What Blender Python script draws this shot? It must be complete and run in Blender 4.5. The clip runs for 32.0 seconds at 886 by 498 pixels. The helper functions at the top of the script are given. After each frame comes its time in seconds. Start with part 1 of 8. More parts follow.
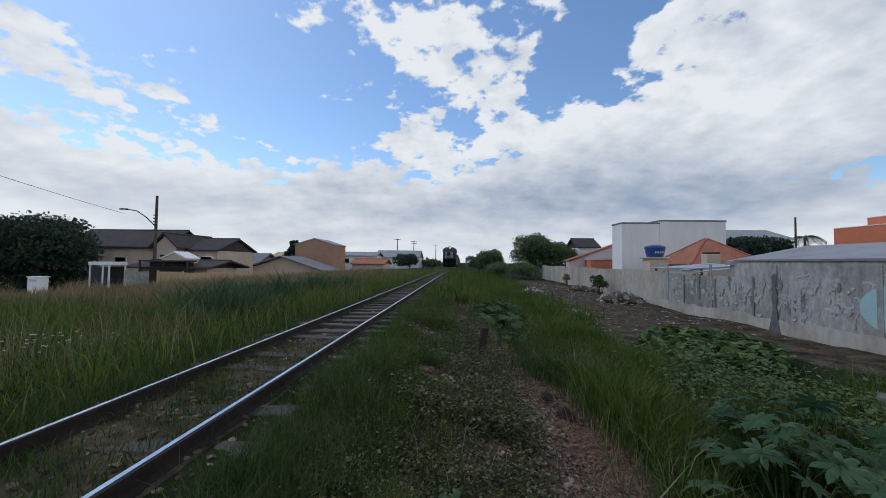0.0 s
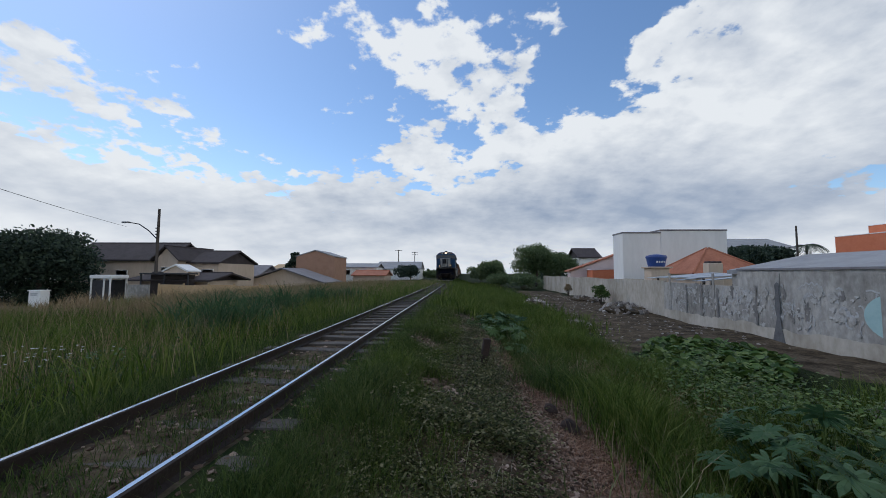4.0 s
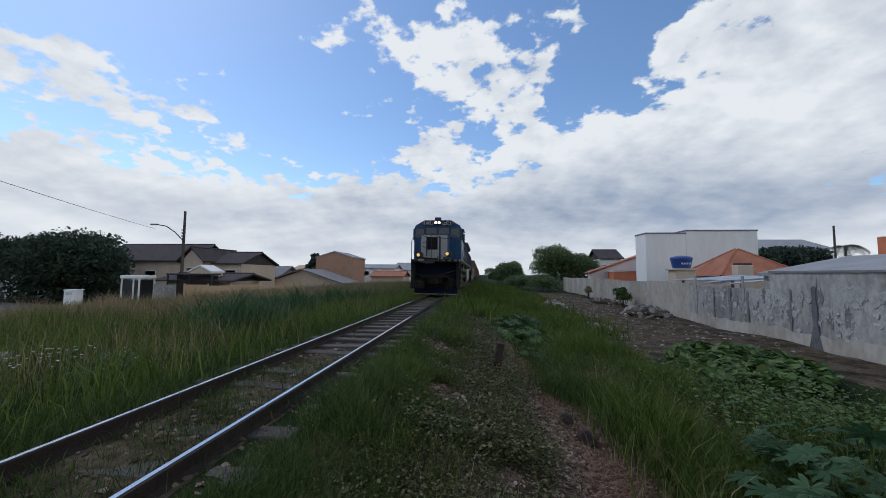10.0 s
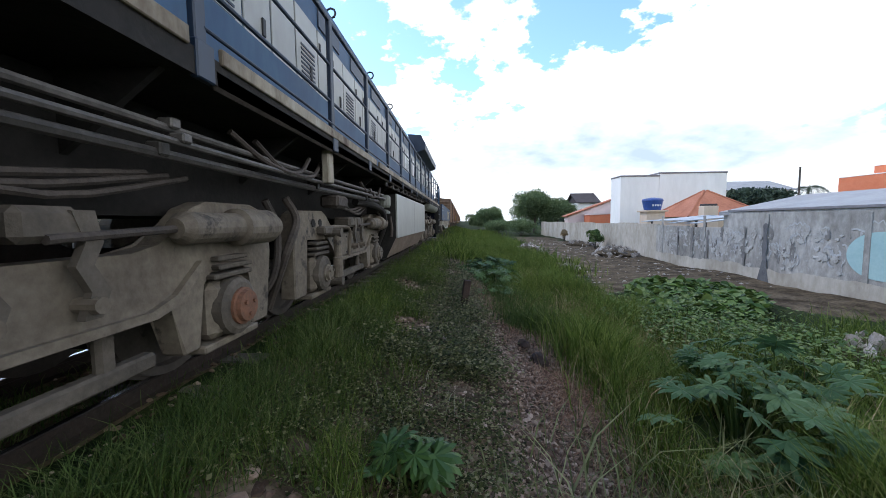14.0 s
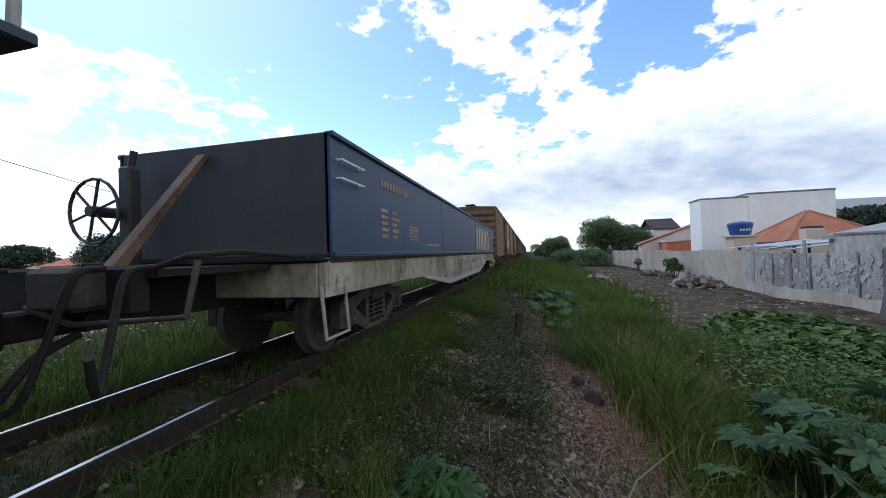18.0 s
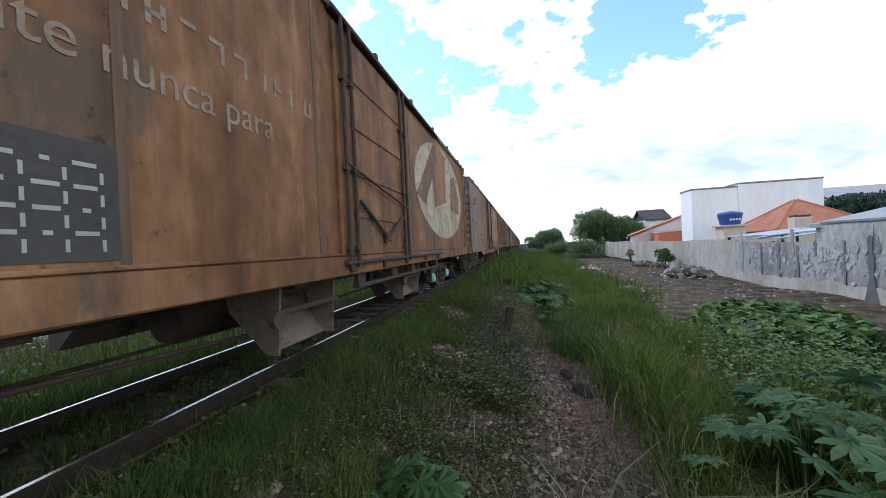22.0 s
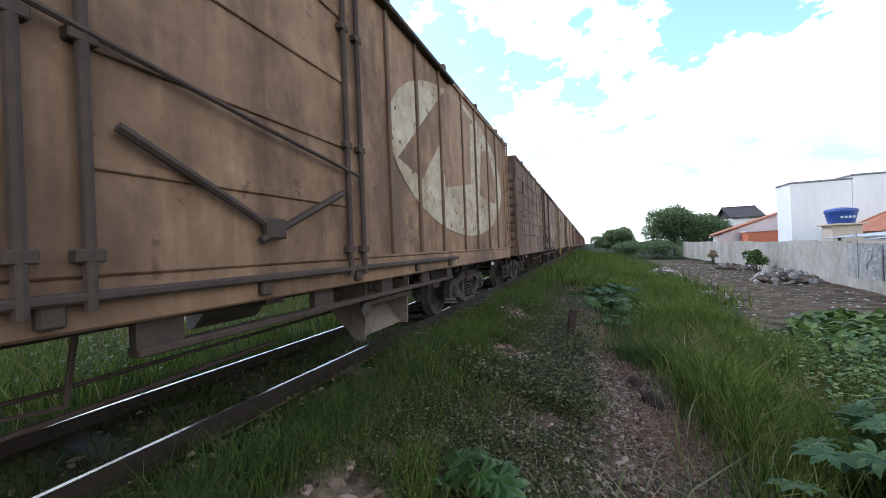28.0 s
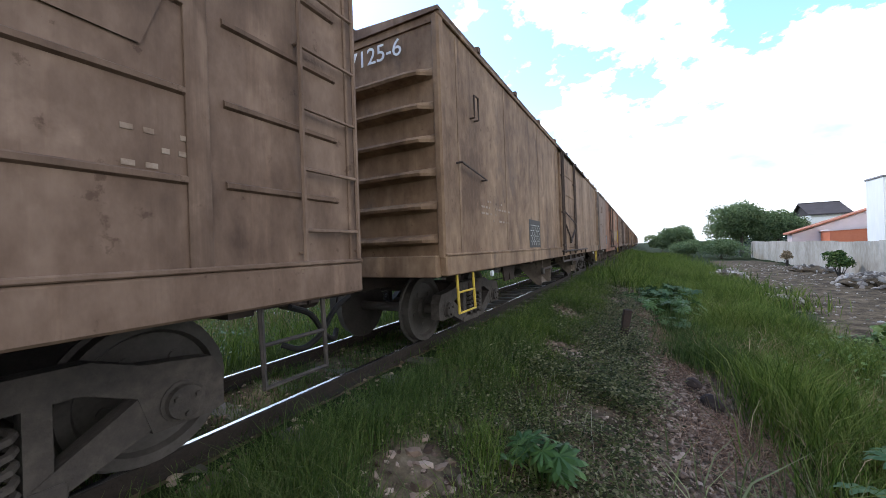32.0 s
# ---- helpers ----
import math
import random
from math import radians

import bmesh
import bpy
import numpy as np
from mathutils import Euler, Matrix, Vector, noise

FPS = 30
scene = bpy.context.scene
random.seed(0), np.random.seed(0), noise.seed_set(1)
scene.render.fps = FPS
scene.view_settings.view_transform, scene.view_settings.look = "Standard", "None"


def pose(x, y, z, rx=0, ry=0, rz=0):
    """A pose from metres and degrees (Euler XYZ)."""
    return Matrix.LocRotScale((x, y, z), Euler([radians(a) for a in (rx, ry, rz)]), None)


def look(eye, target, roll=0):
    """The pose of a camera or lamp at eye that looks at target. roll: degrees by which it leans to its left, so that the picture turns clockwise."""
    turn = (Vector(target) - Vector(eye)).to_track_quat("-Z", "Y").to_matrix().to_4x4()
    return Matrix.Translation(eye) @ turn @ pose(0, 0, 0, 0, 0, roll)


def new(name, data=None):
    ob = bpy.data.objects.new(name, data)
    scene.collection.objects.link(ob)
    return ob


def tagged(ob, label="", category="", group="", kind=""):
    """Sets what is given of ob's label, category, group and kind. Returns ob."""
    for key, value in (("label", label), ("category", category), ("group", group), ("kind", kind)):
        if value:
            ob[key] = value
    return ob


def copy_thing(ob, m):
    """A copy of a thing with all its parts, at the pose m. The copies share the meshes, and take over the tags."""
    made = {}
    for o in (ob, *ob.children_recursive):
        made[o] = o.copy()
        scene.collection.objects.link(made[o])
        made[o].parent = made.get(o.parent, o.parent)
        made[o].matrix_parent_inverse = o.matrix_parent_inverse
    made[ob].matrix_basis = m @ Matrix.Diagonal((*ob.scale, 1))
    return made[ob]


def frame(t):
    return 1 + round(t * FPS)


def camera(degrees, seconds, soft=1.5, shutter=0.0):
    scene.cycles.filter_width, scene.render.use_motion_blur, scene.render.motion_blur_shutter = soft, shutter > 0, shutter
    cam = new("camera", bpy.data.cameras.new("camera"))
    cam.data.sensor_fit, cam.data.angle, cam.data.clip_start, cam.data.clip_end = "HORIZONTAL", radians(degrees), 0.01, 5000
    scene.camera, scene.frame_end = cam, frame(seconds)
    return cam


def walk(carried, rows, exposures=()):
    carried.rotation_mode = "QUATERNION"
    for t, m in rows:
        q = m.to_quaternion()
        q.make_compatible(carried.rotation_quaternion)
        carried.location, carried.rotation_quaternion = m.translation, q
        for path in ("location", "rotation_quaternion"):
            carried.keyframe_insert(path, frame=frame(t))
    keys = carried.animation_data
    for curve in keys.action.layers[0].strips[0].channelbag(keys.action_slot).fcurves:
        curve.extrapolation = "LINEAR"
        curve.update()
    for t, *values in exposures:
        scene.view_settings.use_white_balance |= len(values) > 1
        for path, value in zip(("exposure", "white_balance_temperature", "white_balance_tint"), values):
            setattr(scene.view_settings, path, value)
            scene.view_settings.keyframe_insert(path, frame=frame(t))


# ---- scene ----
cam = camera(100.9, 32.0, soft=0.9)
PATH = [
    (0, (2.382, -0.805, 1.193), (2.284, 1.191, 1.265), 0.7),
    (0.5, (2.349, -0.831, 1.174), (2.233, 1.165, 1.245), 0.7),
    (1, (2.356, -0.815, 1.168), (2.249, 1.181, 1.248), 0.4),
    (1.5, (2.36, -0.809, 1.168), (2.261, 1.187, 1.247), 0.9),
    (2, (2.355, -0.814, 1.171), (2.258, 1.182, 1.264), 0.5),
    (2.5, (2.367, -0.823, 1.172), (2.266, 1.173, 1.267), 0.4),
    (4.5, (2.372, -0.81, 1.195), (2.267, 1.183, 1.333), 0.2),
    (5, (2.363, -0.814, 1.183), (2.223, 1.179, 1.262), -2.5),
    (5.5, (2.339, -0.815, 1.159), (2.136, 1.173, 1.224), -1.0),
    (6, (2.363, -0.819, 1.166), (2.183, 1.172, 1.231), -0.4),
    (6.5, (2.372, -0.832, 1.165), (2.253, 1.164, 1.204), 0.1),
    (7, (2.363, -0.815, 1.172), (2.23, 1.18, 1.23), -0.1),
    (7.5, (2.392, -0.808, 1.167), (2.288, 1.188, 1.238), -0.4),
    (8, (2.355, -0.823, 1.155), (2.227, 1.172, 1.224), -0.1),
    (8.5, (2.415, -0.774, 1.186), (2.262, 1.219, 1.273), 0.6),
    (9, (2.447, -0.69, 1.183), (2.218, 1.294, 1.293), 1.5),
    (9.5, (2.483, -0.64, 1.195), (2.239, 1.341, 1.315), 1.2),
    (10, (2.485, -0.63, 1.212), (2.282, 1.355, 1.349), 0.5),
    (10.5, (2.494, -0.641, 1.233), (2.266, 1.332, 1.463), 0.7),
    (11, (2.482, -0.627, 1.222), (2.21, 1.339, 1.468), 0.5),
    (11.5, (2.485, -0.65, 1.227), (2.132, 1.308, 1.43), -1.0),
    (12, (2.495, -0.783, 1.285), (1.947, 1.125, 1.524), -2.0),
    (12.5, (2.475, -0.701, 1.276), (1.772, 1.153, 1.537), -3.2),
    (13, (2.567, -0.626, 1.188), (2.31, 1.357, 1.185), -1.5),
    (13.5, (2.662, -0.703, 1.156), (2.504, 1.29, 1.132), -0.1),
    (14, (2.758, -0.766, 1.1), (2.653, 1.225, 0.948), -0.5),
    (14.5, (2.894, -0.708, 1.095), (2.695, 1.281, 1.023), -2.6),
    (15, (3.046, -0.744, 1.134), (2.84, 1.243, 1.053), -2.2),
    (15.5, (3.048, -0.569, 1.061), (2.732, 1.403, 0.959), -1.3),
    (17.5, (3.069, -0.922, 1.14), (2.639, 1.031, 1.103), -2.5),
    (18, (3.062, -0.944, 1.143), (2.607, 1.003, 1.17), -1.8),
    (18.5, (3.046, -0.969, 1.16), (2.543, 0.966, 1.199), -1.5),
    (19, (3.027, -1.033, 1.149), (2.407, 0.868, 1.188), -1.8),
    (19.5, (3.03, -1.075, 1.178), (2.377, 0.815, 1.207), -2.6),
    (20, (3.034, -1.064, 1.157), (2.441, 0.846, 1.162), -2.8),
    (20.5, (3.095, -1.069, 1.182), (2.536, 0.851, 1.185), -4.3),
    (21, (3.155, -1.053, 1.176), (2.72, 0.9, 1.156), -2.6),
    (21.5, (3.15, -0.973, 1.149), (2.741, 0.985, 1.118), -2.4),
    (22, (3.155, -0.873, 1.159), (2.728, 1.081, 1.151), -2.7),
    (22.5, (3.155, -0.89, 1.182), (2.667, 1.049, 1.188), -3.0),
    (23, (3.136, -0.921, 1.18), (2.628, 1.013, 1.206), -2.1),
    (23.5, (3.142, -0.98, 1.194), (2.574, 0.938, 1.197), -2.2),
    (24, (3.105, -0.994, 1.142), (2.435, 0.889, 1.082), -2.3),
    (24.5, (3.122, -1.021, 1.164), (2.396, 0.842, 1.157), -2.2),
    (25, (3.148, -1.047, 1.179), (2.387, 0.803, 1.203), -2.4),
    (25.5, (3.149, -0.999, 1.169), (2.434, 0.869, 1.191), -2.1),
    (26, (3.141, -0.974, 1.17), (2.415, 0.889, 1.164), -2.8),
    (26.5, (3.151, -0.988, 1.176), (2.419, 0.873, 1.18), -2.2),
    (28.5, (3.175, -0.952, 1.173), (2.432, 0.905, 1.167), -2.2),
    (29, (3.216, -0.922, 1.15), (2.462, 0.93, 1.12), -1.5),
    (29.5, (3.268, -0.938, 1.145), (2.525, 0.918, 1.12), -0.3),
    (30, (3.236, -1.101, 1.142), (2.533, 0.771, 1.103), -0.9),
    (30.5, (3.181, -1.235, 1.147), (2.343, 0.58, 1.092), -1.6),
    (31, (3.138, -1.261, 1.154), (2.221, 0.517, 1.148), -2.0),
    (31.5, (3.16, -1.339, 1.181), (2.189, 0.409, 1.199), -2.5),
    (32, (3.137, -1.322, 1.189), (2.18, 0.434, 1.192), -2.0),]
walk(cam, [(t, look(eye, target, roll)) for t, eye, target, roll in PATH],
     exposures=[(0, -0.5), (12.4, -0.5), (13.1, -0.05), (13.6, 0.62), (15.5, 0.76), (18.0, 0.18), (20.0, 0.34), (21.0, 0.62), (22.0, 0.72), (23.0, 0.80), (24.0, 0.93), (26.5, 0.95), (32.0, 1.0)])

# ---- light ----
SUN_AZ, SUN_EL = radians(-62), radians(52)   # from the far side of the track, slightly ahead
world = bpy.data.worlds.new("sky")
scene.world = world
world.use_nodes = True
wn, wl = world.node_tree.nodes, world.node_tree.links
wn.clear()


def wnode(kind, **kw):
    n = wn.new(kind)
    for k, v in kw.items():
        n.inputs[k.replace("_", " ")].default_value = v
    return n


def wmath(op, a, b=None, clamp=False):
    n = wn.new("ShaderNodeMath")
    n.operation, n.use_clamp = op, clamp
    for i, v in enumerate((a, b)):
        if v is None:
            continue
        if isinstance(v, (int, float)):
            n.inputs[i].default_value = v
        else:
            wl.new(v, n.inputs[i])
    return n.outputs[0]


sky = wn.new("ShaderNodeTexSky")
sky.sky_type, sky.sun_disc = "NISHITA", False
sky.sun_elevation, sky.sun_rotation = SUN_EL, SUN_AZ
sky.air_density, sky.dust_density, sky.ozone_density = 1.0, 0.4, 3.0
co = wn.new("ShaderNodeTexCoord")
sp = wn.new("ShaderNodeSeparateXYZ")
wl.new(co.outputs["Generated"], sp.inputs[0])
dx, dy, dz = sp.outputs
up = wmath("MAXIMUM", dz, 0.0)
lift = wmath("ADD", up, 0.30)
cb = wn.new("ShaderNodeCombineXYZ")
wl.new(wmath("DIVIDE", dx, lift), cb.inputs[0])
wl.new(wmath("DIVIDE", dy, lift), cb.inputs[1])


def wnoise(scale, detail, rough, off):
    mp = wn.new("ShaderNodeMapping")
    mp.inputs["Location"].default_value = off
    wl.new(cb.outputs[0], mp.inputs[0])
    n = wnode("ShaderNodeTexNoise", Scale=scale, Detail=detail, Roughness=rough)
    wl.new(mp.outputs[0], n.inputs["Vector"])
    return n.outputs["Fac"]


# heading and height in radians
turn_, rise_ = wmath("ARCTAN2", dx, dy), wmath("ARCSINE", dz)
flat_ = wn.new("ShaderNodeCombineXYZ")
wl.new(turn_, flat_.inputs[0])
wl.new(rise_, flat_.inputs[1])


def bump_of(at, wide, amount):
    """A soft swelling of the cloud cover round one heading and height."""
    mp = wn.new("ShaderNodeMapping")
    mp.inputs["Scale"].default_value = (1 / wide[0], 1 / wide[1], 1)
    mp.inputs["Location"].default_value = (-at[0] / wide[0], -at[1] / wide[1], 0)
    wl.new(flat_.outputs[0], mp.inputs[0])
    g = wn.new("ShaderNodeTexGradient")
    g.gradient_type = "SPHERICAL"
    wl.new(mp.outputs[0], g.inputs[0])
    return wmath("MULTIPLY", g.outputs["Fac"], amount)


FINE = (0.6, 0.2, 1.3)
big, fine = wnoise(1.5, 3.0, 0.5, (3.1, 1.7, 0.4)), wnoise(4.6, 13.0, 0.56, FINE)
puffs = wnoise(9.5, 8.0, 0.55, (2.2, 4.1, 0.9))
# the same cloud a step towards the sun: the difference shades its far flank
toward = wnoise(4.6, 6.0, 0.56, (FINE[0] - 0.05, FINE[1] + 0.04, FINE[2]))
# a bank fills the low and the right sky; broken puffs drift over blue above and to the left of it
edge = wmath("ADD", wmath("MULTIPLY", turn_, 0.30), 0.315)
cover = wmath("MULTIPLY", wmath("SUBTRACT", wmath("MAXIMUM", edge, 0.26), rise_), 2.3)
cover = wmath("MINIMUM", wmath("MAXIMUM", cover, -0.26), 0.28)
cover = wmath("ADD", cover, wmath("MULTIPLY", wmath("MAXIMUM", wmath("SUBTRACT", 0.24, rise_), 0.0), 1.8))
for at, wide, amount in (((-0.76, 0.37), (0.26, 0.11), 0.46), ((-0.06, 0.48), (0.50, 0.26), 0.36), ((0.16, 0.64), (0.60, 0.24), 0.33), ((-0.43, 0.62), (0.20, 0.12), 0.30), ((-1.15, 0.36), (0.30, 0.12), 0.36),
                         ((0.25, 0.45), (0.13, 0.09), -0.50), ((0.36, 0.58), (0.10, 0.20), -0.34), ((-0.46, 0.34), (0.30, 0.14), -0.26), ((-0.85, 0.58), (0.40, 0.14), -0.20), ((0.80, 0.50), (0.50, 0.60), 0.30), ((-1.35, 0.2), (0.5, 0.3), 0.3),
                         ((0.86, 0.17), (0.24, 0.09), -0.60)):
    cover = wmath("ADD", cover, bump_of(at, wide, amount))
grain = wmath("ADD", wmath("MULTIPLY", wmath("SUBTRACT", fine, 0.5), 0.80), wmath("MULTIPLY", wmath("SUBTRACT", puffs, 0.5), 1.15))
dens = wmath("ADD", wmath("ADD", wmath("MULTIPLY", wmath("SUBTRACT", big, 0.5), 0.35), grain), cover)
ramp = wn.new("ShaderNodeMapRange")
ramp.interpolation_type = "SMOOTHSTEP"
wl.new(dens, ramp.inputs[0])
ramp.inputs[1].default_value, ramp.inputs[2].default_value = -0.02, 0.10
relief = wmath("ADD", wmath("MULTIPLY", wmath("SUBTRACT", fine, toward), 1.5), wmath("MULTIPLY", wmath("SUBTRACT", puffs, 0.5), 0.4))
relief = wmath("MULTIPLY", relief, wmath("MULTIPLY", rise_, 2.6, True))
body = wmath("MULTIPLY", wmath("SUBTRACT", wnoise(1.9, 7.0, 0.55, (5.0, 2.0, 0.0)), 0.5), 1.5)
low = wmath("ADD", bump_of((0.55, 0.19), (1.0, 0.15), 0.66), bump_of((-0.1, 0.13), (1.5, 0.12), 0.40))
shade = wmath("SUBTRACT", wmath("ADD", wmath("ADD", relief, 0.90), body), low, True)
cloud = wn.new("ShaderNodeMix")
cloud.data_type = "RGBA"
wl.new(shade, cloud.inputs[0])
cloud.inputs[6].default_value, cloud.inputs[7].default_value = (4.4, 5.5, 7.4, 1), (11.6, 12.2, 12.9, 1)
mix = wn.new("ShaderNodeMix")
mix.data_type = "RGBA"
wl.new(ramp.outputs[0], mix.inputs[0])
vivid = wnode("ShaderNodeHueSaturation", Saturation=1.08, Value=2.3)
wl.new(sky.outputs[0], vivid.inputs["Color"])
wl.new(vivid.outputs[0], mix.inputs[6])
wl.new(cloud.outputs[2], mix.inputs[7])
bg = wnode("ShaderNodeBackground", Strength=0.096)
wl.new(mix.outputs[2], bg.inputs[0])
wl.new(bg.outputs[0], wn.new("ShaderNodeOutputWorld").inputs[0])

sun_data = bpy.data.lights.new("sun", "SUN")
sun_data.energy, sun_data.angle, sun_data.color = 1.05, radians(10), (1.0, 0.95, 0.88)
sun = new("sun", sun_data)
sun.matrix_world = look((0, 0, 50), (50 * -math.sin(SUN_AZ) * math.cos(SUN_EL), -50 * math.cos(SUN_AZ) * math.cos(SUN_EL), 50 - 50 * math.sin(SUN_EL)))

# ---- materials ----
def material(name, stops, scale=4.0, detail=6.0, rough=0.7, metal=0.0, bump=0.0, bump_scale=30.0, streak=1.0, island=0.0, spec=0.5, spots=None, thin=0.0, weather=0.0, front=None, spread=0.17):
    """Base colour from two noises through colour stops; streak stretches the noise upright; spots: (colour, threshold, scale)."""
    m = bpy.data.materials.new(name)
    m.use_nodes = True
    nt = m.node_tree
    n, l = nt.nodes, nt.links
    p = n["Principled BSDF"]
    tc = n.new("ShaderNodeTexCoord")
    mp = n.new("ShaderNodeMapping")
    mp.inputs["Scale"].default_value = (1, 1, 1 / streak)
    l.new(tc.outputs["Object"], mp.inputs[0])
    a, b = n.new("ShaderNodeTexNoise"), n.new("ShaderNodeTexNoise")
    for t, s, d in ((a, scale, detail), (b, scale * 7.3, 4.0)):
        t.inputs["Scale"].default_value, t.inputs["Detail"].default_value = s, d
        t.inputs["Roughness"].default_value = 0.62
        l.new(mp.outputs[0], t.inputs["Vector"])
    mx = n.new("ShaderNodeMix")
    mx.inputs[0].default_value = 0.35
    l.new(a.outputs["Fac"], mx.inputs[2])
    l.new(b.outputs["Fac"], mx.inputs[3])
    fac = mx.outputs[0]
    if island:
        ge = n.new("ShaderNodeNewGeometry")
        oi = n.new("ShaderNodeObjectInfo")
        ad = n.new("ShaderNodeMath")
        ad.operation = "ADD"
        l.new(ge.outputs["Random Per Island"], ad.inputs[0])
        l.new(oi.outputs["Random"], ad.inputs[1])
        fr = n.new("ShaderNodeMath")
        fr.operation = "FRACT"
        l.new(ad.outputs[0], fr.inputs[0])
        mi = n.new("ShaderNodeMix")
        mi.inputs[0].default_value = island
        l.new(fac, mi.inputs[2])
        l.new(fr.outputs[0], mi.inputs[3])
        fac = mi.outputs[0]
    cr = n.new("ShaderNodeValToRGB")
    lo, hi = (0.5 - spread, 0.5 + spread) if not island else (0.2, 0.8)
    els = cr.color_ramp.elements
    for i, c in enumerate(stops):
        at = lo + (hi - lo) * i / max(1, len(stops) - 1)
        e = els[i] if i < 2 else els.new(at)
        e.position, e.color = at, (*c, 1)
    l.new(fac, cr.inputs[0])
    col = cr.outputs[0]
    if spots:
        sc, th, ss = spots
        v = n.new("ShaderNodeTexNoise")
        v.inputs["Scale"].default_value, v.inputs["Detail"].default_value = ss, 8
        v.inputs["Roughness"].default_value = 0.7
        l.new(mp.outputs[0], v.inputs["Vector"])
        mr = n.new("ShaderNodeMapRange")
        l.new(v.outputs["Fac"], mr.inputs[0])
        mr.inputs[1].default_value, mr.inputs[2].default_value = th, th + 0.06
        mc = n.new("ShaderNodeMix")
        mc.data_type = "RGBA"
        l.new(mr.outputs[0], mc.inputs[0])
        l.new(col, mc.inputs[6])
        mc.inputs[7].default_value = (*sc, 1)
        col = mc.outputs[2]
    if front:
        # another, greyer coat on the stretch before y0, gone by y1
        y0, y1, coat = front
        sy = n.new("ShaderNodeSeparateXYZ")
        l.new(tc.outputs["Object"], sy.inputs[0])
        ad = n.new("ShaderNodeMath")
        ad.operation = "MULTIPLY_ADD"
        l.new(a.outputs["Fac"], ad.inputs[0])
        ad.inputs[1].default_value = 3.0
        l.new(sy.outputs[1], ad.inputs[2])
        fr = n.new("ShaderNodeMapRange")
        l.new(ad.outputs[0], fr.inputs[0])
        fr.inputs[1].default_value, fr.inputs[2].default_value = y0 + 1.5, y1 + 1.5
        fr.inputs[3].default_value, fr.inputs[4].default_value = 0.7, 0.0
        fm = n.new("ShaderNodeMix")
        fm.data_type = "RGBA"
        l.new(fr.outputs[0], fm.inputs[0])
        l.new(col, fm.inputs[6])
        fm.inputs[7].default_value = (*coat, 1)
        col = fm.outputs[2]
    if weather:
        # rain streaks running down, scuffs and chips
        for scale3, sc, lo, hi, tone, amount in (((3.2, 3.2, 0.16), 1.0, 0.52, 0.70, (0.55, 0.53, 0.52), 0.6), ((4.5, 4.5, 0.3), 1.0, 0.56, 0.72, (1.6, 1.6, 1.55), 0.5), ((1, 1, 1), 7.5, 0.63, 0.68, (0.55, 0.5, 0.47), 0.6), ((1, 1, 1), 2.3, 0.58, 0.72, (1.5, 1.55, 1.6), 0.5)):
            mq = n.new("ShaderNodeMapping")
            mq.inputs["Scale"].default_value = scale3
            mq.inputs["Location"].default_value = (0.37 * sc, 1.9 * lo, 0.7 * hi)
            l.new(tc.outputs["Object"], mq.inputs[0])
            q = n.new("ShaderNodeTexNoise")
            q.inputs["Scale"].default_value, q.inputs["Detail"].default_value, q.inputs["Roughness"].default_value = sc, 9, 0.65
            l.new(mq.outputs[0], q.inputs["Vector"])
            r = n.new("ShaderNodeMapRange")
            l.new(q.outputs["Fac"], r.inputs[0])
            r.inputs[1].default_value, r.inputs[2].default_value, r.inputs[4].default_value = lo, hi, amount * weather
            mm = n.new("ShaderNodeMix")
            mm.data_type, mm.blend_type = "RGBA", "MULTIPLY"
            mm.clamp_result = False
            l.new(r.outputs[0], mm.inputs[0])
            l.new(col, mm.inputs[6])
            mm.inputs[7].default_value = (*tone, 1)
            col = mm.outputs[2]
    l.new(col, p.inputs["Base Color"])
    p.inputs["Roughness"].default_value, p.inputs["Metallic"].default_value = rough, metal
    p.inputs["Specular IOR Level"].default_value = spec
    if bump:
        c = n.new("ShaderNodeTexNoise")
        c.inputs["Scale"].default_value, c.inputs["Detail"].default_value = bump_scale, 5
        l.new(mp.outputs[0], c.inputs["Vector"])
        bp = n.new("ShaderNodeBump")
        bp.inputs["Strength"].default_value, bp.inputs["Distance"].default_value = bump, 0.02
        l.new(c.outputs["Fac"], bp.inputs["Height"])
        l.new(bp.outputs[0], p.inputs["Normal"])
    if thin:
        # leaves let some light through
        tr = n.new("ShaderNodeBsdfTranslucent")
        l.new(col, tr.inputs["Color"])
        ms = n.new("ShaderNodeMixShader")
        ms.inputs[0].default_value = thin
        l.new(p.outputs[0], ms.inputs[1])
        l.new(tr.outputs[0], ms.inputs[2])
        l.new(ms.outputs[0], n["Material Output"].inputs["Surface"])
    return m


def glow(name, colour, strength):
    m = bpy.data.materials.new(name)
    m.use_nodes = True
    p = m.node_tree.nodes["Principled BSDF"]
    p.inputs["Base Color"].default_value = (*colour, 1)
    p.inputs["Emission Color"].default_value, p.inputs["Emission Strength"].default_value = (*colour, 1), strength
    return m


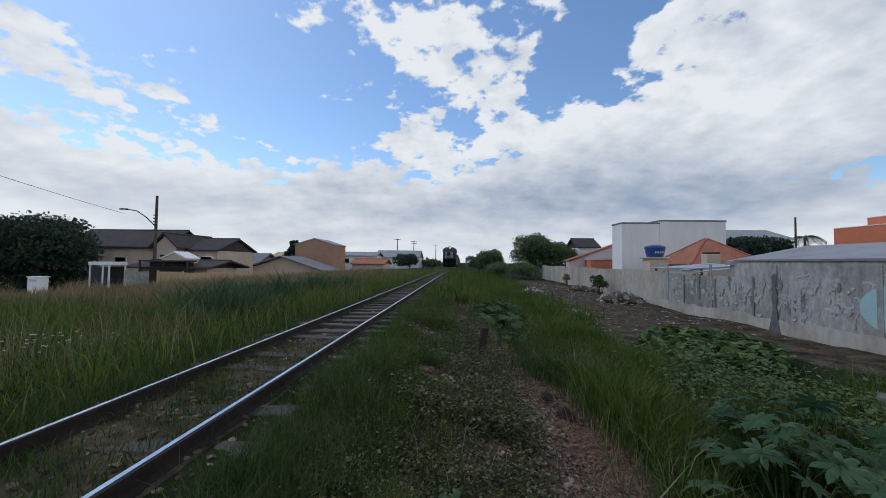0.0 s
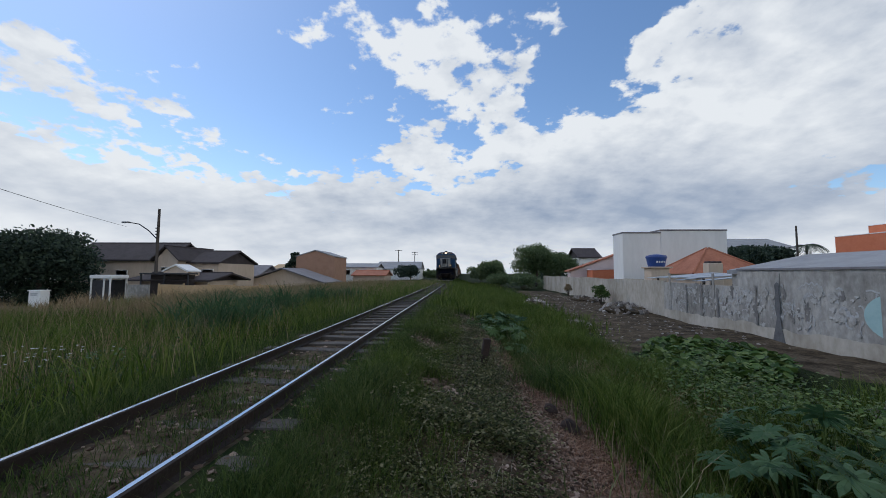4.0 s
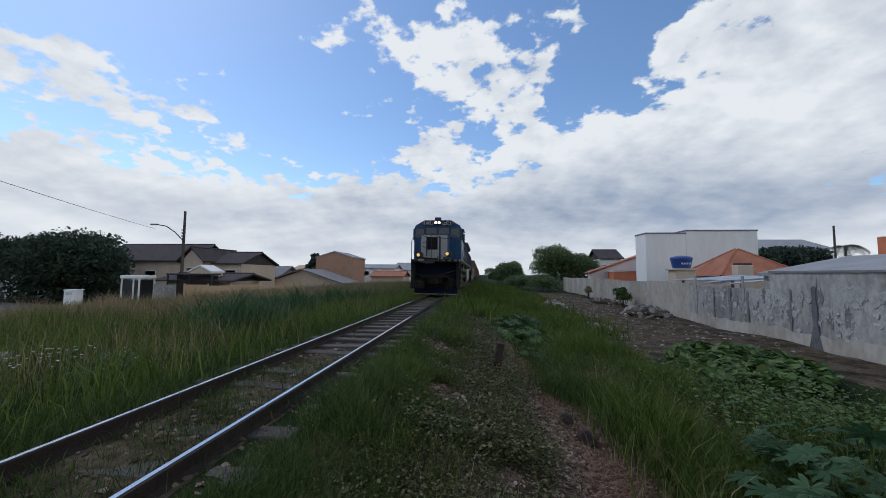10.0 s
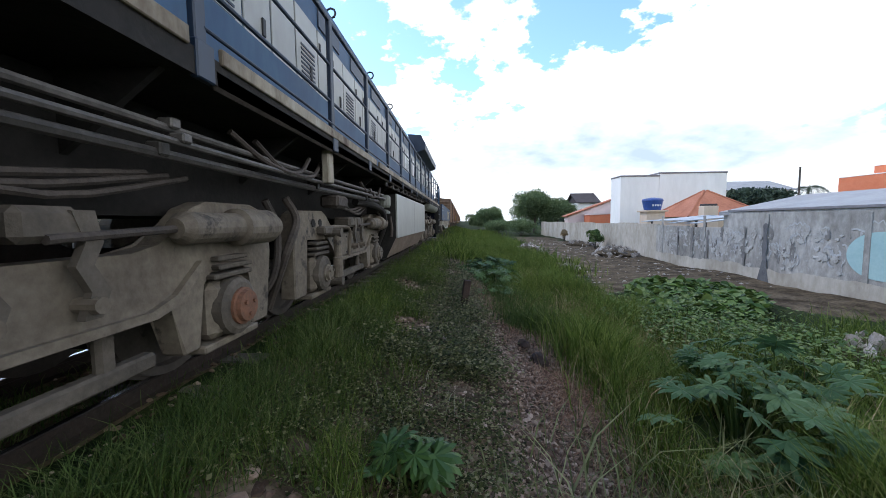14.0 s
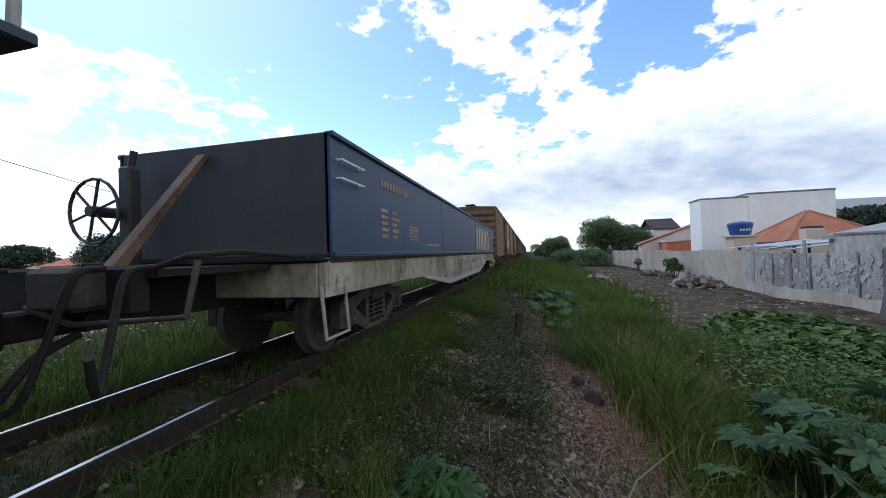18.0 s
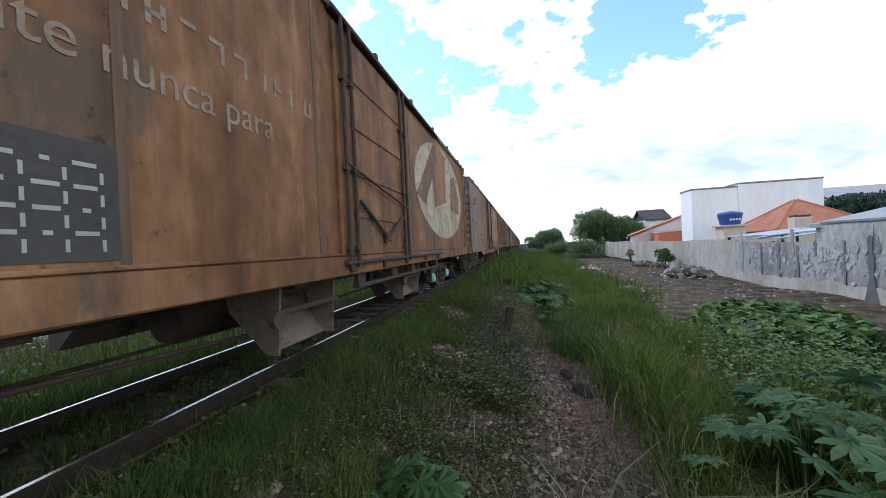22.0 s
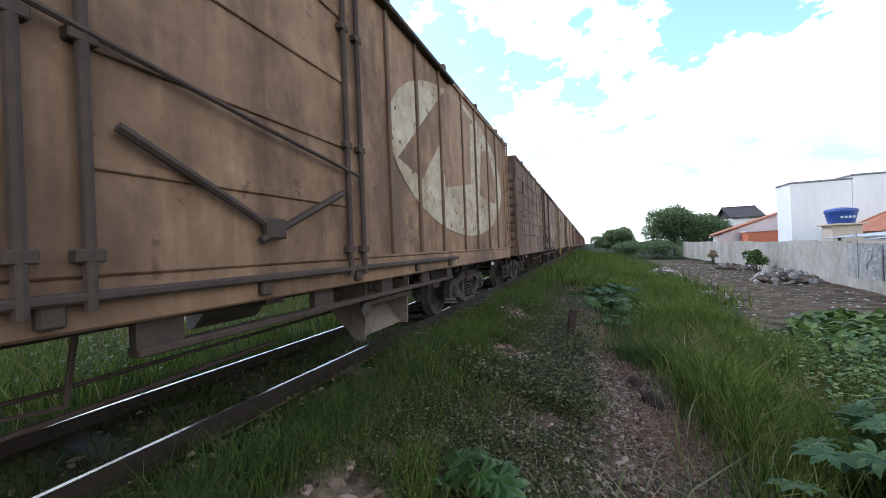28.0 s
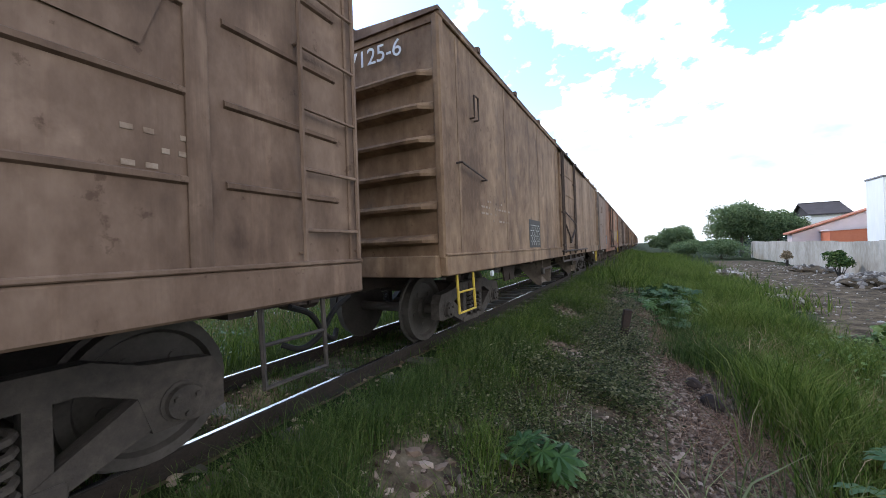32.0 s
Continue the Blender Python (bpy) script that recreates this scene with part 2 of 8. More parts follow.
M = {}
M["soil"] = material("soil", [(0.014, 0.010, 0.006), (0.046, 0.034, 0.021), (0.105, 0.080, 0.052), (0.18, 0.142, 0.098)], 2.1, 9, 0.95, bump=0.6, bump_scale=26, spec=0.1)
# near black: the shade between the grass blades is part of this colour
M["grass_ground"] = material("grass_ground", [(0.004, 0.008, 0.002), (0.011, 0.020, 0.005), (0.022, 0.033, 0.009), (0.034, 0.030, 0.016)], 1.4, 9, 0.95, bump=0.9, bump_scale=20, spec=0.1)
M["blade"] = material("blade", [(0.014, 0.030, 0.005), (0.058, 0.098, 0.016), (0.118, 0.168, 0.034), (0.23, 0.245, 0.085)], 0.9, 6, 0.6, island=0.45, spec=0.12, thin=0.35)
M["blade_dark"] = material("blade_dark", [(0.010, 0.022, 0.006), (0.042, 0.076, 0.018), (0.088, 0.130, 0.036), (0.17, 0.18, 0.08)], 1.1, 6, 0.6, island=0.45, spec=0.12, thin=0.3)
M["dry"] = material("dry", [(0.16, 0.115, 0.065), (0.28, 0.21, 0.125), (0.40, 0.31, 0.20)], 1.0, 3, 0.8, island=0.5, spec=0.12)
M["seed"] = material("seed", [(0.22, 0.21, 0.15), (0.36, 0.34, 0.27)], 4, 2, 0.8, island=0.5)
M["straw_dead"] = material("straw_dead", [(0.07, 0.034, 0.022), (0.20, 0.112, 0.072), (0.36, 0.24, 0.165)], 1.0, 3, 0.85, island=0.6, spec=0.12)
M["leaf"] = material("leaf", [(0.016, 0.046, 0.018), (0.048, 0.102, 0.044), (0.095, 0.158, 0.076)], 3, 3, 0.6, island=0.5, spec=0.15, thin=0.25)
M["leaf_pumpkin"] = material("leaf_pumpkin", [(0.022, 0.050, 0.011), (0.052, 0.104, 0.022), (0.095, 0.155, 0.038), (0.15, 0.20, 0.06)], 3, 3, 0.5, island=0.6, spec=0.25, thin=0.25)
M["tree_leaf"] = material("tree_leaf", [(0.075, 0.115, 0.055), (0.14, 0.195, 0.09), (0.21, 0.265, 0.135)], 0.7, 3, 0.6, island=0.5, spec=0.15, thin=0.45)
M["tree_dark"] = material("tree_dark", [(0.022, 0.036, 0.028), (0.044, 0.066, 0.046), (0.075, 0.105, 0.066)], 0.7, 3, 0.65, island=0.6, spec=0.12, thin=0.2)
M["bark"] = material("bark", [(0.05, 0.04, 0.03), (0.12, 0.10, 0.08)], 6, 6, 0.9, bump=0.6, streak=5)
M["ballast"] = material("ballast", [(0.036, 0.022, 0.015), (0.098, 0.064, 0.046), (0.180, 0.125, 0.094), (0.35, 0.268, 0.215)], 5, 6, 0.9, bump=0.5, island=0.6, spec=0.2)
M["creeper"] = material("creeper", [(0.013, 0.020, 0.005), (0.043, 0.055, 0.015), (0.088, 0.096, 0.030), (0.24, 0.225, 0.125)], 1.8, 5, 0.65, island=0.6, spec=0.15, thin=0.3)
M["blade_pale"] = material("blade_pale", [(0.06, 0.075, 0.028), (0.14, 0.165, 0.07), (0.27, 0.28, 0.15)], 1.0, 4, 0.6, island=0.5, spec=0.12, thin=0.3)
M["rubble_pale"] = material("rubble_pale", [(0.12, 0.098, 0.08), (0.27, 0.235, 0.20), (0.47, 0.435, 0.39)], 6, 6, 0.9, bump=0.4, island=0.6)
M["rail_side"] = material("rail_side", [(0.014, 0.010, 0.008), (0.036, 0.023, 0.017)], 9, 6, 0.8, 0.2, bump=0.4)
M["rail_top"] = material("rail_top", [(0.42, 0.43, 0.45), (0.6, 0.61, 0.63)], 3, 3, 0.22, 1.0, streak=1)
M["sleeper"] = material("sleeper", [(0.035, 0.03, 0.026), (0.075, 0.065, 0.055), (0.12, 0.105, 0.09)], 3, 8, 0.9, bump=0.8, island=0.4)
M["road"] = material("road", [(0.12, 0.12, 0.125), (0.18, 0.18, 0.185)], 2, 8, 0.9)
M["concrete"] = material("concrete", [(0.17, 0.162, 0.145), (0.35, 0.335, 0.305), (0.58, 0.56, 0.515)], 0.8, 11, 0.9, bump=0.35, streak=1.8, spots=((0.25, 0.247, 0.235), 0.58, 0.6), spec=0.2)
M["paintpatch"] = material("paintpatch", [(0.27, 0.235, 0.185), (0.42, 0.38, 0.315), (0.57, 0.53, 0.46)], 0.7, 11, 0.9, bump=0.2, streak=2.0, spots=((0.33, 0.325, 0.29), 0.6, 0.5), spec=0.2)
M["graffiti_blue"] = material("graffiti_blue", [(0.30, 0.47, 0.47), (0.40, 0.57, 0.56)], 2, 6, 0.85)
M["graffiti_white"] = material("graffiti_white", [(0.33, 0.33, 0.32), (0.52, 0.525, 0.52)], 3, 9, 0.9)
M["flake_white"] = material("flake_white", [(0.30, 0.29, 0.265), (0.44, 0.43, 0.40), (0.60, 0.585, 0.555)], 2.5, 9, 0.9, spots=((0.30, 0.285, 0.26), 0.54, 4.0), spec=0.2)
M["flake_dark"] = material("flake_dark", [(0.12, 0.115, 0.105), (0.20, 0.19, 0.178), (0.27, 0.26, 0.24)], 3, 9, 0.9, streak=2, spots=((0.30, 0.285, 0.26), 0.56, 4.0), spec=0.2)
M["graffiti_dark"] = material("graffiti_dark", [(0.08, 0.08, 0.085), (0.17, 0.17, 0.17)], 4, 6, 0.9)
M["white_wall"] = material("white_wall", [(0.76, 0.75, 0.71), (0.88, 0.87, 0.83)], 0.6, 6, 0.85, streak=4)
M["beige_wall"] = material("beige_wall", [(0.52, 0.41, 0.31), (0.66, 0.54, 0.42)], 0.8, 6, 0.9, streak=3)
M["yellow_wall"] = material("yellow_wall", [(0.50, 0.33, 0.17), (0.60, 0.43, 0.25)], 0.8, 6, 0.9)
M["pink_wall"] = material("pink_wall", [(0.62, 0.50, 0.46), (0.72, 0.60, 0.56)], 0.8, 6, 0.9)
M["orange_wall"] = material("orange_wall", [(0.58, 0.16, 0.07), (0.68, 0.22, 0.11)], 0.8, 6, 0.85)
M["brick_wall"] = material("brick_wall", [(0.36, 0.20, 0.13), (0.46, 0.27, 0.18)], 1.2, 8, 0.9, bump=0.3)
M["roof_tile"] = material("roof_tile", [(0.26, 0.09, 0.045), (0.38, 0.14, 0.075), (0.46, 0.19, 0.11)], 1.2, 8, 0.85, bump=0.4, bump_scale=12)
M["roof_dark"] = material("roof_dark", [(0.05, 0.042, 0.042), (0.09, 0.076, 0.074)], 1.2, 8, 0.9, bump=0.4, bump_scale=12, spec=0.2)
M["roof_grey"] = material("roof_grey", [(0.24, 0.24, 0.24), (0.36, 0.36, 0.36)], 0.8, 8, 0.85, bump=0.3)
M["roof_old"] = material("roof_old", [(0.16, 0.15, 0.155), (0.27, 0.255, 0.26)], 0.8, 8, 0.85, bump=0.3)
M["metal_sheet"] = material("metal_sheet", [(0.30, 0.34, 0.38), (0.45, 0.48, 0.52)], 1.2, 6, 0.5, 0.3)
M["tank_blue"] = material("tank_blue", [(0.02, 0.06, 0.22), (0.03, 0.085, 0.30)], 3, 3, 0.45)
M["pole_wood"] = material("pole_wood", [(0.05, 0.042, 0.036), (0.11, 0.09, 0.075)], 4, 6, 0.9, streak=6)
M["dark_metal"] = material("dark_metal", [(0.03, 0.03, 0.032), (0.06, 0.06, 0.062)], 4, 5, 0.6, 0.4)
M["window"] = material("window", [(0.02, 0.025, 0.03), (0.05, 0.06, 0.07)], 1, 2, 0.08)
M["post_rust"] = material("post_rust", [(0.018, 0.012, 0.010), (0.055, 0.032, 0.024)], 9, 6, 0.9, bump=0.5)
# train
M["blue"] = material("blue", [(0.006, 0.036, 0.095), (0.011, 0.055, 0.130), (0.022, 0.076, 0.150)], 1.4, 7, 0.5, streak=3, spec=0.3)
M["pilot"] = material("pilot", [(0.0015, 0.003, 0.010), (0.004, 0.008, 0.024)], 1.4, 7, 0.7, streak=3, spec=0.15)
M["blue_dark"] = material("blue_dark", [(0.005, 0.013, 0.030), (0.011, 0.026, 0.055)], 1.4, 7, 0.5, streak=3)
M["wagon_blue"] = material("wagon_blue", [(0.0075, 0.026, 0.070), (0.0115, 0.036, 0.092), (0.017, 0.045, 0.100)], 0.5, 8, 0.55, streak=2, spots=((0.024, 0.043, 0.084), 0.62, 0.7))
M["wagon_grey_end"] = material("wagon_grey_end", [(0.022, 0.023, 0.026), (0.045, 0.045, 0.048), (0.065, 0.064, 0.066)], 0.8, 8, 0.7, streak=2)
M["silver"] = material("silver", [(0.26, 0.26, 0.245), (0.36, 0.36, 0.34)], 1.0, 8, 0.45, 0.15, streak=2, spots=((0.30, 0.29, 0.26), 0.62, 0.8))
M["cream"] = material("cream", [(0.115, 0.088, 0.060), (0.235, 0.203, 0.155), (0.345, 0.318, 0.262)], 1.3, 11, 0.75, streak=2, spots=((0.075, 0.045, 0.028), 0.60, 1.8), weather=0.6, spread=0.11)
M["letter"] = material("letter", [(0.40, 0.325, 0.20), (0.54, 0.45, 0.29)], 1.5, 9, 0.7)
M["letter_faint"] = material("letter_faint", [(0.16, 0.10, 0.065), (0.34, 0.27, 0.21)], 5, 8, 0.8)
M["black"] = material("black", [(0.009, 0.0085, 0.008), (0.026, 0.023, 0.021)], 3, 6, 0.8, bump=0.2, spec=0.25)
M["grime"] = material("grime", [(0.018, 0.014, 0.012), (0.045, 0.035, 0.029), (0.085, 0.068, 0.056)], 2.5, 8, 0.8, bump=0.4)
M["bogie_grey"] = material("bogie_grey", [(0.060, 0.046, 0.034), (0.122, 0.100, 0.075), (0.190, 0.162, 0.124)], 2.2, 9, 0.75, bump=0.3, spots=((0.028, 0.022, 0.018), 0.56, 2.6))
M["bogie_dark"] = material("bogie_dark", [(0.030, 0.024, 0.019), (0.070, 0.058, 0.045), (0.12, 0.10, 0.08)], 2.6, 9, 0.8, bump=0.3)
M["pipe_grey"] = material("pipe_grey", [(0.028, 0.025, 0.023), (0.065, 0.058, 0.054), (0.125, 0.115, 0.106)], 3, 8, 0.55, bump=0.2)
M["tank_brown"] = material("tank_brown", [(0.09, 0.062, 0.044), (0.15, 0.108, 0.078), (0.24, 0.185, 0.14)], 0.7, 8, 0.8, streak=0.4, weather=0.5)
M["reservoir"] = material("reservoir", [(0.11, 0.115, 0.10), (0.17, 0.175, 0.15), (0.235, 0.235, 0.20)], 1.2, 8, 0.55, weather=0.5)
M["wheel"] = material("wheel", [(0.05, 0.042, 0.036), (0.10, 0.085, 0.075)], 5, 6, 0.7, 0.3)
M["cap_orange"] = material("cap_orange", [(0.08, 0.04, 0.025), (0.20, 0.085, 0.045)], 8, 6, 0.8)
M["cap_mint"] = material("cap_mint", [(0.30, 0.55, 0.50), (0.42, 0.66, 0.60)], 8, 5, 0.6)
M["yellow_old"] = material("yellow_old", [(0.10, 0.06, 0.015), (0.22, 0.145, 0.03), (0.30, 0.20, 0.04)], 5, 7, 0.7)
M["yellow"] = material("yellow", [(0.42, 0.28, 0.03), (0.58, 0.40, 0.05)], 5, 5, 0.6)
M["rust"] = material("rust", [(0.096, 0.046, 0.022), (0.179, 0.084, 0.036), (0.256, 0.131, 0.064)], 0.8, 11, 0.75, bump=0.25, streak=1.8, spots=((0.115, 0.075, 0.05), 0.54, 0.55), spec=0.3, weather=1.45, front=(1.6, 3.6, (0.125, 0.088, 0.06)), spread=0.11)
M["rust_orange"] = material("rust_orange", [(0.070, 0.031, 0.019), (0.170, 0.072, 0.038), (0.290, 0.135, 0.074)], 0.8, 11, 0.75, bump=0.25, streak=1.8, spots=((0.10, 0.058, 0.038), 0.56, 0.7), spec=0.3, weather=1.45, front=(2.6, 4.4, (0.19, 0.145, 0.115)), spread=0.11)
M["rust_grey"] = material("rust_grey", [(0.072, 0.043, 0.029), (0.138, 0.087, 0.060), (0.204, 0.136, 0.098)], 0.9, 11, 0.8, bump=0.25, streak=1.8, spots=((0.115, 0.065, 0.04), 0.58, 0.7), spec=0.3, weather=1.45, spread=0.11)
M["rust_dark"] = material("rust_dark", [(0.03, 0.02, 0.016), (0.065, 0.042, 0.032)], 2, 8, 0.85, bump=0.3)
M["logo_white"] = material("logo_white", [(0.20, 0.135, 0.085), (0.38, 0.32, 0.235), (0.50, 0.45, 0.36)], 1.1, 12, 0.8, spots=((0.085, 0.045, 0.025), 0.585, 9.0), spec=0.2, weather=0.6)
M["lamp_warm"] = glow("lamp_warm", (1.0, 0.55, 0.20), 1.0)
M["lamp_white"] = glow("lamp_white", (1.0, 0.76, 0.52), 3.0)
M["red_lens"] = material("red_lens", [(0.35, 0.02, 0.02), (0.5, 0.04, 0.03)], 4, 2, 0.3)
M["flap"] = material("flap", [(0.008, 0.006, 0.005), (0.020, 0.014, 0.012), (0.034, 0.025, 0.021)], 3, 7, 0.85, bump=0.3, spec=0.15)
M["rust_tan"] = material("rust_tan", [(0.105, 0.060, 0.035), (0.19, 0.118, 0.072), (0.275, 0.182, 0.115)], 0.8, 11, 0.75, bump=0.25, streak=1.8, spots=((0.13, 0.085, 0.058), 0.56, 0.7), spec=0.3, weather=1.45, spread=0.11)
M["rust_ochre"] = material("rust_ochre", [(0.10, 0.058, 0.034), (0.20, 0.120, 0.070), (0.29, 0.182, 0.112)], 0.8, 11, 0.75, bump=0.25, streak=1.8, spots=((0.12, 0.075, 0.05), 0.56, 0.6), spec=0.3, weather=1.45, front=(4.5, 8.0, (0.100, 0.062, 0.044)), spread=0.11)
M["leaf_light"] = material("leaf_light", [(0.03, 0.070, 0.018), (0.060, 0.120, 0.03), (0.10, 0.165, 0.05)], 3, 3, 0.45, island=0.5, spec=0.3, thin=0.3)
M["end_grey"] = material("end_grey", [(0.085, 0.064, 0.051), (0.155, 0.122, 0.10), (0.23, 0.19, 0.16)], 0.9, 11, 0.45, bump=0.25, streak=1.5, spots=((0.11, 0.062, 0.038), 0.56, 0.8), spec=0.4, weather=1.2, spread=0.11)
M["logo_worn"] = material("logo_worn", [(0.15, 0.080, 0.048), (0.26, 0.185, 0.12), (0.42, 0.36, 0.265)], 1.0, 12, 0.8, spots=((0.13, 0.060, 0.034), 0.545, 7.0), spec=0.2)
M["logo_faint"] = material("logo_faint", [(0.16, 0.115, 0.085), (0.25, 0.195, 0.15), (0.36, 0.30, 0.24)], 1.2, 12, 0.8, spots=((0.10, 0.066, 0.046), 0.57, 8.0), spec=0.2, weather=0.8)
M["smear_blue"] = material("smear_blue", [(0.022, 0.030, 0.046), (0.050, 0.068, 0.100)], 2.5, 8, 0.6, spots=((0.09, 0.055, 0.035), 0.6, 5.0))
M["smear_rust"] = material("smear_rust", [(0.13, 0.066, 0.040), (0.20, 0.095, 0.052)], 1.5, 9, 0.8, spots=((0.11, 0.07, 0.05), 0.52, 2.5))
M["chute"] = material("chute", [(0.06, 0.043, 0.033), (0.125, 0.094, 0.074), (0.18, 0.145, 0.115)], 1.6, 8, 0.8, bump=0.2, spots=((0.035, 0.025, 0.018), 0.58, 2.5))
M["info_plate"] = material("info_plate", [(0.035, 0.033, 0.032), (0.07, 0.064, 0.058)], 4, 8, 0.8)
M["plate_white"] = material("plate_white", [(0.55, 0.56, 0.57), (0.68, 0.69, 0.70)], 4, 4, 0.5)


# ---- mesh helpers ----
def box(bm, cx, cy, cz, sx, sy, sz, bev=0.0, rot=None):
    g = bmesh.ops.create_cube(bm, size=1.0, matrix=Matrix.Translation((cx, cy, cz)) @ (rot.to_4x4() if rot else Matrix()) @ Matrix.Diagonal((sx, sy, sz, 1)))
    if bev:
        es = {e for v in g["verts"] for e in v.link_edges}
        bmesh.ops.bevel(bm, geom=list(es), offset=bev, segments=1, affect="EDGES")
    return g["verts"]


def rod(bm, a, b, r, seg=8, r2=None):
    a, b = Vector(a), Vector(b)
    d = b - a
    m = Matrix.Translation((a + b) / 2) @ d.to_track_quat("Z", "Y").to_matrix().to_4x4()
    bmesh.ops.create_cone(bm, cap_ends=True, segments=seg, radius1=r, radius2=r if r2 is None else r2, depth=d.length, matrix=m)


def pipe(bm, pts, r, seg=6, soft=False):
    """One tube swept through the points; soft rounds its bends."""
    p = [Vector(q) for q in pts]
    if soft:
        q = [p[0] * 2 - p[1]] + p + [p[-1] * 2 - p[-2]]
        p = [0.5 * ((2 * b) + (c - a) * t + (2 * a - 5 * b + 4 * c - d) * t * t + (3 * b - a - 3 * c + d) * t ** 3)
             for a, b, c, d in zip(q, q[1:], q[2:], q[3:]) for t in (0.0, 0.25, 0.5, 0.75)] + [p[-1]]
    side, prev = None, None
    for i, c in enumerate(p):
        a, b = p[max(0, i - 1)], p[min(len(p) - 1, i + 1)]
        t = ((c - a).normalized() + (b - c).normalized()) if 0 < i < len(p) - 1 else (b - a)
        t = t.normalized() if t.length > 1e-6 else Vector((0, 0, 1))
        if side is None:
            side = t.orthogonal().normalized()
        side = (side - t * side.dot(t)).normalized()
        up = t.cross(side)
        ring = [bm.verts.new(c + (side * math.cos(6.2832 * k / seg) + up * math.sin(6.2832 * k / seg)) * r) for k in range(seg)]
        if prev:
            for k in range(seg):
                bm.faces.new((prev[k], prev[(k + 1) % seg], ring[(k + 1) % seg], ring[k]))
        else:
            bm.faces.new(ring[::-1])
        prev = ring
    bm.faces.new(prev)


def prism(bm, outline, axis, lo, hi):
    """A flat outline, pushed along x, y or z from lo to hi."""
    def at(p, h):
        return {"x": (h, p[0], p[1]), "y": (p[0], h, p[1]), "z": (p[0], p[1], h)}[axis]
    a = [bm.verts.new(at(p, lo)) for p in outline]
    b = [bm.verts.new(at(p, hi)) for p in outline]
    bm.faces.new(a)
    bm.faces.new(b[::-1])
    for i in range(len(a)):
        j = (i + 1) % len(a)
        bm.faces.new((a[j], a[i], b[i], b[j]))


def lathe(bm, profile, centre, axis="x", seg=20):
    """A turned body: profile of (along, radius) round the axis through centre."""
    rings = []
    for h, r in profile:
        ring = []
        for k in range(seg):
            c, s = math.cos(2 * math.pi * k / seg) * r, math.sin(2 * math.pi * k / seg) * r
            o = {"x": (h, c, s), "y": (c, h, s), "z": (c, s, h)}[axis]
            ring.append(bm.verts.new(Vector(centre) + Vector(o)))
        rings.append(ring)
    for a, b in zip(rings, rings[1:]):
        for k in range(seg):
            j = (k + 1) % seg
            bm.faces.new((a[k], a[j], b[j], b[k]))
    bm.faces.new(rings[0][::-1])
    bm.faces.new(rings[-1])


def mesh_of(name, bm, mat, smooth=False):
    bmesh.ops.recalc_face_normals(bm, faces=bm.faces)
    me = bpy.data.meshes.new(name)
    bm.to_mesh(me)
    bm.free()
    me.materials.append(M[mat] if isinstance(mat, str) else mat)
    if smooth:
        for p in me.polygons:
            p.use_smooth = True
    return me


def part(name, bm, mat, parent, label="", smooth=False):
    ob = new(name, mesh_of(name, bm, mat, smooth))
    ob.parent = parent
    return tagged(ob, label)


def thing(name, label, category, at=(0, 0, 0), turn=0.0, group="", kind=""):
    ob = new(name)
    ob.matrix_basis = pose(*at, 0, 0, turn)
    return tagged(ob, label, category, group, kind)


def quick(name, fn, mat, parent, label="", smooth=False):
    bm = bmesh.new()
    fn(bm)
    return part(name, bm, mat, parent, label, smooth)


def again(ob, parent, m=None, name=None):
    """Another object on the same mesh."""
    o = new(name or ob.name.split(".")[0], ob.data)
    o.parent = parent
    if m is not None:
        o.matrix_basis = m
    return o

# ---- ground and track ----
PROFILE = [(-60, -1.78), (-25, -1.75), (-20, -1.45), (-14, -0.65), (-8, -0.42), (-4, -0.38), (-2.0, -0.34), (-1.35, -0.2), (-0.9, -0.18), (0.9, -0.18), (1.35, -0.2),
           (2.0, -0.42), (2.8, -0.56), (3.5, -0.82), (4.2, -1.02), (6, -1.06), (12, -1.05), (60, -1.1)]


def land(x, y):
    """Height of the ground."""
    xs, zs = zip(*PROFILE)
    z = float(np.interp(x, xs, zs))
    if abs(x) < 1.3 and -3 < y < 6.2:
        z += 0.045 * min(1.0, 6.2 - y) * min(1.0, (1.3 - abs(x)) / 0.4)
    near = min(1.0, max(0.0, (abs(x) - 0.9) / 1.2))
    z += near * (0.10 * noise.noise((x * 0.35, y * 0.35, 0.3)) + 0.05 * noise.noise((x * 1.3, y * 1.3, 2.0)))
    z += 0.022 * noise.noise((x * 4.0, y * 4.0, 5.0))
    return z


def axis_steps(stops):
    out = []
    for (a, b, n) in stops:
        out += list(np.linspace(a, b, n, endpoint=False))
    return out + [stops[-1][1]]


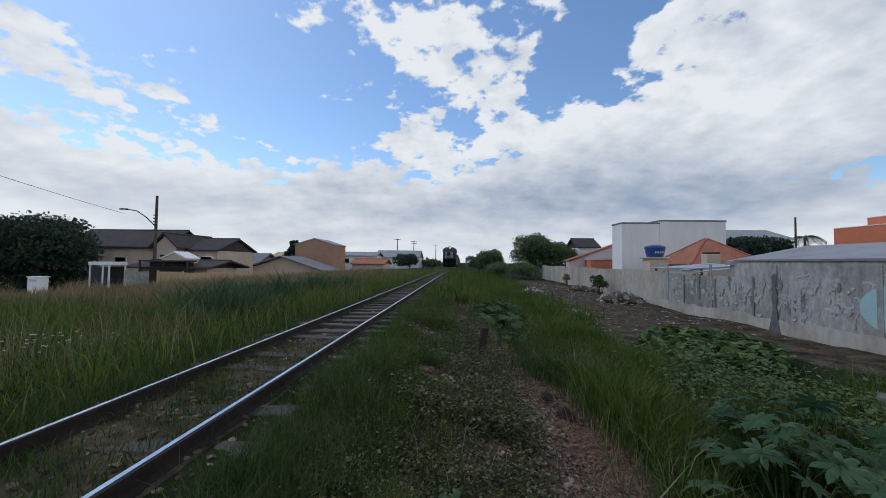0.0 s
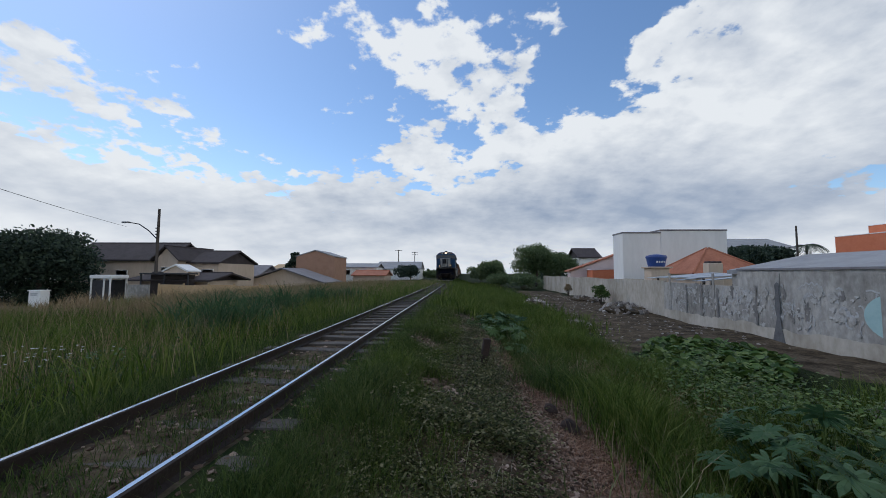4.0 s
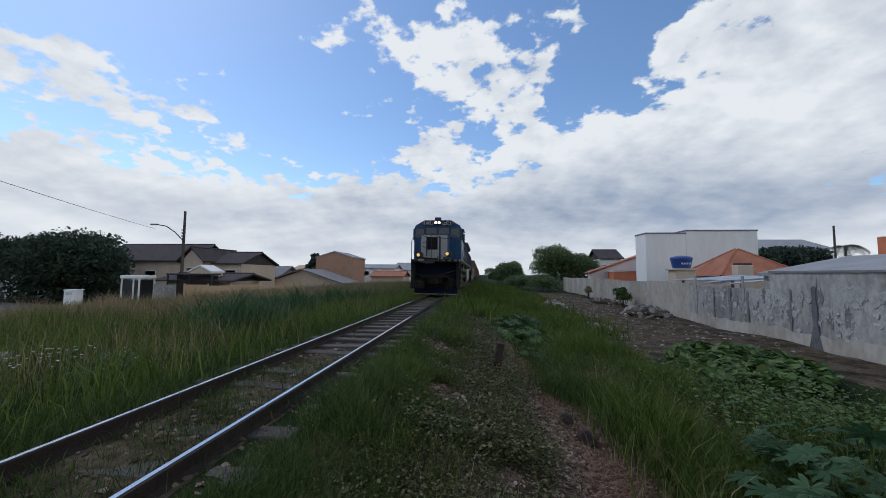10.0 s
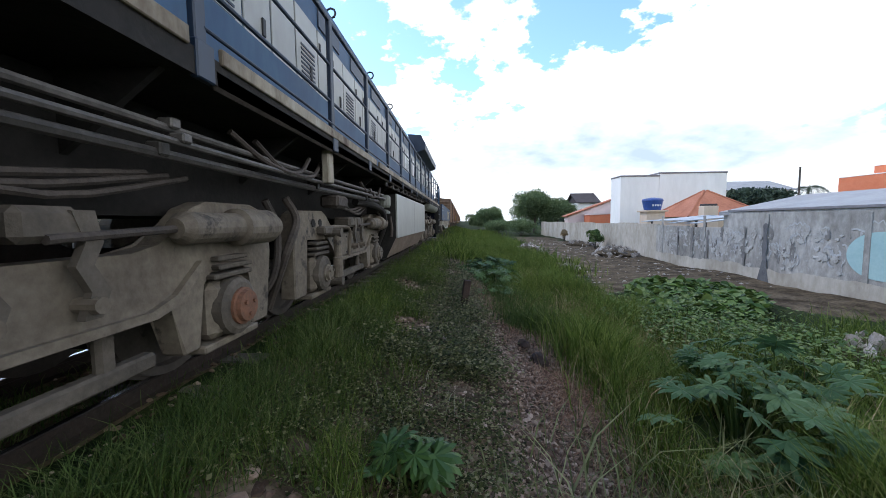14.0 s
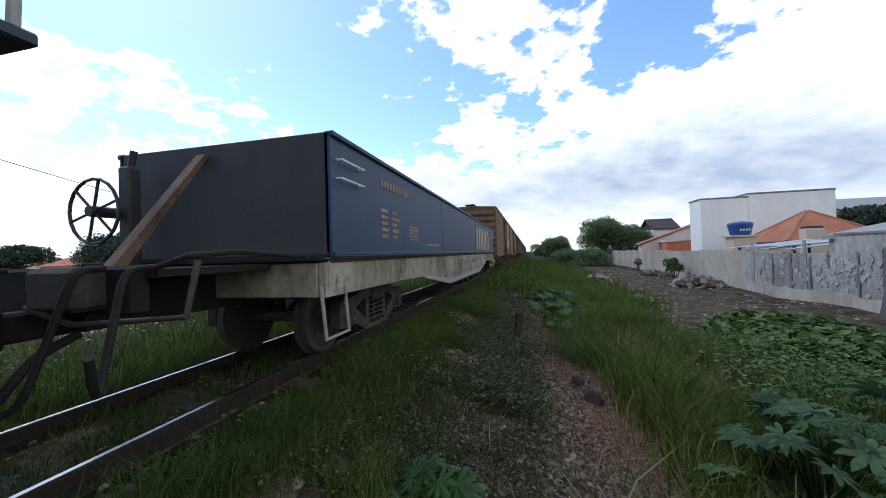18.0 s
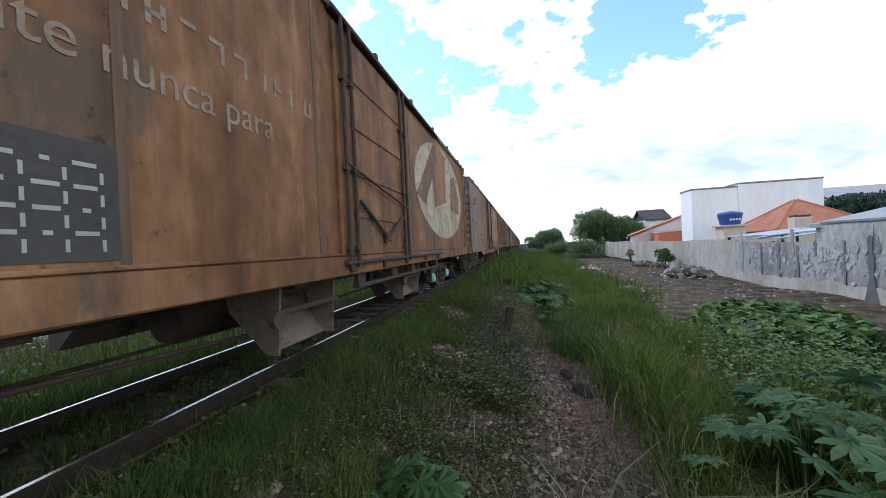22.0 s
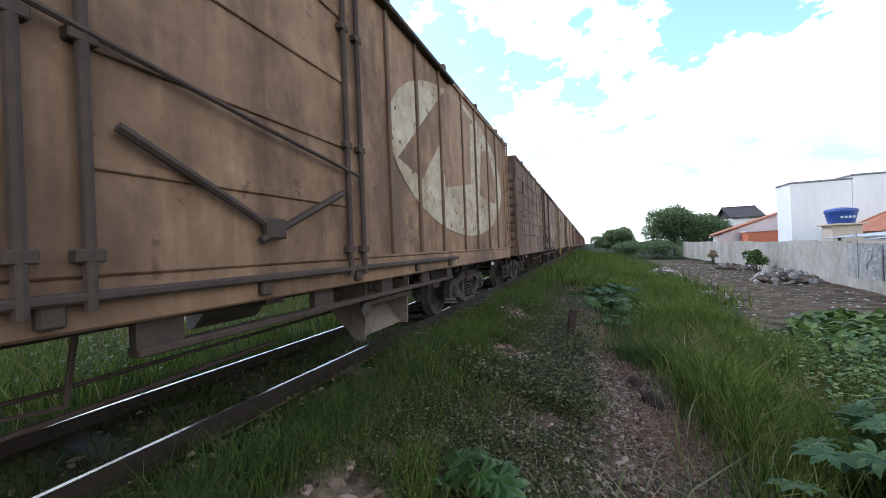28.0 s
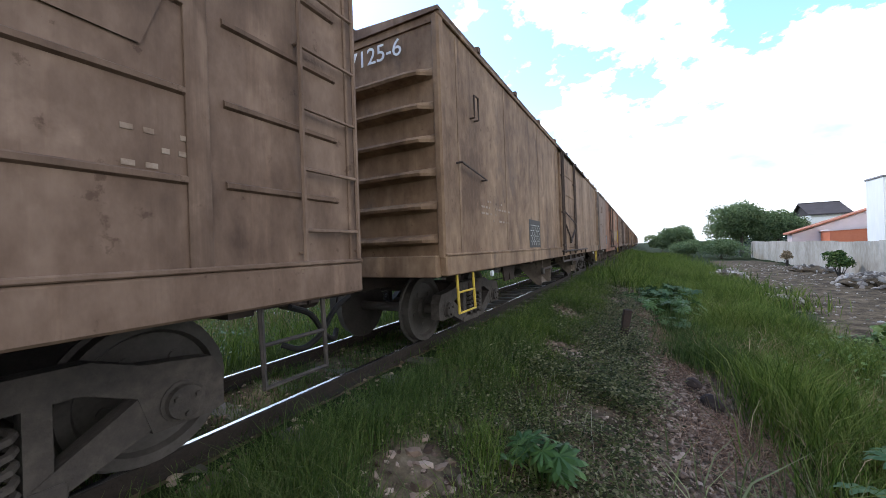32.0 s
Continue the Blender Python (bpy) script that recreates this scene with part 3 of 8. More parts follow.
def build_ground():
    xs = axis_steps([(-900, -110, 6), (-110, -60, 12), (-60, -16, 36), (-16, -3, 40), (-3, 7, 110), (7, 16, 45), (16, 60, 20), (60, 900, 6)])
    ys = axis_steps([(-500, -30, 5), (-30, -4, 16), (-4, 12, 130), (12, 40, 90), (40, 120, 40), (120, 400, 12), (400, 2500, 5)])
    verts = [(x, y, land(x, y)) for y in ys for x in xs]
    w = len(xs)
    faces, slot = [], []
    for j in range(len(ys) - 1):
        for i in range(w - 1):
            faces.append((j * w + i, j * w + i + 1, (j + 1) * w + i + 1, (j + 1) * w + i))
            cx, cy = (xs[i] + xs[i + 1]) / 2, (ys[j] + ys[j + 1]) / 2
            wob = 0.5 * noise.noise((cx * 0.8, cy * 0.5, 7.0))
            # 0.62 to 1.05 keeps the dark tone, painting the train's shadow beside the rail
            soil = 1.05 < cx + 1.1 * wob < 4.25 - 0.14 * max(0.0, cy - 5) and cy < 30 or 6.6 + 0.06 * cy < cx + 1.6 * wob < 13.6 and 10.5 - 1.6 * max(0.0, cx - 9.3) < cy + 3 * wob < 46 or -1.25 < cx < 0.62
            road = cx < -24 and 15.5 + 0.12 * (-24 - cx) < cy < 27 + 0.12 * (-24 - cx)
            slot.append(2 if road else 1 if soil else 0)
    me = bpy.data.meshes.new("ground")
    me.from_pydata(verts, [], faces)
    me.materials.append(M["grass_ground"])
    me.materials.append(M["soil"])
    me.materials.append(M["road"])
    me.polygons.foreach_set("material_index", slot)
    me.polygons.foreach_set("use_smooth", [True] * len(faces))
    return tagged(new("ground", me), "grassy embankment with bare brown soil beside the track", "ground", kind="structure")


build_ground()


def build_track():
    track = thing("railway_track", "single metre-gauge railway track with worn shiny rails on weathered sleepers", "railway track")
    for s in (-1, 1):
        bm = bmesh.new()
        prof = [(-0.055, -0.14), (0.055, -0.14), (0.055, -0.125), (0.012, -0.105), (0.010, -0.04), (0.033, -0.03), (0.033, -0.004), (0.026, -0.001), (-0.026, -0.001), (-0.033, -0.004), (-0.033, -0.03), (-0.010, -0.04), (-0.012, -0.105), (-0.055, -0.125)]
        prism(bm, [(s * 0.533 + a, b) for a, b in prof], "y", -60, 420)
        rail = part("rail", bm, "rail_side", track, "rusty steel rail with a polished head")
        bm = bmesh.new()
        box(bm, s * 0.528, 180, 0.001, 0.036, 480, 0.004)
        part("rail_head", bm, "rail_top", rail, "polished running surface")
    random.seed(5)
    bm = bmesh.new()
    box(bm, 0, 0, 0, 2.0, 0.22, 0.15, 0.012)
    base = mesh_of("sleeper", bm, "sleeper")
    for k in range(70):
        o = new("sleeper", base)
        o.parent = track
        o.matrix_basis = pose(random.uniform(-0.05, 0.05), -3.2 + k * 0.62, -0.204 + random.uniform(-0.015, 0.012), random.uniform(-1, 1), random.uniform(-1, 1), random.uniform(-2.5, 2.5))
    bm = bmesh.new()
    for k in range(110):
        box(bm, random.uniform(-0.04, 0.04), 40.8 + k * 0.62, -0.2, 2.0, 0.22, 0.15)
    tagged(part("sleepers_beyond", bm, "sleeper", track), kind="stuff")


build_track()


def scatter(name, label, n, place, size, mat, parent=None, flat=0.6):
    """Loose stones: deformed low solids in one mesh."""
    base = bmesh.new()
    bmesh.ops.create_icosphere(base, subdivisions=1, radius=1.0)
    bv = np.array([v.co[:] for v in base.verts])
    bf = np.array([[v.index for v in f.verts] for f in base.faces])
    base.free()
    rng = np.random.default_rng(len(name) * 7 + n)
    vs, fs = [], []
    for k in range(n):
        x, y, dz = place(rng)
        s = size(rng)
        v = bv * (1 + rng.uniform(-0.48, 0.42, bv.shape)) * s * np.array([1.1, rng.uniform(0.45, 1), flat * rng.uniform(0.5, 1.1)])
        a = rng.uniform(0, 6.28)
        c, d = math.cos(a), math.sin(a)
        v = np.stack([v[:, 0] * c - v[:, 1] * d, v[:, 0] * d + v[:, 1] * c, v[:, 2]], 1) + (x, y, land(x, y) + dz + s * 0.15)
        vs.append(v)
        fs.append(bf + 12 * 0 + len(bv) * k)
    me = bpy.data.meshes.new(name)
    me.from_pydata(np.concatenate(vs).tolist(), [], np.concatenate(fs).tolist())
    me.materials.append(M[mat])
    ob = new(name, me)
    ob.parent = parent
    return tagged(ob, label, "gravel", kind="stuff")


def strip(r, wide, reach, power):
    """A place on the bare strip that runs along the foot of the bank."""
    y = -1.0 + reach * r.uniform(0, 1) ** power
    return 3.55 - 0.16 * max(0.0, y - 4.2) * (y < 9) - 0.77 * (y >= 9) + r.normal(0, wide), y, 0


RUBBLE = [(2.0, 4.3), (2.0, 4.3), (1.58, 6.6), (1.62, 7.4), (2.35, 10.0), (2.5, 13.0), (2.5, 15.5)]
scatter("ballast_gravel", "loose brown ballast stones on the bare shoulder", 22000, lambda r: strip(r, 0.33, 13, 1.6), lambda r: 0.008 + 0.030 * r.uniform(0, 1) ** 2, "ballast")
scatter("bank_gravel", "stones showing through the creeping weeds", 3600,
        lambda r: (r.normal(2.45, 0.42), -1.0 + 14 * r.uniform(0, 1) ** 2.0, 0), lambda r: r.uniform(0.009, 0.026), "ballast")
scatter("track_gravel", "dusty stones between the sleepers", 3500,
        lambda r: (r.uniform(-1.1, 1.1), -1 + 23 * r.uniform(0, 1) ** 1.6, 0), lambda r: 0.008 + 0.035 * r.uniform(0, 1) ** 2, "ballast")
scatter("shoulder_rubble", "pale broken stones among the weeds", 1500,
        lambda r: (lambda p: (p[0] + r.normal(0, 0.26), p[1] + r.normal(0, 0.75), 0.0))(RUBBLE[r.integers(0, len(RUBBLE))]), lambda r: 0.012 + 0.046 * r.uniform(0, 1) ** 2, "ballast")


def blades(name, label, n, place, height, width, mat, lean=0.45, seed=1, category="grass", segs=2):
    """Grass: bent tapering blades, all in one mesh."""
    rng = np.random.default_rng(seed)
    px, py = place(rng, n)
    pz = np.array([land(float(a), float(b)) for a, b in zip(px, py)])
    h = height(rng, n) * np.array([0.55 + 0.9 * max(0.0, 0.5 + 0.8 * noise.noise((float(a) * 1.1, float(b) * 0.8, seed * 3.7))) for a, b in zip(px, py)])
    w = width * rng.uniform(0.6, 1.3, n) * np.sqrt(h / np.mean(h))
    a, l = rng.uniform(0, 6.2832, n), rng.uniform(0.1, lean, n) * h * 1.3
    la = rng.uniform(0, 6.2832, n)
    ca, sa = np.cos(a) * w / 2, np.sin(a) * w / 2
    lx, ly = np.cos(la) * l, np.sin(la) * l
    def at(s, k, up, t):
        return np.stack([px + s * ca * k + lx * t, py + s * sa * k + ly * t, pz - 0.02 + h * up], 1)
    v = np.stack([at(-1, 1, 0, 0), at(1, 1, 0, 0), at(1, 0.75, 0.6, 0.32), at(-1, 0.75, 0.6, 0.32), at(0, 0, 0.97, 1)], 1).reshape(-1, 3)
    me = bpy.data.meshes.new(name)
    me.vertices.add(5 * n)
    me.vertices.foreach_set("co", v.ravel())
    i = 5 * np.arange(n)[:, None]
    loops = np.concatenate([i + [0, 1, 2, 3], i + [3, 2, 4]], 1).ravel()
    me.loops.add(7 * n)
    me.loops.foreach_set("vertex_index", loops)
    me.polygons.add(2 * n)
    st = (7 * np.arange(n)[:, None] + [0, 4]).ravel()
    me.polygons.foreach_set("loop_start", st)
    me.update(calc_edges=True)
    me.materials.append(M[mat])
    return tagged(new(name, me), label, category, kind="stuff")


BARE = [(1.78, 0.72, 0.42), (1.75, 1.36, 0.13), (2.0, 4.3, 0.42), (1.6, 6.9, 0.5), (2.35, 10.0, 0.5), (2.5, 13.5, 0.6), (2.75, 2.6, 0.22), (1.5, 3.2, 0.2), (5.25, 2.5, 0.62), (6.1, 3.4, 0.5)]


def clumped(rng, n, x0, x1, y0, y1, near=6.0, tuft=0.18, per=14):
    """Tufts, thick near the camera's stand and thinner away."""
    m = max(1, n // per)
    u = rng.uniform(0, 1, m)
    cy = y0 + (y1 - y0) * u ** 1.9
    cx = rng.uniform(x0, x1, m)
    k = rng.integers(0, m, n)
    spread = tuft * (1 + 0.06 * cy[k])
    px, py = cx[k] + rng.normal(0, 1, n) * spread, cy[k] + rng.normal(0, 1, n) * spread
    # bare stony patches on the bank stay open, as does shade-dark ground under castors
    for bx, by, br in BARE:
        hit = ((px - bx) / br) ** 2 + ((py - by) / (1.3 * br)) ** 2 < rng.uniform(0.3, 1.1, n)
        py = np.where(hit, py + 4.0 * br + 2.0, py)
    return px, py


def creeper(name, label, n, place, size, rise, mat, seed):
    """Low weeds: many small tilted leaves close over the soil."""
    rng = np.random.default_rng(seed)
    px, py = place(rng, n)
    pz = np.array([land(float(a), float(b)) for a, b in zip(px, py)]) + rng.uniform(0.0, rise, n)
    a = rng.uniform(0, 6.2832, n)
    s = size * rng.uniform(0.5, 1.5, n)
    d = np.stack([np.cos(a), np.sin(a), rng.uniform(-0.4, 0.7, n)], 1) * s[:, None]
    w = np.stack([-np.sin(a), np.cos(a), rng.uniform(-0.4, 0.4, n)], 1) * s[:, None] * 0.42
    p = np.stack([px, py, pz], 1)
    v = np.stack([p, p + d * 0.5 - w, p + d, p + d * 0.5 + w], 1).reshape(-1, 3)
    me = bpy.data.meshes.new(name)
    me.from_pydata(v.tolist(), [], (4 * np.arange(n)[:, None] + [0, 1, 2, 3]).tolist())
    me.materials.append(M[mat])
    return tagged(new(name, me), label, "weeds", kind="stuff")


blades("rail_verge_grass", "fine green grass beside the rail", 66000, lambda r, n: clumped(r, n, 0.98, 1.85, -0.9, 22, tuft=0.11, per=60), lambda r, n: r.uniform(0.05, 0.26, n), 0.0048, "blade_dark", 0.85, 3)
blades("verge_tufts", "brighter feathery grass tufts on the bank", 20000, lambda r, n: clumped(r, n, 1.05, 2.3, -0.8, 20, tuft=0.09, per=60), lambda r, n: r.uniform(0.12, 0.32, n), 0.0045, "blade", 0.8, 23)
blades("verge_stems", "thin stems with pale seed heads", 500, lambda r, n: clumped(r, n, 1.5, 3.1, -0.7, 9, tuft=0.3, per=3), lambda r, n: r.uniform(0.14, 0.3, n), 0.003, "seed", 0.6, 14)
creeper("creeping_weeds", "creeping small-leaved weeds over the gravel", 100000, lambda r, n: clumped(r, n, 1.4, 3.15, -0.9, 12, tuft=0.11, per=90), 0.024, 0.10, "creeper", 15)
creeper("slope_weeds", "taller small-leaved weeds on the bank", 24000, lambda r, n: clumped(r, n, 1.8, 3.1, 3, 26, tuft=0.17, per=80), 0.034, 0.24, "creeper", 16)
blades("ditch_grass", "lush bright green grass in the ditch", 70000, lambda r, n: clumped(r, n, 4.45, 6.3, -1.0, 34, tuft=0.2), lambda r, n: r.uniform(0.22, 0.62, n), 0.009, "blade", 0.8, 5)
blades("ditch_long_blades", "long pale arching blades at the ditch's edge", 2600, lambda r, n: (4.9 + 0.75 * r.normal(0, 1, n), 0.9 + 0.65 * r.normal(0, 1, n)), lambda r, n: r.uniform(0.3, 0.6, n), 0.012, "blade_pale", 1.1, 35)
blades("ditch_dry_blades", "dry yellowed blades among the ditch grass", 6000, lambda r, n: clumped(r, n, 4.3, 6.2, -0.6, 22, tuft=0.3), lambda r, n: r.uniform(0.2, 0.5, n), 0.007, "dry", 0.9, 36)
blades("ditch_slope_grass", "shorter grass at the foot of the bank", 22000, lambda r, n: clumped(r, n, 3.6, 4.6, 6, 30, tuft=0.16), lambda r, n: r.uniform(0.1, 0.4, n), 0.008, "blade_dark", 0.8, 25)
blades("bank_grass", "grass on the far bank beyond the ditch", 30000, lambda r, n: clumped(r, n, 2.2, 7.2, 14, 75, tuft=0.3), lambda r, n: r.uniform(0.2, 0.6, n), 0.028, "blade", 0.6, 6)
blades("lot_edge_grass", "rank grass at the lot's edge", 14000, lambda r, n: clumped(r, n, 6.0, 10.5, 1.0, 6.5, tuft=0.25), lambda r, n: r.uniform(0.2, 0.55, n), 0.010, "blade", 0.75, 17)
blades("meadow_grass", "tall green meadow grass beyond the track", 130000, lambda r, n: clumped(r, n, -15.5, -1.3, -4, 60, tuft=0.28, per=30), lambda r, n: r.uniform(0.18, 0.62, n), 0.011, "blade", 0.75, 7)
blades("meadow_tips", "seeding yellow-green grass heads over the meadow", 24000, lambda r, n: clumped(r, n, -16, -1.8, -3, 60, tuft=0.5, per=90), lambda r, n: r.uniform(0.45, 0.85, n), 0.006, "dry", 0.5, 27)
creeper("meadow_weeds", "leafy weeds among the meadow grass", 5000, lambda r, n: clumped(r, n, -9, -1.5, -1, 26, tuft=0.3, per=400), 0.038, 0.5, "leaf", 18)
blades("dry_grass", "tall dry straw-coloured grass by the fences", 30000, lambda r, n: clumped(r, n, -19, -7, 12, 60, tuft=0.4), lambda r, n: r.uniform(0.35, 0.8, n), 0.02, "dry", 0.4, 8)
blades("track_grass", "thin grass growing between the rails", 11000, lambda r, n: clumped(r, n, -0.55, 0.5, -1, 5.2, tuft=0.12, per=60), lambda r, n: r.uniform(0.03, 0.13, n), 0.005, "blade_dark", 0.8, 9)
blades("rail_edge_grass", "grass creeping up to the rail's far side", 30000, lambda r, n: clumped(r, n, -1.5, -0.7, -1, 30, tuft=0.12, per=50), lambda r, n: r.uniform(0.05, 0.22, n), 0.006, "blade_dark", 0.8, 29)
blades("track_grass_far", "grass between the rails farther off", 9000, lambda r, n: clumped(r, n, -0.5, 0.5, 17, 60, tuft=0.15, per=40), lambda r, n: r.uniform(0.05, 0.15, n), 0.012, "blade_dark", 0.8, 30)
blades("cane_clumps", "tall dark broad-bladed clumps in the meadow", 2600, lambda r, n: (lambda k: (np.array([-5.0, -4.4, -5.8, -4.2, -7.0, -3.6])[k] + r.normal(0, 0.45, n), np.array([16.4, 12.4, 10.6, 19.5, 14.0, 8.6])[k] + r.normal(0, 0.5, n)))(r.integers(0, 6, n)), lambda r, n: r.uniform(0.5, 0.95, n), 0.032, "leaf", 0.9, 31)
blades("dead_straw", "dead brown stems lying on the slope", 44000, lambda r, n: np.array([strip(r, 0.3, 11, 1.5)[:2] for _ in range(n)]).T + np.array([[0.36], [0.0]]), lambda r, n: r.uniform(0.02, 0.08, n), 0.007, "straw_dead", 3.4, 10)
blades("dry_litter", "dry stems and litter among the creeping weeds", 16000, lambda r, n: clumped(r, n, 1.4, 3.2, -0.9, 10, tuft=0.25, per=40), lambda r, n: r.uniform(0.01, 0.05, n), 0.004, "straw_dead", 3.0, 33)

# ---- train: each vehicle's own y runs back from its front, z up from the rail tops ----
WHEELS = []   # (wheelset, radius)


def wheelset_mesh(r, gauge=0.533):
    bm = bmesh.new()
    for s in (-1, 1):
        c = (s * gauge, 0, 0)
        lathe(bm, [(-0.065 * s, r + 0.028), (-0.035 * s, r + 0.028), (-0.03 * s, r), (0.06 * s, r - 0.004), (0.062 * s, r - 0.065), (0.02 * s, r - 0.085), (0.015 * s, 0.13), (0.065 * s, 0.12), (0.065 * s, 0.05)], c, "x", 36)
    rod(bm, (-0.92, 0, 0), (0.92, 0, 0), 0.065, 12)
    for s in (-1, 1):
        for k in range(5):
            a = k * 1.2566
            rod(bm, (s * 0.54, 0.22 * math.cos(a), 0.22 * math.sin(a)), (s * 0.565, 0.22 * math.cos(a), 0.22 * math.sin(a)), 0.035, 8)
    return mesh_of("wheelset", bm, "wheel", False)


SMALL_WHEEL, BIG_WHEEL = wheelset_mesh(0.42), wheelset_mesh(0.48)


def coil(bm, x, y, z0, z1, r=0.055, turns=5, thick=0.014):
    pts = [(x + r * math.cos(a), y + r * math.sin(a), z0 + (z1 - z0) * a / (turns * 6.2832)) for a in np.linspace(0, turns * 6.2832, turns * 9 + 1)]
    pipe(bm, pts, thick, 5)


def side_frame(bm, x, base=1.65, zc=0.42):
    """A cast three-piece side frame with its two openings."""
    h = base / 2
    top = [(-h - 0.22, zc + 0.10), (-h - 0.16, zc + 0.20), (-h + 0.18, zc + 0.24), (-0.45, zc + 0.31), (0.45, zc + 0.31), (h - 0.18, zc + 0.24), (h + 0.16, zc + 0.20), (h + 0.22, zc + 0.10),
           (h + 0.22, zc - 0.10), (h + 0.14, zc - 0.12), (h - 0.14, zc - 0.12), (h - 0.20, zc + 0.08), (0.42, zc + 0.17), (-0.42, zc + 0.17), (-h + 0.20, zc + 0.08), (-h + 0.14, zc - 0.12), (-h - 0.14, zc - 0.12), (-h - 0.22, zc - 0.10)]
    prism(bm, top, "x", x - 0.06, x + 0.06)
    for s in (-1, 1):
        prism(bm, [(s * (h - 0.16), zc + 0.10), (s * (h - 0.05), zc - 0.06), (s * 0.36, zc - 0.235), (s * 0.26, zc - 0.165)], "x", x - 0.055, x + 0.055)
        prism(bm, [(s * 0.24, zc + 0.18), (s * 0.33, zc + 0.18), (s * 0.33, zc - 0.2), (s * 0.24, zc - 0.2)], "x", x - 0.05, x + 0.05)
    box(bm, x, 0, zc - 0.215, 0.14, 0.74, 0.075, 0.01)


def axle_cap(bm, x, y, z, r=0.105):
    s = 1 if x > 0 else -1
    lathe(bm, [(-0.07 * s, r * 1.05), (0.05 * s, r * 1.05), (0.055 * s, r * 0.9), (0.085 * s, r * 0.85), (0.09 * s, 0.03)], (x, y, z), "x", 16)
    for k in range(3):
        a = 0.5 + k * 2.0944
        rod(bm, (x, y + 0.06 * math.cos(a), z + 0.06 * math.sin(a)), (x + 0.105 * s, y + 0.06 * math.cos(a), z + 0.06 * math.sin(a)), 0.016, 6)


def freight_bogie_meshes():
    made = {}
    for s in (-1, 1):
        bm = bmesh.new()
        side_frame(bm, s * 0.86)
        made["frame", s] = mesh_of("side_frame", bm, "grime")
        bm = bmesh.new()
        coil(bm, s * 0.885, 0, 0.245, 0.55, 0.066, 5, 0.019)
        made["spring", s] = mesh_of("coil_spring", bm, "grime")
        bm = bmesh.new()
        axle_cap(bm, s * 0.88, 0, 0.42)
        made["cap", s] = mesh_of("axle_cap", bm, "grime")
    bm = bmesh.new()
    box(bm, 0, 0, 0.63, 1.9, 0.34, 0.16, 0.02)
    lathe(bm, [(0.70, 0.2), (0.80, 0.2)], (0, 0, 0), "z", 16)
    for s in (-1, 1):
        box(bm, s * 0.62, 0, 0.74, 0.16, 0.3, 0.07, 0.01)
        rod(bm, (-0.75, s * 0.32, 0.34), (0.75, s * 0.32, 0.34), 0.04)
        for x in (-0.533, 0.533):
            box(bm, x, s * 0.37, 0.4, 0.08, 0.07, 0.26, 0.01)
    made["bolster"] = mesh_of("bolster", bm, "rust_dark")
    return made


BOGIE = freight_bogie_meshes()
CAP_MINT = BOGIE["cap", 1].copy()
CAP_MINT.materials[0] = M["cap_mint"]


def freight_bogie(parent, y, mint=False):
    b = new("bogie", BOGIE["bolster"])
    b.parent = parent
    b.matrix_basis = pose(0, y, 0)
    tagged(b, "grimy cast-steel freight bogie with coil springs")
    for s in (-1, 1):
        o = new("side_frame", BOGIE["frame", s])
        o.parent = b
        for dy in (-0.155, 0.0, 0.155):
            o = new("coil_spring", BOGIE["spring", s])
            o.parent = b
            o.matrix_basis = pose(0, dy, 0)
        for y in (-0.825, 0.825):
            o = new("axle_cap", CAP_MINT if mint and s == 1 else BOGIE["cap", s])
            o.parent = b
            o.matrix_basis = pose(0, y, 0)
    for k in (-1, 1):
        w = new("wheelset", SMALL_WHEEL)
        w.parent = b
        w.matrix_basis = pose(0, k * 0.825, 0.42)
        WHEELS.append((w, (0, k * 0.825, 0.42), 0.42))
    return b


def coupler(parent, y, back, mat="rust_dark"):
    """Knuckle coupler with its shank, and the air hose beside it."""
    d = 1 if back else -1
    bm = bmesh.new()
    box(bm, 0, y - d * 0.15, 0.78, 0.16, 0.7, 0.18, 0.02)
    box(bm, 0, y + d * 0.22, 0.78, 0.30, 0.22, 0.28, 0.04)
    box(bm, 0.1, y + d * 0.36, 0.78, 0.12, 0.16, 0.24, 0.03)
    box(bm, -0.12, y + d * 0.36, 0.78, 0.08, 0.12, 0.2, 0.02)
    part("coupler", bm, mat, parent, "rusty knuckle coupler")
    bm = bmesh.new()
    pipe(bm, [(0.35, y - d * 0.1, 0.72), (0.36, y + d * 0.12, 0.62), (0.34, y + d * 0.3, 0.4), (0.28, y + d * 0.48, 0.3), (0.18, y + d * 0.62, 0.36)], 0.028, 8, True)
    part("air_hose", bm, "black", parent, "black rubber brake hose")


def rung_ladder(bm, x, y0, y1, z0, z1, n, r=0.012):
    rod(bm, (x, y0, z0), (x, y0, z1), r * 1.3, 6)
    rod(bm, (x, y1, z0), (x, y1, z1), r * 1.3, 6)
    for k in range(n):
        z = z0 + (z1 - z0) * (k + 0.5) / n
        rod(bm, (x, y0, z), (x, y1, z), r, 6)


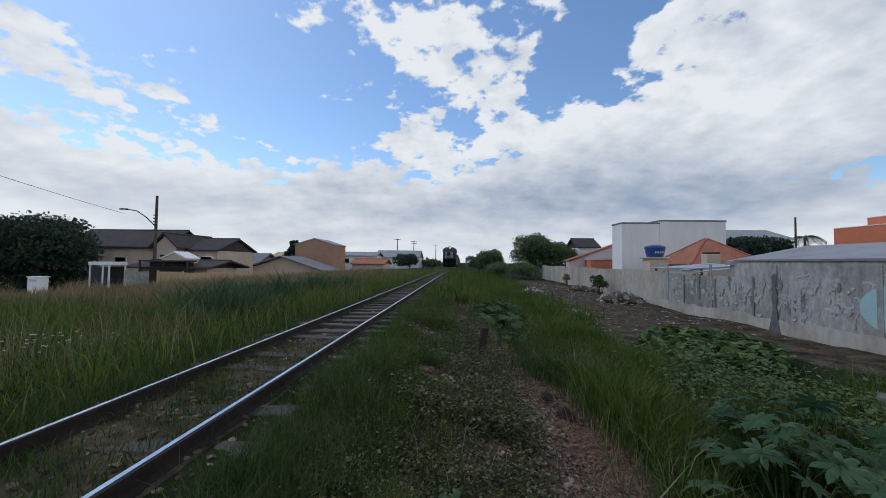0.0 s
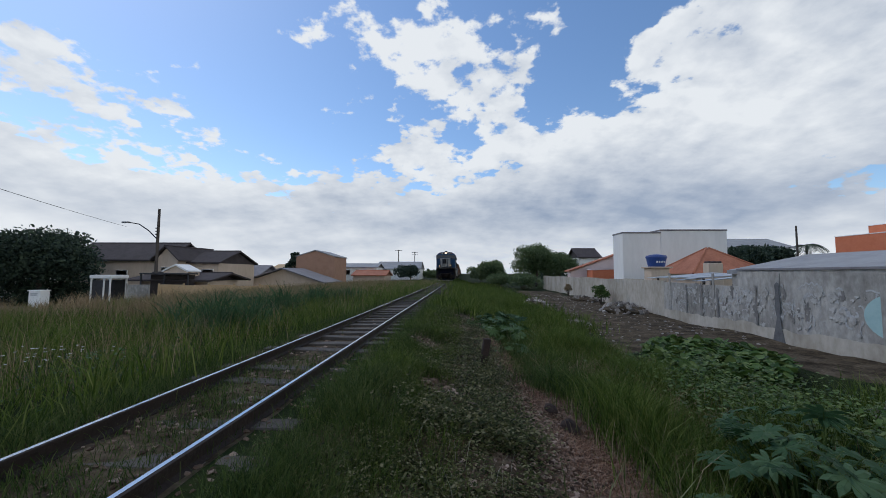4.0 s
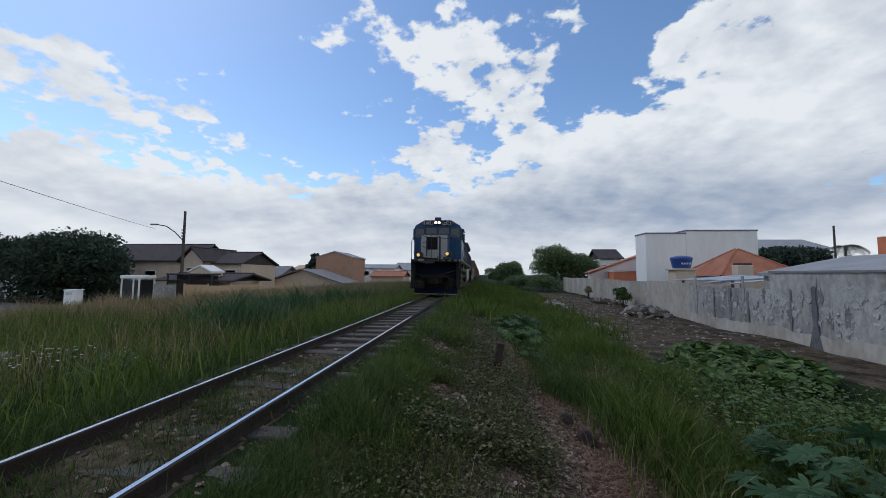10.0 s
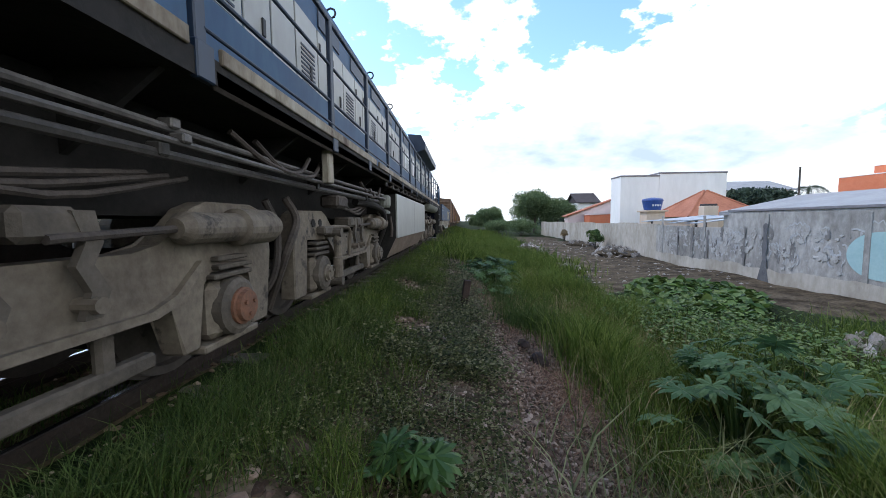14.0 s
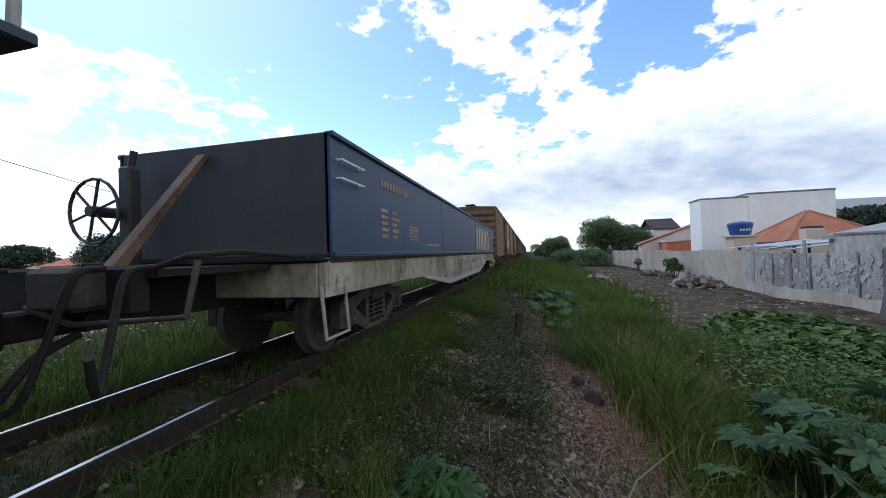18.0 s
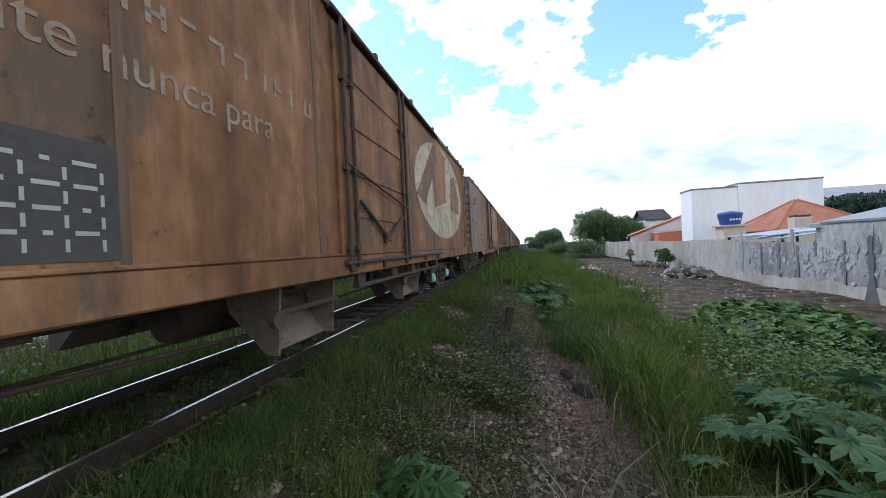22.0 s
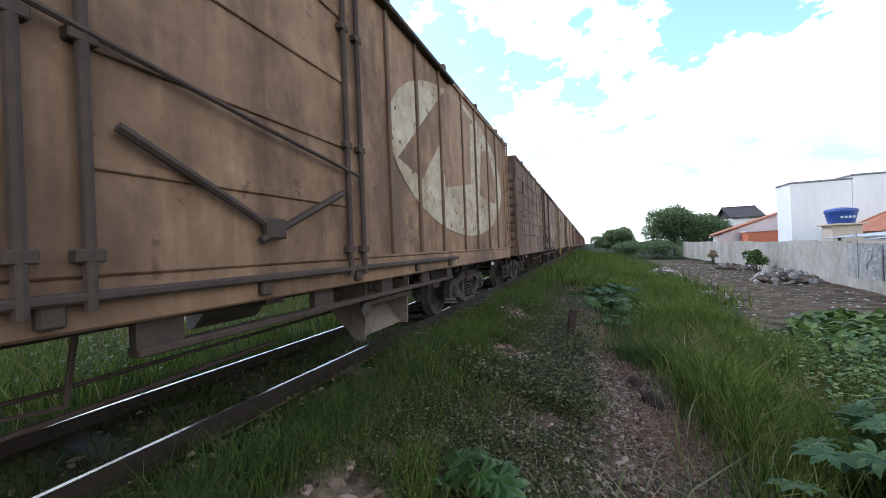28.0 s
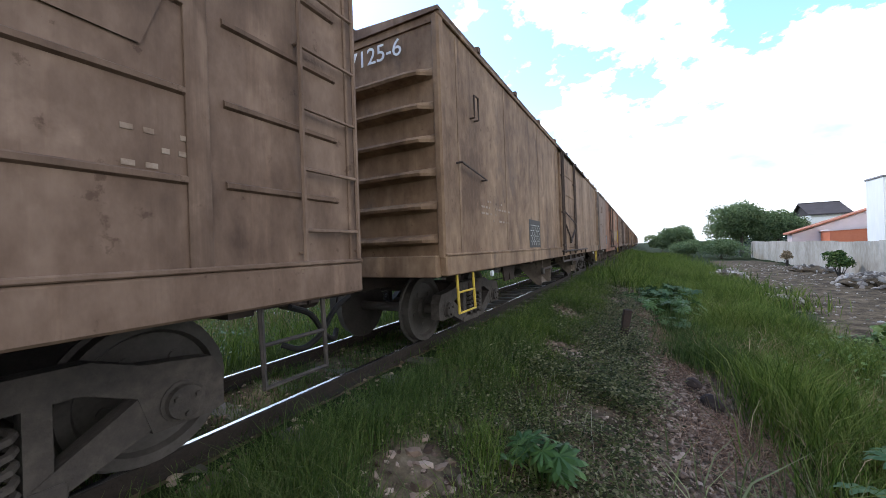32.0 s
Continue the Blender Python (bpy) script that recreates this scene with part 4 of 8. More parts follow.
def corrugated(bm, y, d, n, z0=1.12, z1=3.5, half=1.36, deep=0.10, flat=0.4, top=0.35, ledge=False):
    """An end wall pressed into n lying ribs; d is its outward way."""
    prof = [(0.0, z0 - 0.02)]
    for k in range(n):
        a, b = z0 + (z1 - top - z0) * k / n, z0 + (z1 - top - z0) * (k + 1) / n
        if ledge:
            prof += [(0.0, a + (b - a) * 0.34), (0.9, a + (b - a) * 0.42), (1.0, a + (b - a) * 0.5), (0.9, a + (b - a) * 0.58), (0.0, a + (b - a) * 0.68)]
            continue
        for t in (0.06, 0.16, 0.27, 0.38, 0.5, 0.6, 0.7, 0.8, 0.92):
            u = (t - 0.06) / 0.86
            prof.append((min(1.0, (1.0 + 0.5 * flat) * math.sin(math.pi * u ** 0.8)), a + (b - a) * t))
    prof += [(0.0, z1 - top + 0.04), (0.0, z1)]
    prev = None
    for s, f in ((-half, 0.04), (-half + 0.07, 0.3), (-half + 0.16, 0.85), (-half + 0.3, 1.0), (0.0, 1.0), (half - 0.3, 1.0), (half - 0.16, 0.85), (half - 0.07, 0.3), (half, 0.04)):
        row = [bm.verts.new((s, y + d * deep * o * f, z)) for o, z in prof]
        if prev:
            for i in range(len(row) - 1):
                bm.faces.new((prev[i], row[i], row[i + 1], prev[i + 1]))
        prev = row


def ellipse(y, z, a, b, n=48):
    return [(y + a * math.cos(6.2832 * k / n), z + b * math.sin(6.2832 * k / n)) for k in range(n)]


def bars(bm, rows, x=1.4):
    """Plain bars in place of lettering: (y, z, length, height)."""
    for y, z, ln, h in rows:
        box(bm, x + 0.002, y + ln / 2, z, 0.004, ln, h)


LEN = 14.1


def boxcar(style):
    """A covered wagon: style holds its colour, end, side and marks."""
    c = style["mat"]
    ob = thing("boxcar", style["label"], "freight wagon", group="boxcars of the train")
    # side walls with the door opening between the posts
    for s in (-1, 1):
        walls = []
        for y0, y1 in ((0.0, 5.95), (8.05, LEN)):
            bm = bmesh.new()
            box(bm, s * 1.37, (y0 + y1) / 2, 2.33, 0.06, y1 - y0, 2.44)
            walls.append(part("side_wall", bm, c, ob))
            quick("corner_post", lambda b: box(b, s * 1.405, y0 + 0.05 if y0 == 0 else y1 - 0.05, 2.33, 0.03, 0.1, 2.44, 0.008), c, walls[-1])
        quick("door_header", lambda b: box(b, s * 1.37, 7, 3.46, 0.06, 2.1, 0.18), c, ob)
        if style.get("panels"):
            rib = None
            for j in range(11):
                for z in (1.53, 1.92, 2.31, 2.70, 3.09):
                    y0 = (0.34, 1.31, 2.31, 3.31, 4.31, 8.28, 9.28, 10.28, 11.28, 12.28, 13.18)[j]
                    if rib is None:
                        rib = quick("pressed_rib", lambda b: rod(b, (0, 0, 0), (0, 0.73, 0), 0.022, 6), c, walls[0])
                    o = rib if j == 0 and z == 1.53 else again(rib, walls[j // 5 if j < 10 else 1])
                    o.matrix_basis = pose(s * 1.398, y0, z)
            seams, wide, deep = (1.19, 2.17, 3.17, 4.18, 5.16, 8.15, 9.15, 10.15, 11.15, 12.15, 13.06), 0.10, 0.014
        elif style.get("ribs"):
            seams, wide, deep = (0.75, 1.9, 2.5, 3.6, 4.3, 5.4, 8.55, 9.2, 9.9, 10.8, 11.5, 12.3, 13.0), 0.05, 0.034
        else:
            seams, wide, deep = (0.42, 2.0, 3.95, 5.6, 8.4, 9.9, 11.8, 13.35), 0.05, 0.006
        first = None
        for y in seams:
            if first is None:
                first = quick("seam", lambda b: box(b, 0, 0, 0, deep, wide, 2.42, 0.002), c, walls[0])
                o = first
            else:
                o = again(first, walls[0 if y < 6 else 1])
            o.matrix_basis = pose(s * (1.4 + deep * 0.4), y, 2.33)
        quick("side_sill", lambda b: box(b, s * 1.385, LEN / 2, 1.02, 0.09, LEN, 0.2, 0.012), c, ob)
        quick("sill_lip", lambda b: box(b, s * 1.41, LEN / 2, 1.135, 0.05, LEN, 0.025, 0.006), c, ob)
        quick("eaves_rail", lambda b: box(b, s * 1.40, LEN / 2, 3.57, 0.06, LEN, 0.06, 0.01), c, ob)
        # the rail that carries the door when it slides back, on short hangers
        # the shadow below the sill is put into their darker rust tone
        runner = quick("door_runner", lambda b: box(b, s * 1.33, 8.35, 0.775, 0.09, 3.9, 0.04, 0.008), "rust_dark", ob)
        hang = None
        for y in (6.5, 7.6, 8.5, 9.4, 10.2):
            hang = again(hang, runner) if hang else quick("hanger", lambda b: box(b, s * 1.33, 0, 0.85, 0.05, 0.2, 0.15), "rust_dark", runner)
            hang.matrix_basis = pose(0, y, 0)
        # sliding door
        door = quick("door", lambda b: box(b, s * 1.415, 7.0, 2.28, 0.05, 2.15, 2.32, 0.01), c, ob, "closed sliding door with locking bars")
        for z in (1.55, 2.0, 2.5, 3.0):
            quick("door_rib", lambda b: box(b, s * 1.447, 7.0, z, 0.016, 1.6, 0.05, 0.006), c, door)
        bm = bmesh.new()
        rod(bm, (0, 0, 1.0), (0, 0, 3.5), 0.022, 8)
        for z in (1.2, 2.0, 2.9):
            box(bm, -0.01 * s, 0, z, 0.06, 0.09, 0.05, 0.006)
        lock = part("locking_bar", bm, "rust_dark", door, "round vertical locking bar")
        for y in (6.02, 6.2, 7.78, 7.96):
            o = lock if y == 6.02 else again(lock, door)
            o.matrix_basis = pose(s * 1.475, y, 0)
        bm = bmesh.new()
        pipe(bm, [(s * 1.49, 6.0, 2.05), (s * 1.49, 7.0, 1.9), (s * 1.49, 7.9, 1.78)], 0.014)
        pipe(bm, [(s * 1.48, 6.3, 1.7), (s * 1.48, 7.1, 1.3)], 0.022)
        pipe(bm, [(s * 1.48, 7.7, 1.62), (s * 1.48, 6.95, 1.26)], 0.022)
        box(bm, s * 1.48, 7.05, 1.33, 0.05, 0.14, 0.12, 0.01)
        part("door_lever", bm, "rust_dark", door)
        quick("door_track", lambda b: box(b, s * 1.45, 8.1, 3.53, 0.07, 4.5, 0.05, 0.01), "rust_dark", ob)
        track = quick("door_track", lambda b: box(b, s * 1.45, 8.1, 1.05, 0.08, 4.3, 0.04, 0.01), "rust_dark", ob)
        clip = None
        for y in (6.1, 7.0, 7.9, 9.0, 10.0):
            clip = again(clip, track) if clip else quick("track_clip", lambda b: box(b, s * 1.44, 0, 1.0, 0.05, 0.08, 0.1, 0.01), "rust_dark", track)
            clip.matrix_basis = pose(0, y, 0)
        # open-bottomed grain chutes under the floor
        for y in style.get("chutes", (4.65, 8.3)):
            bm = bmesh.new()
            for q in (y, y + 0.84):
                prism(bm, [(0.72 * s, 0.92), (1.26 * s, 0.92), (1.24 * s, 0.66), (1.22 * s, 0.36), (1.12 * s, 0.36), (0.78 * s, 0.7)], "y", q - 0.012, q + 0.012)
            prism(bm, [(0.80 * s, 0.72), (0.83 * s, 0.74), (1.14 * s, 0.37), (1.11 * s, 0.36)], "y", y, y + 0.84)
            chute = part("chute", bm, style.get("chute_mat", "chute"), ob, "dusty discharge chute")
            quick("chute_rim", lambda b: box(b, 1.25 * s, y + 0.42, 0.70, 0.04, 0.92, 0.05, 0.008), "rust_dark", chute)
            quick("chute_pivot", lambda b: lathe(b, [(1.25 * s, 0.07), (1.30 * s, 0.07), (1.305 * s, 0.03)], (0, y - 0.08, 0.66), "x", 14), "grime", chute)
    for y, d in ((0.03, -1), (LEN - 0.03, 1)):
        bm = bmesh.new()
        corrugated(bm, y, d, style["end"], deep=style.get("deep", 0.11), flat=style.get("flat", 0.4), top=style.get("top", 0.35), ledge=style.get("ledge", False))
        em = style.get("end_mat", c)
        end = part("end_wall", bm, em, ob, "end wall pressed into lying ribs", not style.get("ledge"))
        for s in (-1, 1):
            quick("end_post", lambda q: box(q, s * 1.375, y, 2.33, 0.07, 0.09, 2.46, 0.01), em, end)
        quick("end_cap", lambda q: prism(q, [(-1.4, 3.5), (1.4, 3.5), (1.4, 3.6), (0, 3.69), (-1.4, 3.6)], "y", y - 0.02, y + 0.02), em, end)
        quick("end_sill", lambda q: box(q, 0, y + d * 0.05, 1.02, 2.7, 0.12, 0.22, 0.01), em, end)
    bm = bmesh.new()
    prism(bm, [(-1.43, 3.58), (1.43, 3.58), (1.43, 3.62), (0, 3.72), (-1.43, 3.62)], "y", -0.02, LEN + 0.02)
    roof = part("roof", bm, "rust_grey", ob, "low-pitched sheet steel roof")
    for y in np.linspace(1.0, LEN - 1.0, 9):
        quick("roof_seam", lambda b: prism(b, [(-1.45, 3.60), (1.45, 3.60), (1.45, 3.66), (0, 3.76), (-1.45, 3.66)], "y", y - 0.035, y + 0.035), "rust_grey", roof)
    quick("running_board", lambda b: box(b, 0, LEN / 2, 3.79, 0.5, LEN, 0.04), "rust_dark", roof)
    # floor and underframe
    bm = bmesh.new()
    box(bm, 0, LEN / 2, 1.05, 2.7, LEN - 0.1, 0.1)
    box(bm, 0, LEN / 2, 0.85, 0.34, LEN + 0.3, 0.26)
    for y in (0.5, 1.75, 3.6, 5.4, 7.2, 9.0, 10.3, 12.2, 13.3):
        box(bm, 0, y, 0.94, 2.6, 0.14, 0.14)
    part("underframe", bm, "rust_dark", ob)
    quick("brake_cylinder", lambda b: lathe(b, [(5.0, 0.16), (5.05, 0.18), (5.7, 0.18), (5.75, 0.16)], (0.35, 0, 0.66), "y", 16), "rust_dark", ob)
    quick("brake_rod", lambda b: pipe(b, [(0.5, 3.2, 0.55), (0.5, 6.5, 0.5), (0.45, 10.8, 0.55)], 0.014), "rust_dark", ob)
    quick("brake_rod", lambda b: pipe(b, [(0.9, 3.6, 0.62), (0.9, 6.0, 0.46), (0.85, 7.6, 0.5)], 0.016), "rust_dark", ob)
    quick("brake_loop", lambda b: pipe(b, [(1.0, 5.9, 0.85), (1.02, 5.95, 0.6), (1.02, 6.3, 0.55), (1.0, 6.35, 0.85)], 0.014), "rust_dark", ob)
    for y in (3.0, 3.3, 10.5):
        quick("brake_hanger", lambda b: prism(b, [(y - 0.2, 0.9), (y + 0.2, 0.9), (y + 0.12, 0.6), (y - 0.08, 0.6)], "x", 0.98, 1.01), "rust_dark", ob)
    freight_bogie(ob, 1.75, style.get("mint", False))
    freight_bogie(ob, 12.37, style.get("mint", False))
    coupler(ob, -0.35, False)
    coupler(ob, LEN + 0.35, True)
    if style.get("stripe"):
        quick("ladder_stile", lambda b: box(b, 1.425, LEN - 0.53, 1.74, 0.05, 0.055, 0.95, 0.008), "yellow", ob, "yellow painted ladder stile")
        quick("stirrup", lambda b: pipe(b, [(1.39, LEN - 0.56, 1.12), (1.41, LEN - 0.56, 0.5), (1.41, LEN - 0.1, 0.5), (1.39, LEN - 0.1, 1.12)], 0.018, 8), "yellow", ob, "yellow stirrup")
    if style.get("deep_sill"):
        for s in (-1, 1):
            quick("belly_sill", lambda b: prism(b, [(3.3, 0.93), (3.5, 0.76), (10.75, 0.76), (10.85, 0.93)], "x", s * 1.36 - 0.03, s * 1.36 + 0.03), c, ob)
    # ladder at the rear corner, grab irons and step at the front corner
    lm = style.get("ladder", c)
    bm = bmesh.new()
    rung_ladder(bm, 1.45, LEN - 0.5, LEN - 0.06, 1.15, 3.62, 7)
    for z in (1.2, 2.4, 3.5):
        rod(bm, (1.40, LEN - 0.5, z), (1.45, LEN - 0.5, z), 0.01, 6)
        rod(bm, (1.40, LEN - 0.06, z), (1.45, LEN - 0.06, z), 0.01, 6)
    part("ladder", bm, lm, ob, "bolted side ladder")
    bm = bmesh.new()
    pipe(bm, [(1.40, 0.75, 2.72), (1.46, 0.75, 2.72), (1.46, 0.75, 2.98), (1.46, 0.87, 2.98), (1.46, 0.87, 2.72), (1.40, 0.87, 2.72)], 0.012)
    part("grab_iron", bm, style.get("iron", c), ob)
    bm = bmesh.new()
    pipe(bm, [(1.40, 0.35, 2.12), (1.47, 0.35, 2.12), (1.47, 1.05, 2.03), (1.40, 1.05, 2.03)], 0.012)
    part("grab_iron", bm, style.get("iron", c), ob)
    for y in (0.30, LEN - 0.75):
        bm = bmesh.new()
        pipe(bm, [(1.38, y, 0.95), (1.40, y, 0.5), (1.40, y + 0.42, 0.5), (1.38, y + 0.42, 0.95)], 0.016)
        rod(bm, (1.39, y, 0.72), (1.39, y + 0.42, 0.72), 0.012)
        part("step", bm, style.get("step", "grime"), ob, style.get("step_label", "steel stirrup step"))
    for y in (1.25, 12.4):
        quick("sight_glass", lambda b: lathe(b, [(0, 0.034), (0.03, 0.038), (0.035, 0.015)], (1.40, y, 0.86), "x", 12), "plate_white", ob, "white round inspection cap")
    if style.get("wheel"):
        bm = bmesh.new()
        for k in range(16):
            a, b = k * 0.3927, (k + 1) * 0.3927
            rod(bm, (-0.8 + 0.28 * math.cos(a), -0.26, 2.35 + 0.28 * math.sin(a)), (-0.8 + 0.28 * math.cos(b), -0.26, 2.35 + 0.28 * math.sin(b)), 0.014, 6)
        for k in range(5):
            a = k * 1.2566
            rod(bm, (-0.8, -0.26, 2.35), (-0.8 + 0.28 * math.cos(a), -0.26, 2.35 + 0.28 * math.sin(a)), 0.01, 6)
        rod(bm, (-0.8, -0.28, 2.35), (-0.8, 0.0, 2.35), 0.03)
        rod(bm, (-0.65, -0.15, 2.3), (-0.6, -0.12, 1.0), 0.018)
        box(bm, -0.66, -0.12, 2.2, 0.2, 0.14, 0.4, 0.02)
        part("brake_wheel", bm, "grime", ob, "spoked hand brake wheel")
        quick("cut_lever", lambda b: pipe(b, [(1.2, -0.1, 1.0), (1.22, -0.3, 0.98), (1.22, -0.32, 0.78), (1.15, -0.4, 0.7), (1.15, -0.42, 0.45)], 0.02), "yellow", ob, "yellow uncoupling lever")
    if style.get("stripe"):
        for z, h in ((1.86, 0.2), (1.44, 0.2)):
            quick("door_handle", lambda b: box(b, 1.47, 8.0, z, 0.03, 0.035, h, 0.008), "yellow", ob, "short yellow door handle")
    if style.get("smear"):
        quick("valve_box", lambda b: box(b, 1.02, 7.36, 0.6, 0.16, 0.5, 0.32, 0.03), "rust_dark", ob, "rusty valve box under the sill")
        quick("paint_smear", lambda b: prism(b, SMEAR, "x", 1.442, 1.446), "smear_blue", ob, "blue paint smeared low on the door")
        quick("rust_patch", lambda b: prism(b, [(6.5, 1.78), (7.3, 1.78), (7.44, 1.6), (7.35, 1.42), (6.5, 1.4)], "x", 1.4405, 1.4435), "smear_rust", ob, "bright rust patch on the door")
    # marks
    mark = style.get("mark", "logo_white")
    if style.get("logo", True):
        bm = bmesh.new()
        prism(bm, ellipse(style.get("logo_y", 11.0), 2.4, style.get("logo_a", 2.36), 1.03), "x", 1.4045, 1.407)
        disc = part("painted_disc", bm, mark, ob, "worn pale painted disc")
        quick("painted_mark", lambda b: prism(b, [(11.88, 2.92), (12.45, 3.05), (12.98, 2.4), (12.85, 2.05), (11.75, 2.1)], "x", 1.4075, 1.410), c, disc)
        bm = bmesh.new()
        prism(bm, [(8.72, 2.12), (9.3, 2.0), (9.93, 2.6), (10.05, 2.0), (11.2, 2.22), (11.26, 3.3), (10.7, 3.41), (10.15, 3.36)], "x", 1.4075, 1.410)
        part("painted_mark", bm, c, disc)
    # the owner's name as plain blocks, the slogan under it, small data rows
    random.seed(style["seed"])
    bm = bmesh.new()
    rows, tc = [], style.get("text_at", 4.0)
    for k in range(17):
        if k != 7 and style.get("slogan"):
            for j in range(2):
                if random.random() < 0.75:
                    rows.append((tc - 1.62 + 0.19 * k + 0.08 * j, 2.40, 0.03, 0.13))
            if random.random() < 0.8:
                rows.append((tc - 1.62 + 0.19 * k, random.choice((2.34, 2.40, 2.46)), 0.1, 0.028))
    for k in range(4):
        y = 1.0
        while y < 2.1:
            w = random.uniform(0.03, 0.12)
            if random.random() < 0.6:
                rows.append((y, 1.55 + 0.08 * k, w, 0.026))
            y += w + 0.04
    for k in range(3):
        y = 12.78
        while y < 13.05:
            w = random.uniform(0.02, 0.045)
            if random.random() < 0.7:
                rows.append((y, 1.57 + 0.07 * k, w, 0.022))
            y += w + 0.035
    bars(bm, rows)
    tagged(part("stencil_mark", bm, "letter_faint", ob, "faded stencilled markings"), kind="stuff")
    if style.get("slogan"):
        lettering("A gente nunca para", style.get("text_size", 0.26), pose(1.402, tc, 2.08, 90, 0, 90), "letter_faint", ob)
    plate = quick("data_panel", lambda b: box(b, 1.402, tc - 0.45, style.get("plate_z", 1.42), 0.006, 0.78, 0.50), style.get("panel", "info_plate"), ob, "painted data panel")
    bm = bmesh.new()
    for k in range(4):
        for j in range(5):
            box(bm, 1.4065, tc - 0.72 + 0.13 * j, style.get("plate_z", 1.42) + 0.15 - 0.095 * k, 0.003, 0.085 if (j + k) % 3 else 0.03, 0.018)
            box(bm, 1.4065, tc - 0.66 + 0.13 * j, style.get("plate_z", 1.42) + 0.10 - 0.095 * k, 0.003, 0.014, 0.05)
    tagged(part("panel_mark", bm, "silver", plate, "rows of small pale marks"), kind="stuff")
    return ob


def lettering(text, size, m, mat, parent, name="lettering"):
    cu = bpy.data.curves.new(name, "FONT")
    cu.body, cu.size, cu.extrude, cu.align_x, cu.align_y = text, size, 0.003, "CENTER", "CENTER"
    cu.materials.append(M[mat])
    o = new(name, cu)
    o.parent = parent
    o.matrix_basis = m
    return o


SMEAR = [(6.9, 1.13), (7.0, 1.22), (7.1, 1.27), (7.22, 1.33), (7.5, 1.31), (7.58, 1.2), (7.54, 1.12), (7.2, 1.10)]
STYLES = [
    dict(mat="rust", end=7, top=0.06, deep=0.15, wheel=True, mint=True, seed=1, chutes=(5.2, 8.3), slogan=True, label="rust-brown steel boxcar with a ribbed end and hand brake wheel"),
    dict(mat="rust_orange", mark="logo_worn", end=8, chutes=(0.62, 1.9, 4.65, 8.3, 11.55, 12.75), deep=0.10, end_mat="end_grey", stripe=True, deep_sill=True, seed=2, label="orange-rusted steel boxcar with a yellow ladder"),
    dict(mat="rust_ochre", end=6, ribs=True, flat=0.7, seed=3, logo_a=2.45, label="ochre-brown boxcar with ribbed sides and a large pale disc"),
    dict(mat="rust_grey", end=9, deep=0.10, panels=True, seed=4, text_at=4.55, slogan=True, text_size=0.3, chutes=(3.7, 4.75, 8.3), logo_y=10.6, logo_a=2.0, panel="rust_grey", plate_z=1.70, chute_mat="rust_dark", mark="logo_faint", smear=True, label="grey-brown boxcar with pressed side panels"),
    dict(mat="rust_tan", end=6, deep=0.15, ledge=True, step="yellow", step_label="yellow stirrup step", iron="rust_dark", seed=5, logo=False, label="tan-brown steel boxcar with narrow deep end ribs and yellow steps"),
]
CARS = [boxcar(s) for s in STYLES]
lettering("87125-6", 0.26, pose(0.55, -0.01, 3.34, 90, 0, 0), "plate_white", CARS[4])
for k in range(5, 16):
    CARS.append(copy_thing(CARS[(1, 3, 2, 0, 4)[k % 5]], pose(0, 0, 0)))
for k, o in enumerate(CARS[5:]):
    WHEELS += [(w, tuple(w.location), 0.42) for b in o.children if b.name.startswith("bogie") for w in b.children if w.name.startswith("wheelset")]


